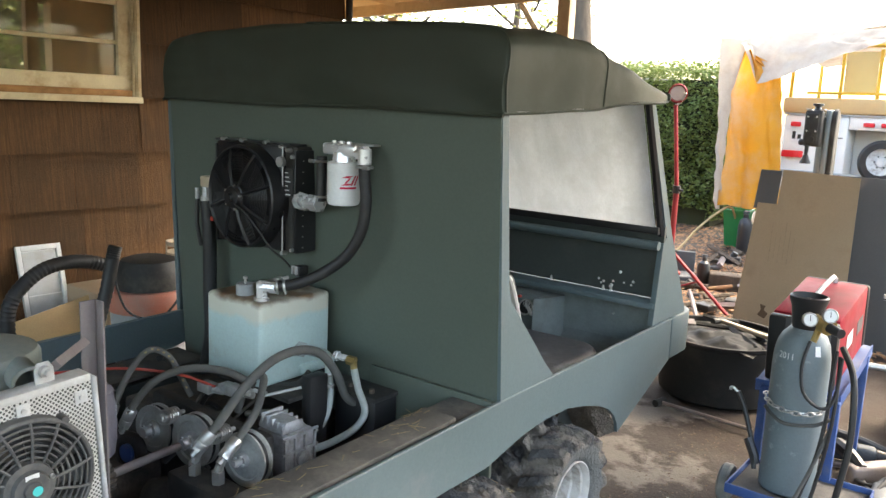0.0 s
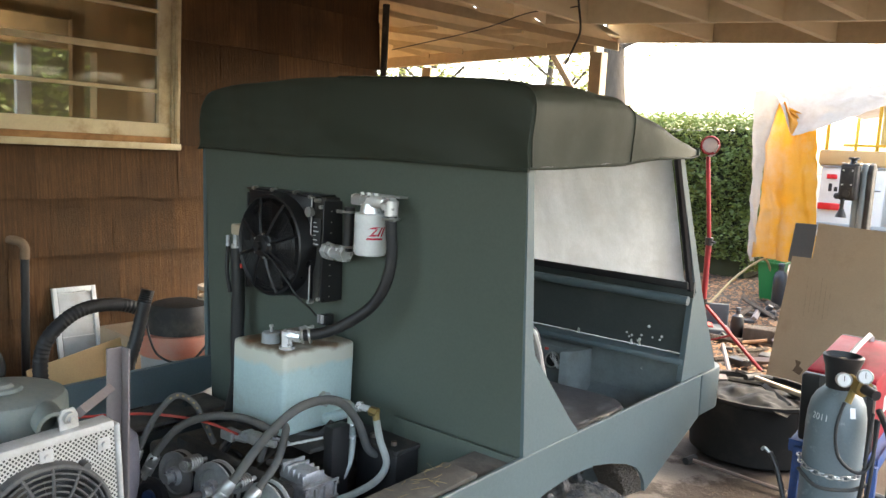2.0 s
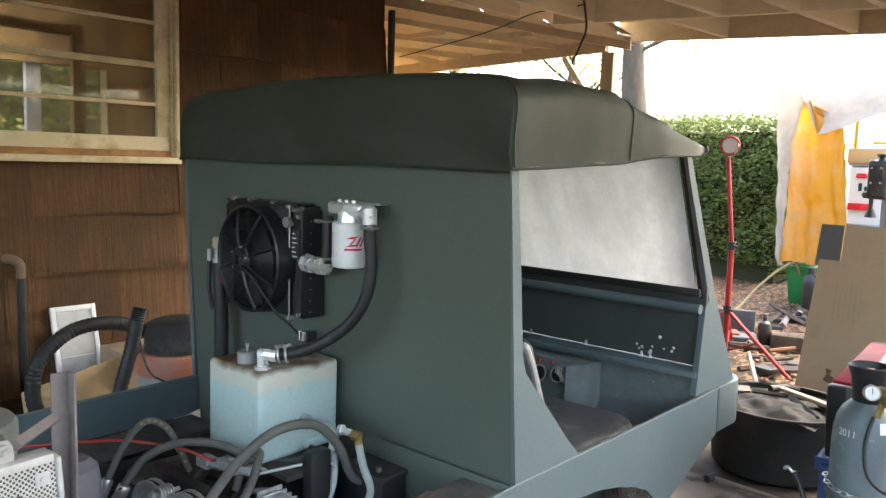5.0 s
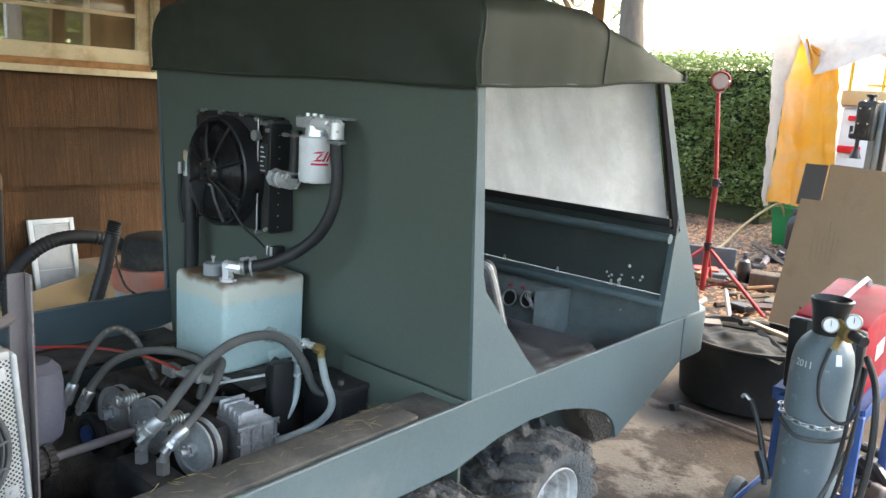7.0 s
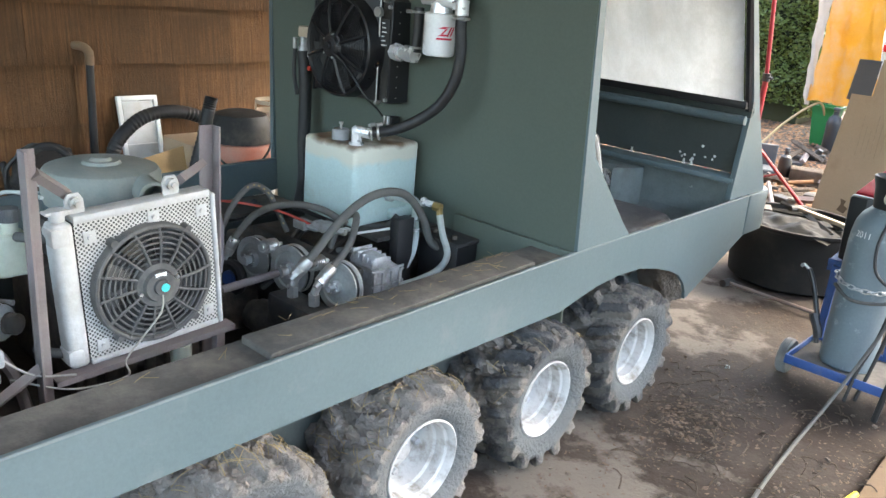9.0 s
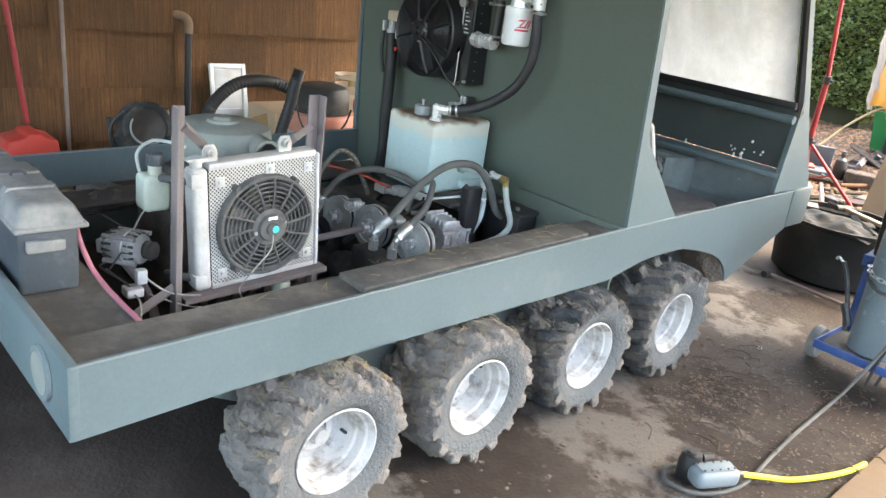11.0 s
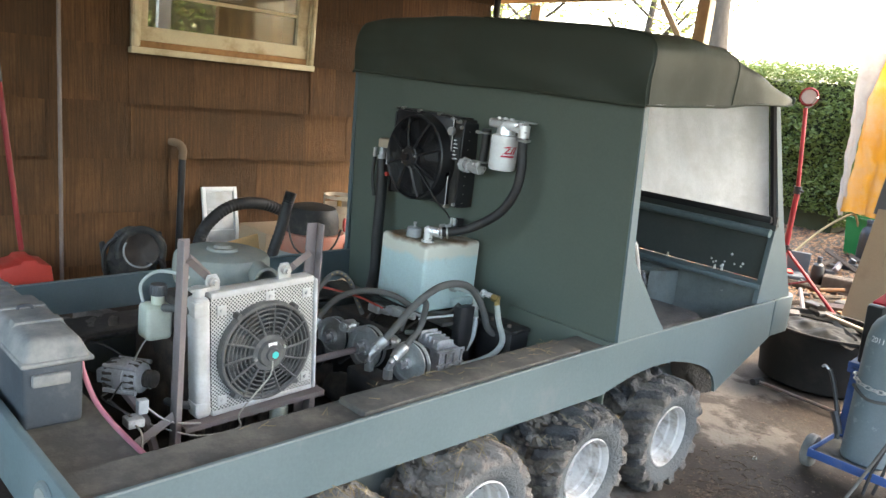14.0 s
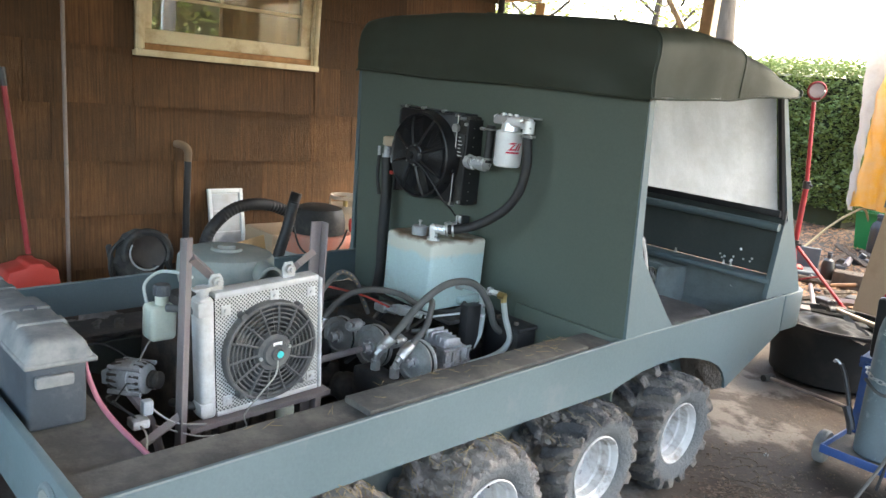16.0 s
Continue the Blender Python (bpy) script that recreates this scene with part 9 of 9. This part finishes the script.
        pts = [Vector((x, y, 0)), Vector((x + 0.06, y, ht * 0.25)), Vector((x - 0.08, y + 0.05, ht * 0.5)), Vector((x + 0.1, y, ht * 0.8))]
        sp = spline(pts, 6)
        for a, b in zip(sp, sp[1:]):
            fa, fb = a.z / ht, b.z / ht
            cyl(bm, a, b, r * (1.15 - fa), r * (1.15 - fb), 12, False)
        part("trunk", bm, M_bark, t)
        ends = []
        for j in range(8 if k == 0 else 13):
            z = ht * rnd.uniform(0.45 if k == 0 else 0.3, 0.8)
            a = rnd.uniform(0, 6.28)
            p = Vector((x, y, z))
            q = p + Vector((1.3 * math.cos(a), 1.3 * math.sin(a), rnd.uniform(0.3, 1.2)))
            bm = B()
            mid = p.lerp(q, 0.5) + Vector((0, 0, -0.12))
            tube(bm, [p, mid, q], 0.035, n=6, res=4)
            part("limb", bm, M_bark, t)
            ends += [q, mid]
        verts, faces = [], []
        for e in ends:
            for i in range(26 if k == 0 else 60):
                leaf(e + Vector((rnd.gauss(0, 0.35), rnd.gauss(0, 0.35), rnd.gauss(0, 0.25))), rnd.uniform(0.07, 0.13))
        me = bpy.data.meshes.new("crown")
        me.from_pydata([v.to_tuple() for v in verts], [], faces)
        part("crown", me, M_treeleaf, t)
    # dry leaves and twigs on the earth
    verts, faces = [], []
    for i in range(15200):
        if i < 3200:
            kind = rnd.random()
            if kind < 0.09:
                p, sz = Vector((rnd.gauss(-0.74, 0.1), rnd.gauss(2.27, 0.13), rnd.uniform(0.008, 0.025))), rnd.uniform(0.01, 0.028)
            elif kind < 0.115:
                p, sz = Vector((rnd.gauss(-0.25, 0.04), rnd.uniform(2.0, 2.7), rnd.uniform(0.008, 0.015))), rnd.uniform(0.008, 0.02)
            else:
                p, sz = Vector((rnd.uniform(-1.05, 0.1), rnd.uniform(1.5, 3.6), 0.008)), rnd.uniform(0.004, 0.016)
        else:
            if i == 3200:
                me = bpy.data.meshes.new("soil_crumbs")
                me.from_pydata([v.to_tuple() for v in verts], [], faces)
                solid("soil_crumbs", me, M_crumb, "crumbs of soil and broken brown leaves on the earth", "debris", kind="stuff")
                verts, faces = [], []
            p = Vector((rnd.uniform(-4.5, 0.0), rnd.uniform(5.3, 10.6), 0.014))
            sz = rnd.uniform(0.025, 0.06)
        a = rnd.uniform(0, 6.28)
        tilt = 0.3
        s, u = Vector((math.cos(a), math.sin(a), rnd.uniform(-tilt, tilt))), Vector((-math.sin(a), math.cos(a), rnd.uniform(-tilt, tilt)))
        b = len(verts)
        for c, d, z in ((-0.5, 0, 0.1), (0, -0.3, 0), (0.5, 0, 0.15), (0, 0.3, 0.05)):
            q = p + sz * (c * s + d * u)
            q.z = max(q.z, 0.006) + sz * z
            verts.append(q)
        faces.append((b, b + 1, b + 2, b + 3))
    me = bpy.data.meshes.new("leaf_litter")
    me.from_pydata([v.to_tuple() for v in verts], [], faces)
    solid("leaf_litter", me, M_litter, "scattered dry brown leaves on the earth", "leaves", kind="stuff")
    bm = B()
    for i in range(150):
        p = Vector((rnd.gauss(-0.72, 0.13), rnd.gauss(2.28, 0.16), 0.014)) if i < 60 else Vector((rnd.uniform(-0.9, -0.2), rnd.uniform(1.8, 2.9), 0.012)) if i < 120 else Vector((rnd.uniform(-2.6, -1.5), rnd.uniform(5.0, 8.5), 0.02))
        a = rnd.uniform(0, 6.28)
        ln = rnd.uniform(0.03, 0.11) * (1 if i < 120 else 3)
        q = p + ln * Vector((math.cos(a), math.sin(a), 0))
        tube(bm, [p, p.lerp(q, 0.5) + Vector((0.01, 0.01, 0.01)), q], 0.0024 if i < 120 else 0.005, n=4, res=2)
    solid("twigs", bm, M_bark, "thin dry twigs lying on the earth", "twigs", kind="stuff")
    bm = B()
    for i in range(46):
        y = rnd.choice((rnd.gauss(1.5, 0.08), rnd.gauss(1.1, 0.15), rnd.uniform(0.4, 1.6)))
        y = max(0.3, min(1.62, y))
        p = Vector((rnd.gauss(-1.1, 0.03), y, zt(y) + 0.003 if y > 0.74 else zt(y) - 0.016))
        p.x = max(-1.13, min(-1.03, p.x))
        a = rnd.gauss(1.57, 0.6)
        d = Vector((math.cos(a), math.sin(a), 0))
        n = Vector((-d.y, d.x, 0)) * rnd.uniform(-0.008, 0.008)
        ln = rnd.uniform(0.01, 0.055)
        tube(bm, [p, p + d * ln * 0.5 + n * 0.3, p + d * ln], 0.0007, n=3, res=2)
    solid("straw_bits", bm, M_straw, "bits of dry straw lying on the vehicle's deck", "straw", kind="stuff")
    bm = B()
    for i in range(150):
        p = Vector((rnd.uniform(-1.0, -0.2), rnd.uniform(0.6, 2.9), 0.0))
        sz = rnd.uniform(0.003, 0.01)
        box(bm, (-sz, -sz * 0.7, 0), (sz, sz * 0.7, sz), sz * 0.3, Matrix.Translation(p) @ Matrix.Rotation(rnd.uniform(0, 3), 4, "Z"), 1)
    solid("pebbles", bm, M_mud, "small pale pebbles scattered on the earth", "pebbles", kind="stuff")


build_plants()

# ---- shingles of the house wall ----
def build_shingles():
    rnd = random.Random(12)
    widths = (0.22, 0.3, 0.36, 0.42, 0.48)
    cache = {}
    def mesh(w, h=0.37):
        if (w, h) not in cache:
            bm = B()
            g = 0.0013
            v = [bm.verts.new(p) for p in ((0.0, g, 0.0), (0.038, g, 0.0), (0.007, g, h), (0.0, g, h), (0.0, w - g, 0.0), (0.038, w - g, 0.0), (0.007, w - g, h), (0.0, w - g, h))]
            for q in ((0, 1, 2, 3), (7, 6, 5, 4), (0, 4, 5, 1), (1, 5, 6, 2), (2, 6, 7, 3), (3, 7, 4, 0)):
                bm.faces.new([v[i] for i in q])
            cache[(w, h)] = finish(bm)
        return cache[(w, h)]
    z = -0.23
    a, b, c, d = WIN
    while z < 2.4:
        cut = z < c - 0.055 < z + 0.37
        spans = [(-1.6, 4.53)] if z + 0.37 < c - 0.04 else [(-1.6, a - 0.031), (b + 0.011, 4.53)]
        if cut:
            spans.append((a - 0.03, b + 0.01))
        for y, end in spans:
            y -= rnd.uniform(0, 0.15) if y < -1 else 0
            while y < end - 0.02:
                w = rnd.choice(widths)
                if end - y - w < 0.1:
                    w = round(end - y, 3)
                    if w > 0.5:
                        w = round(w / 2, 3)
                part("shingle", mesh(w, round(c - 0.055 - z, 3) if cut and a - 0.04 < y < b else 0.37), M_shingle, wall, m=Matrix.Translation((WX + 0.002 + rnd.uniform(0, 0.003), y, z + rnd.uniform(-0.006, 0.006))) @ Matrix.Rotation(radians(rnd.uniform(-0.3, 0.3)), 4, "X"))
                y += w
        z += 0.332


build_shingles()
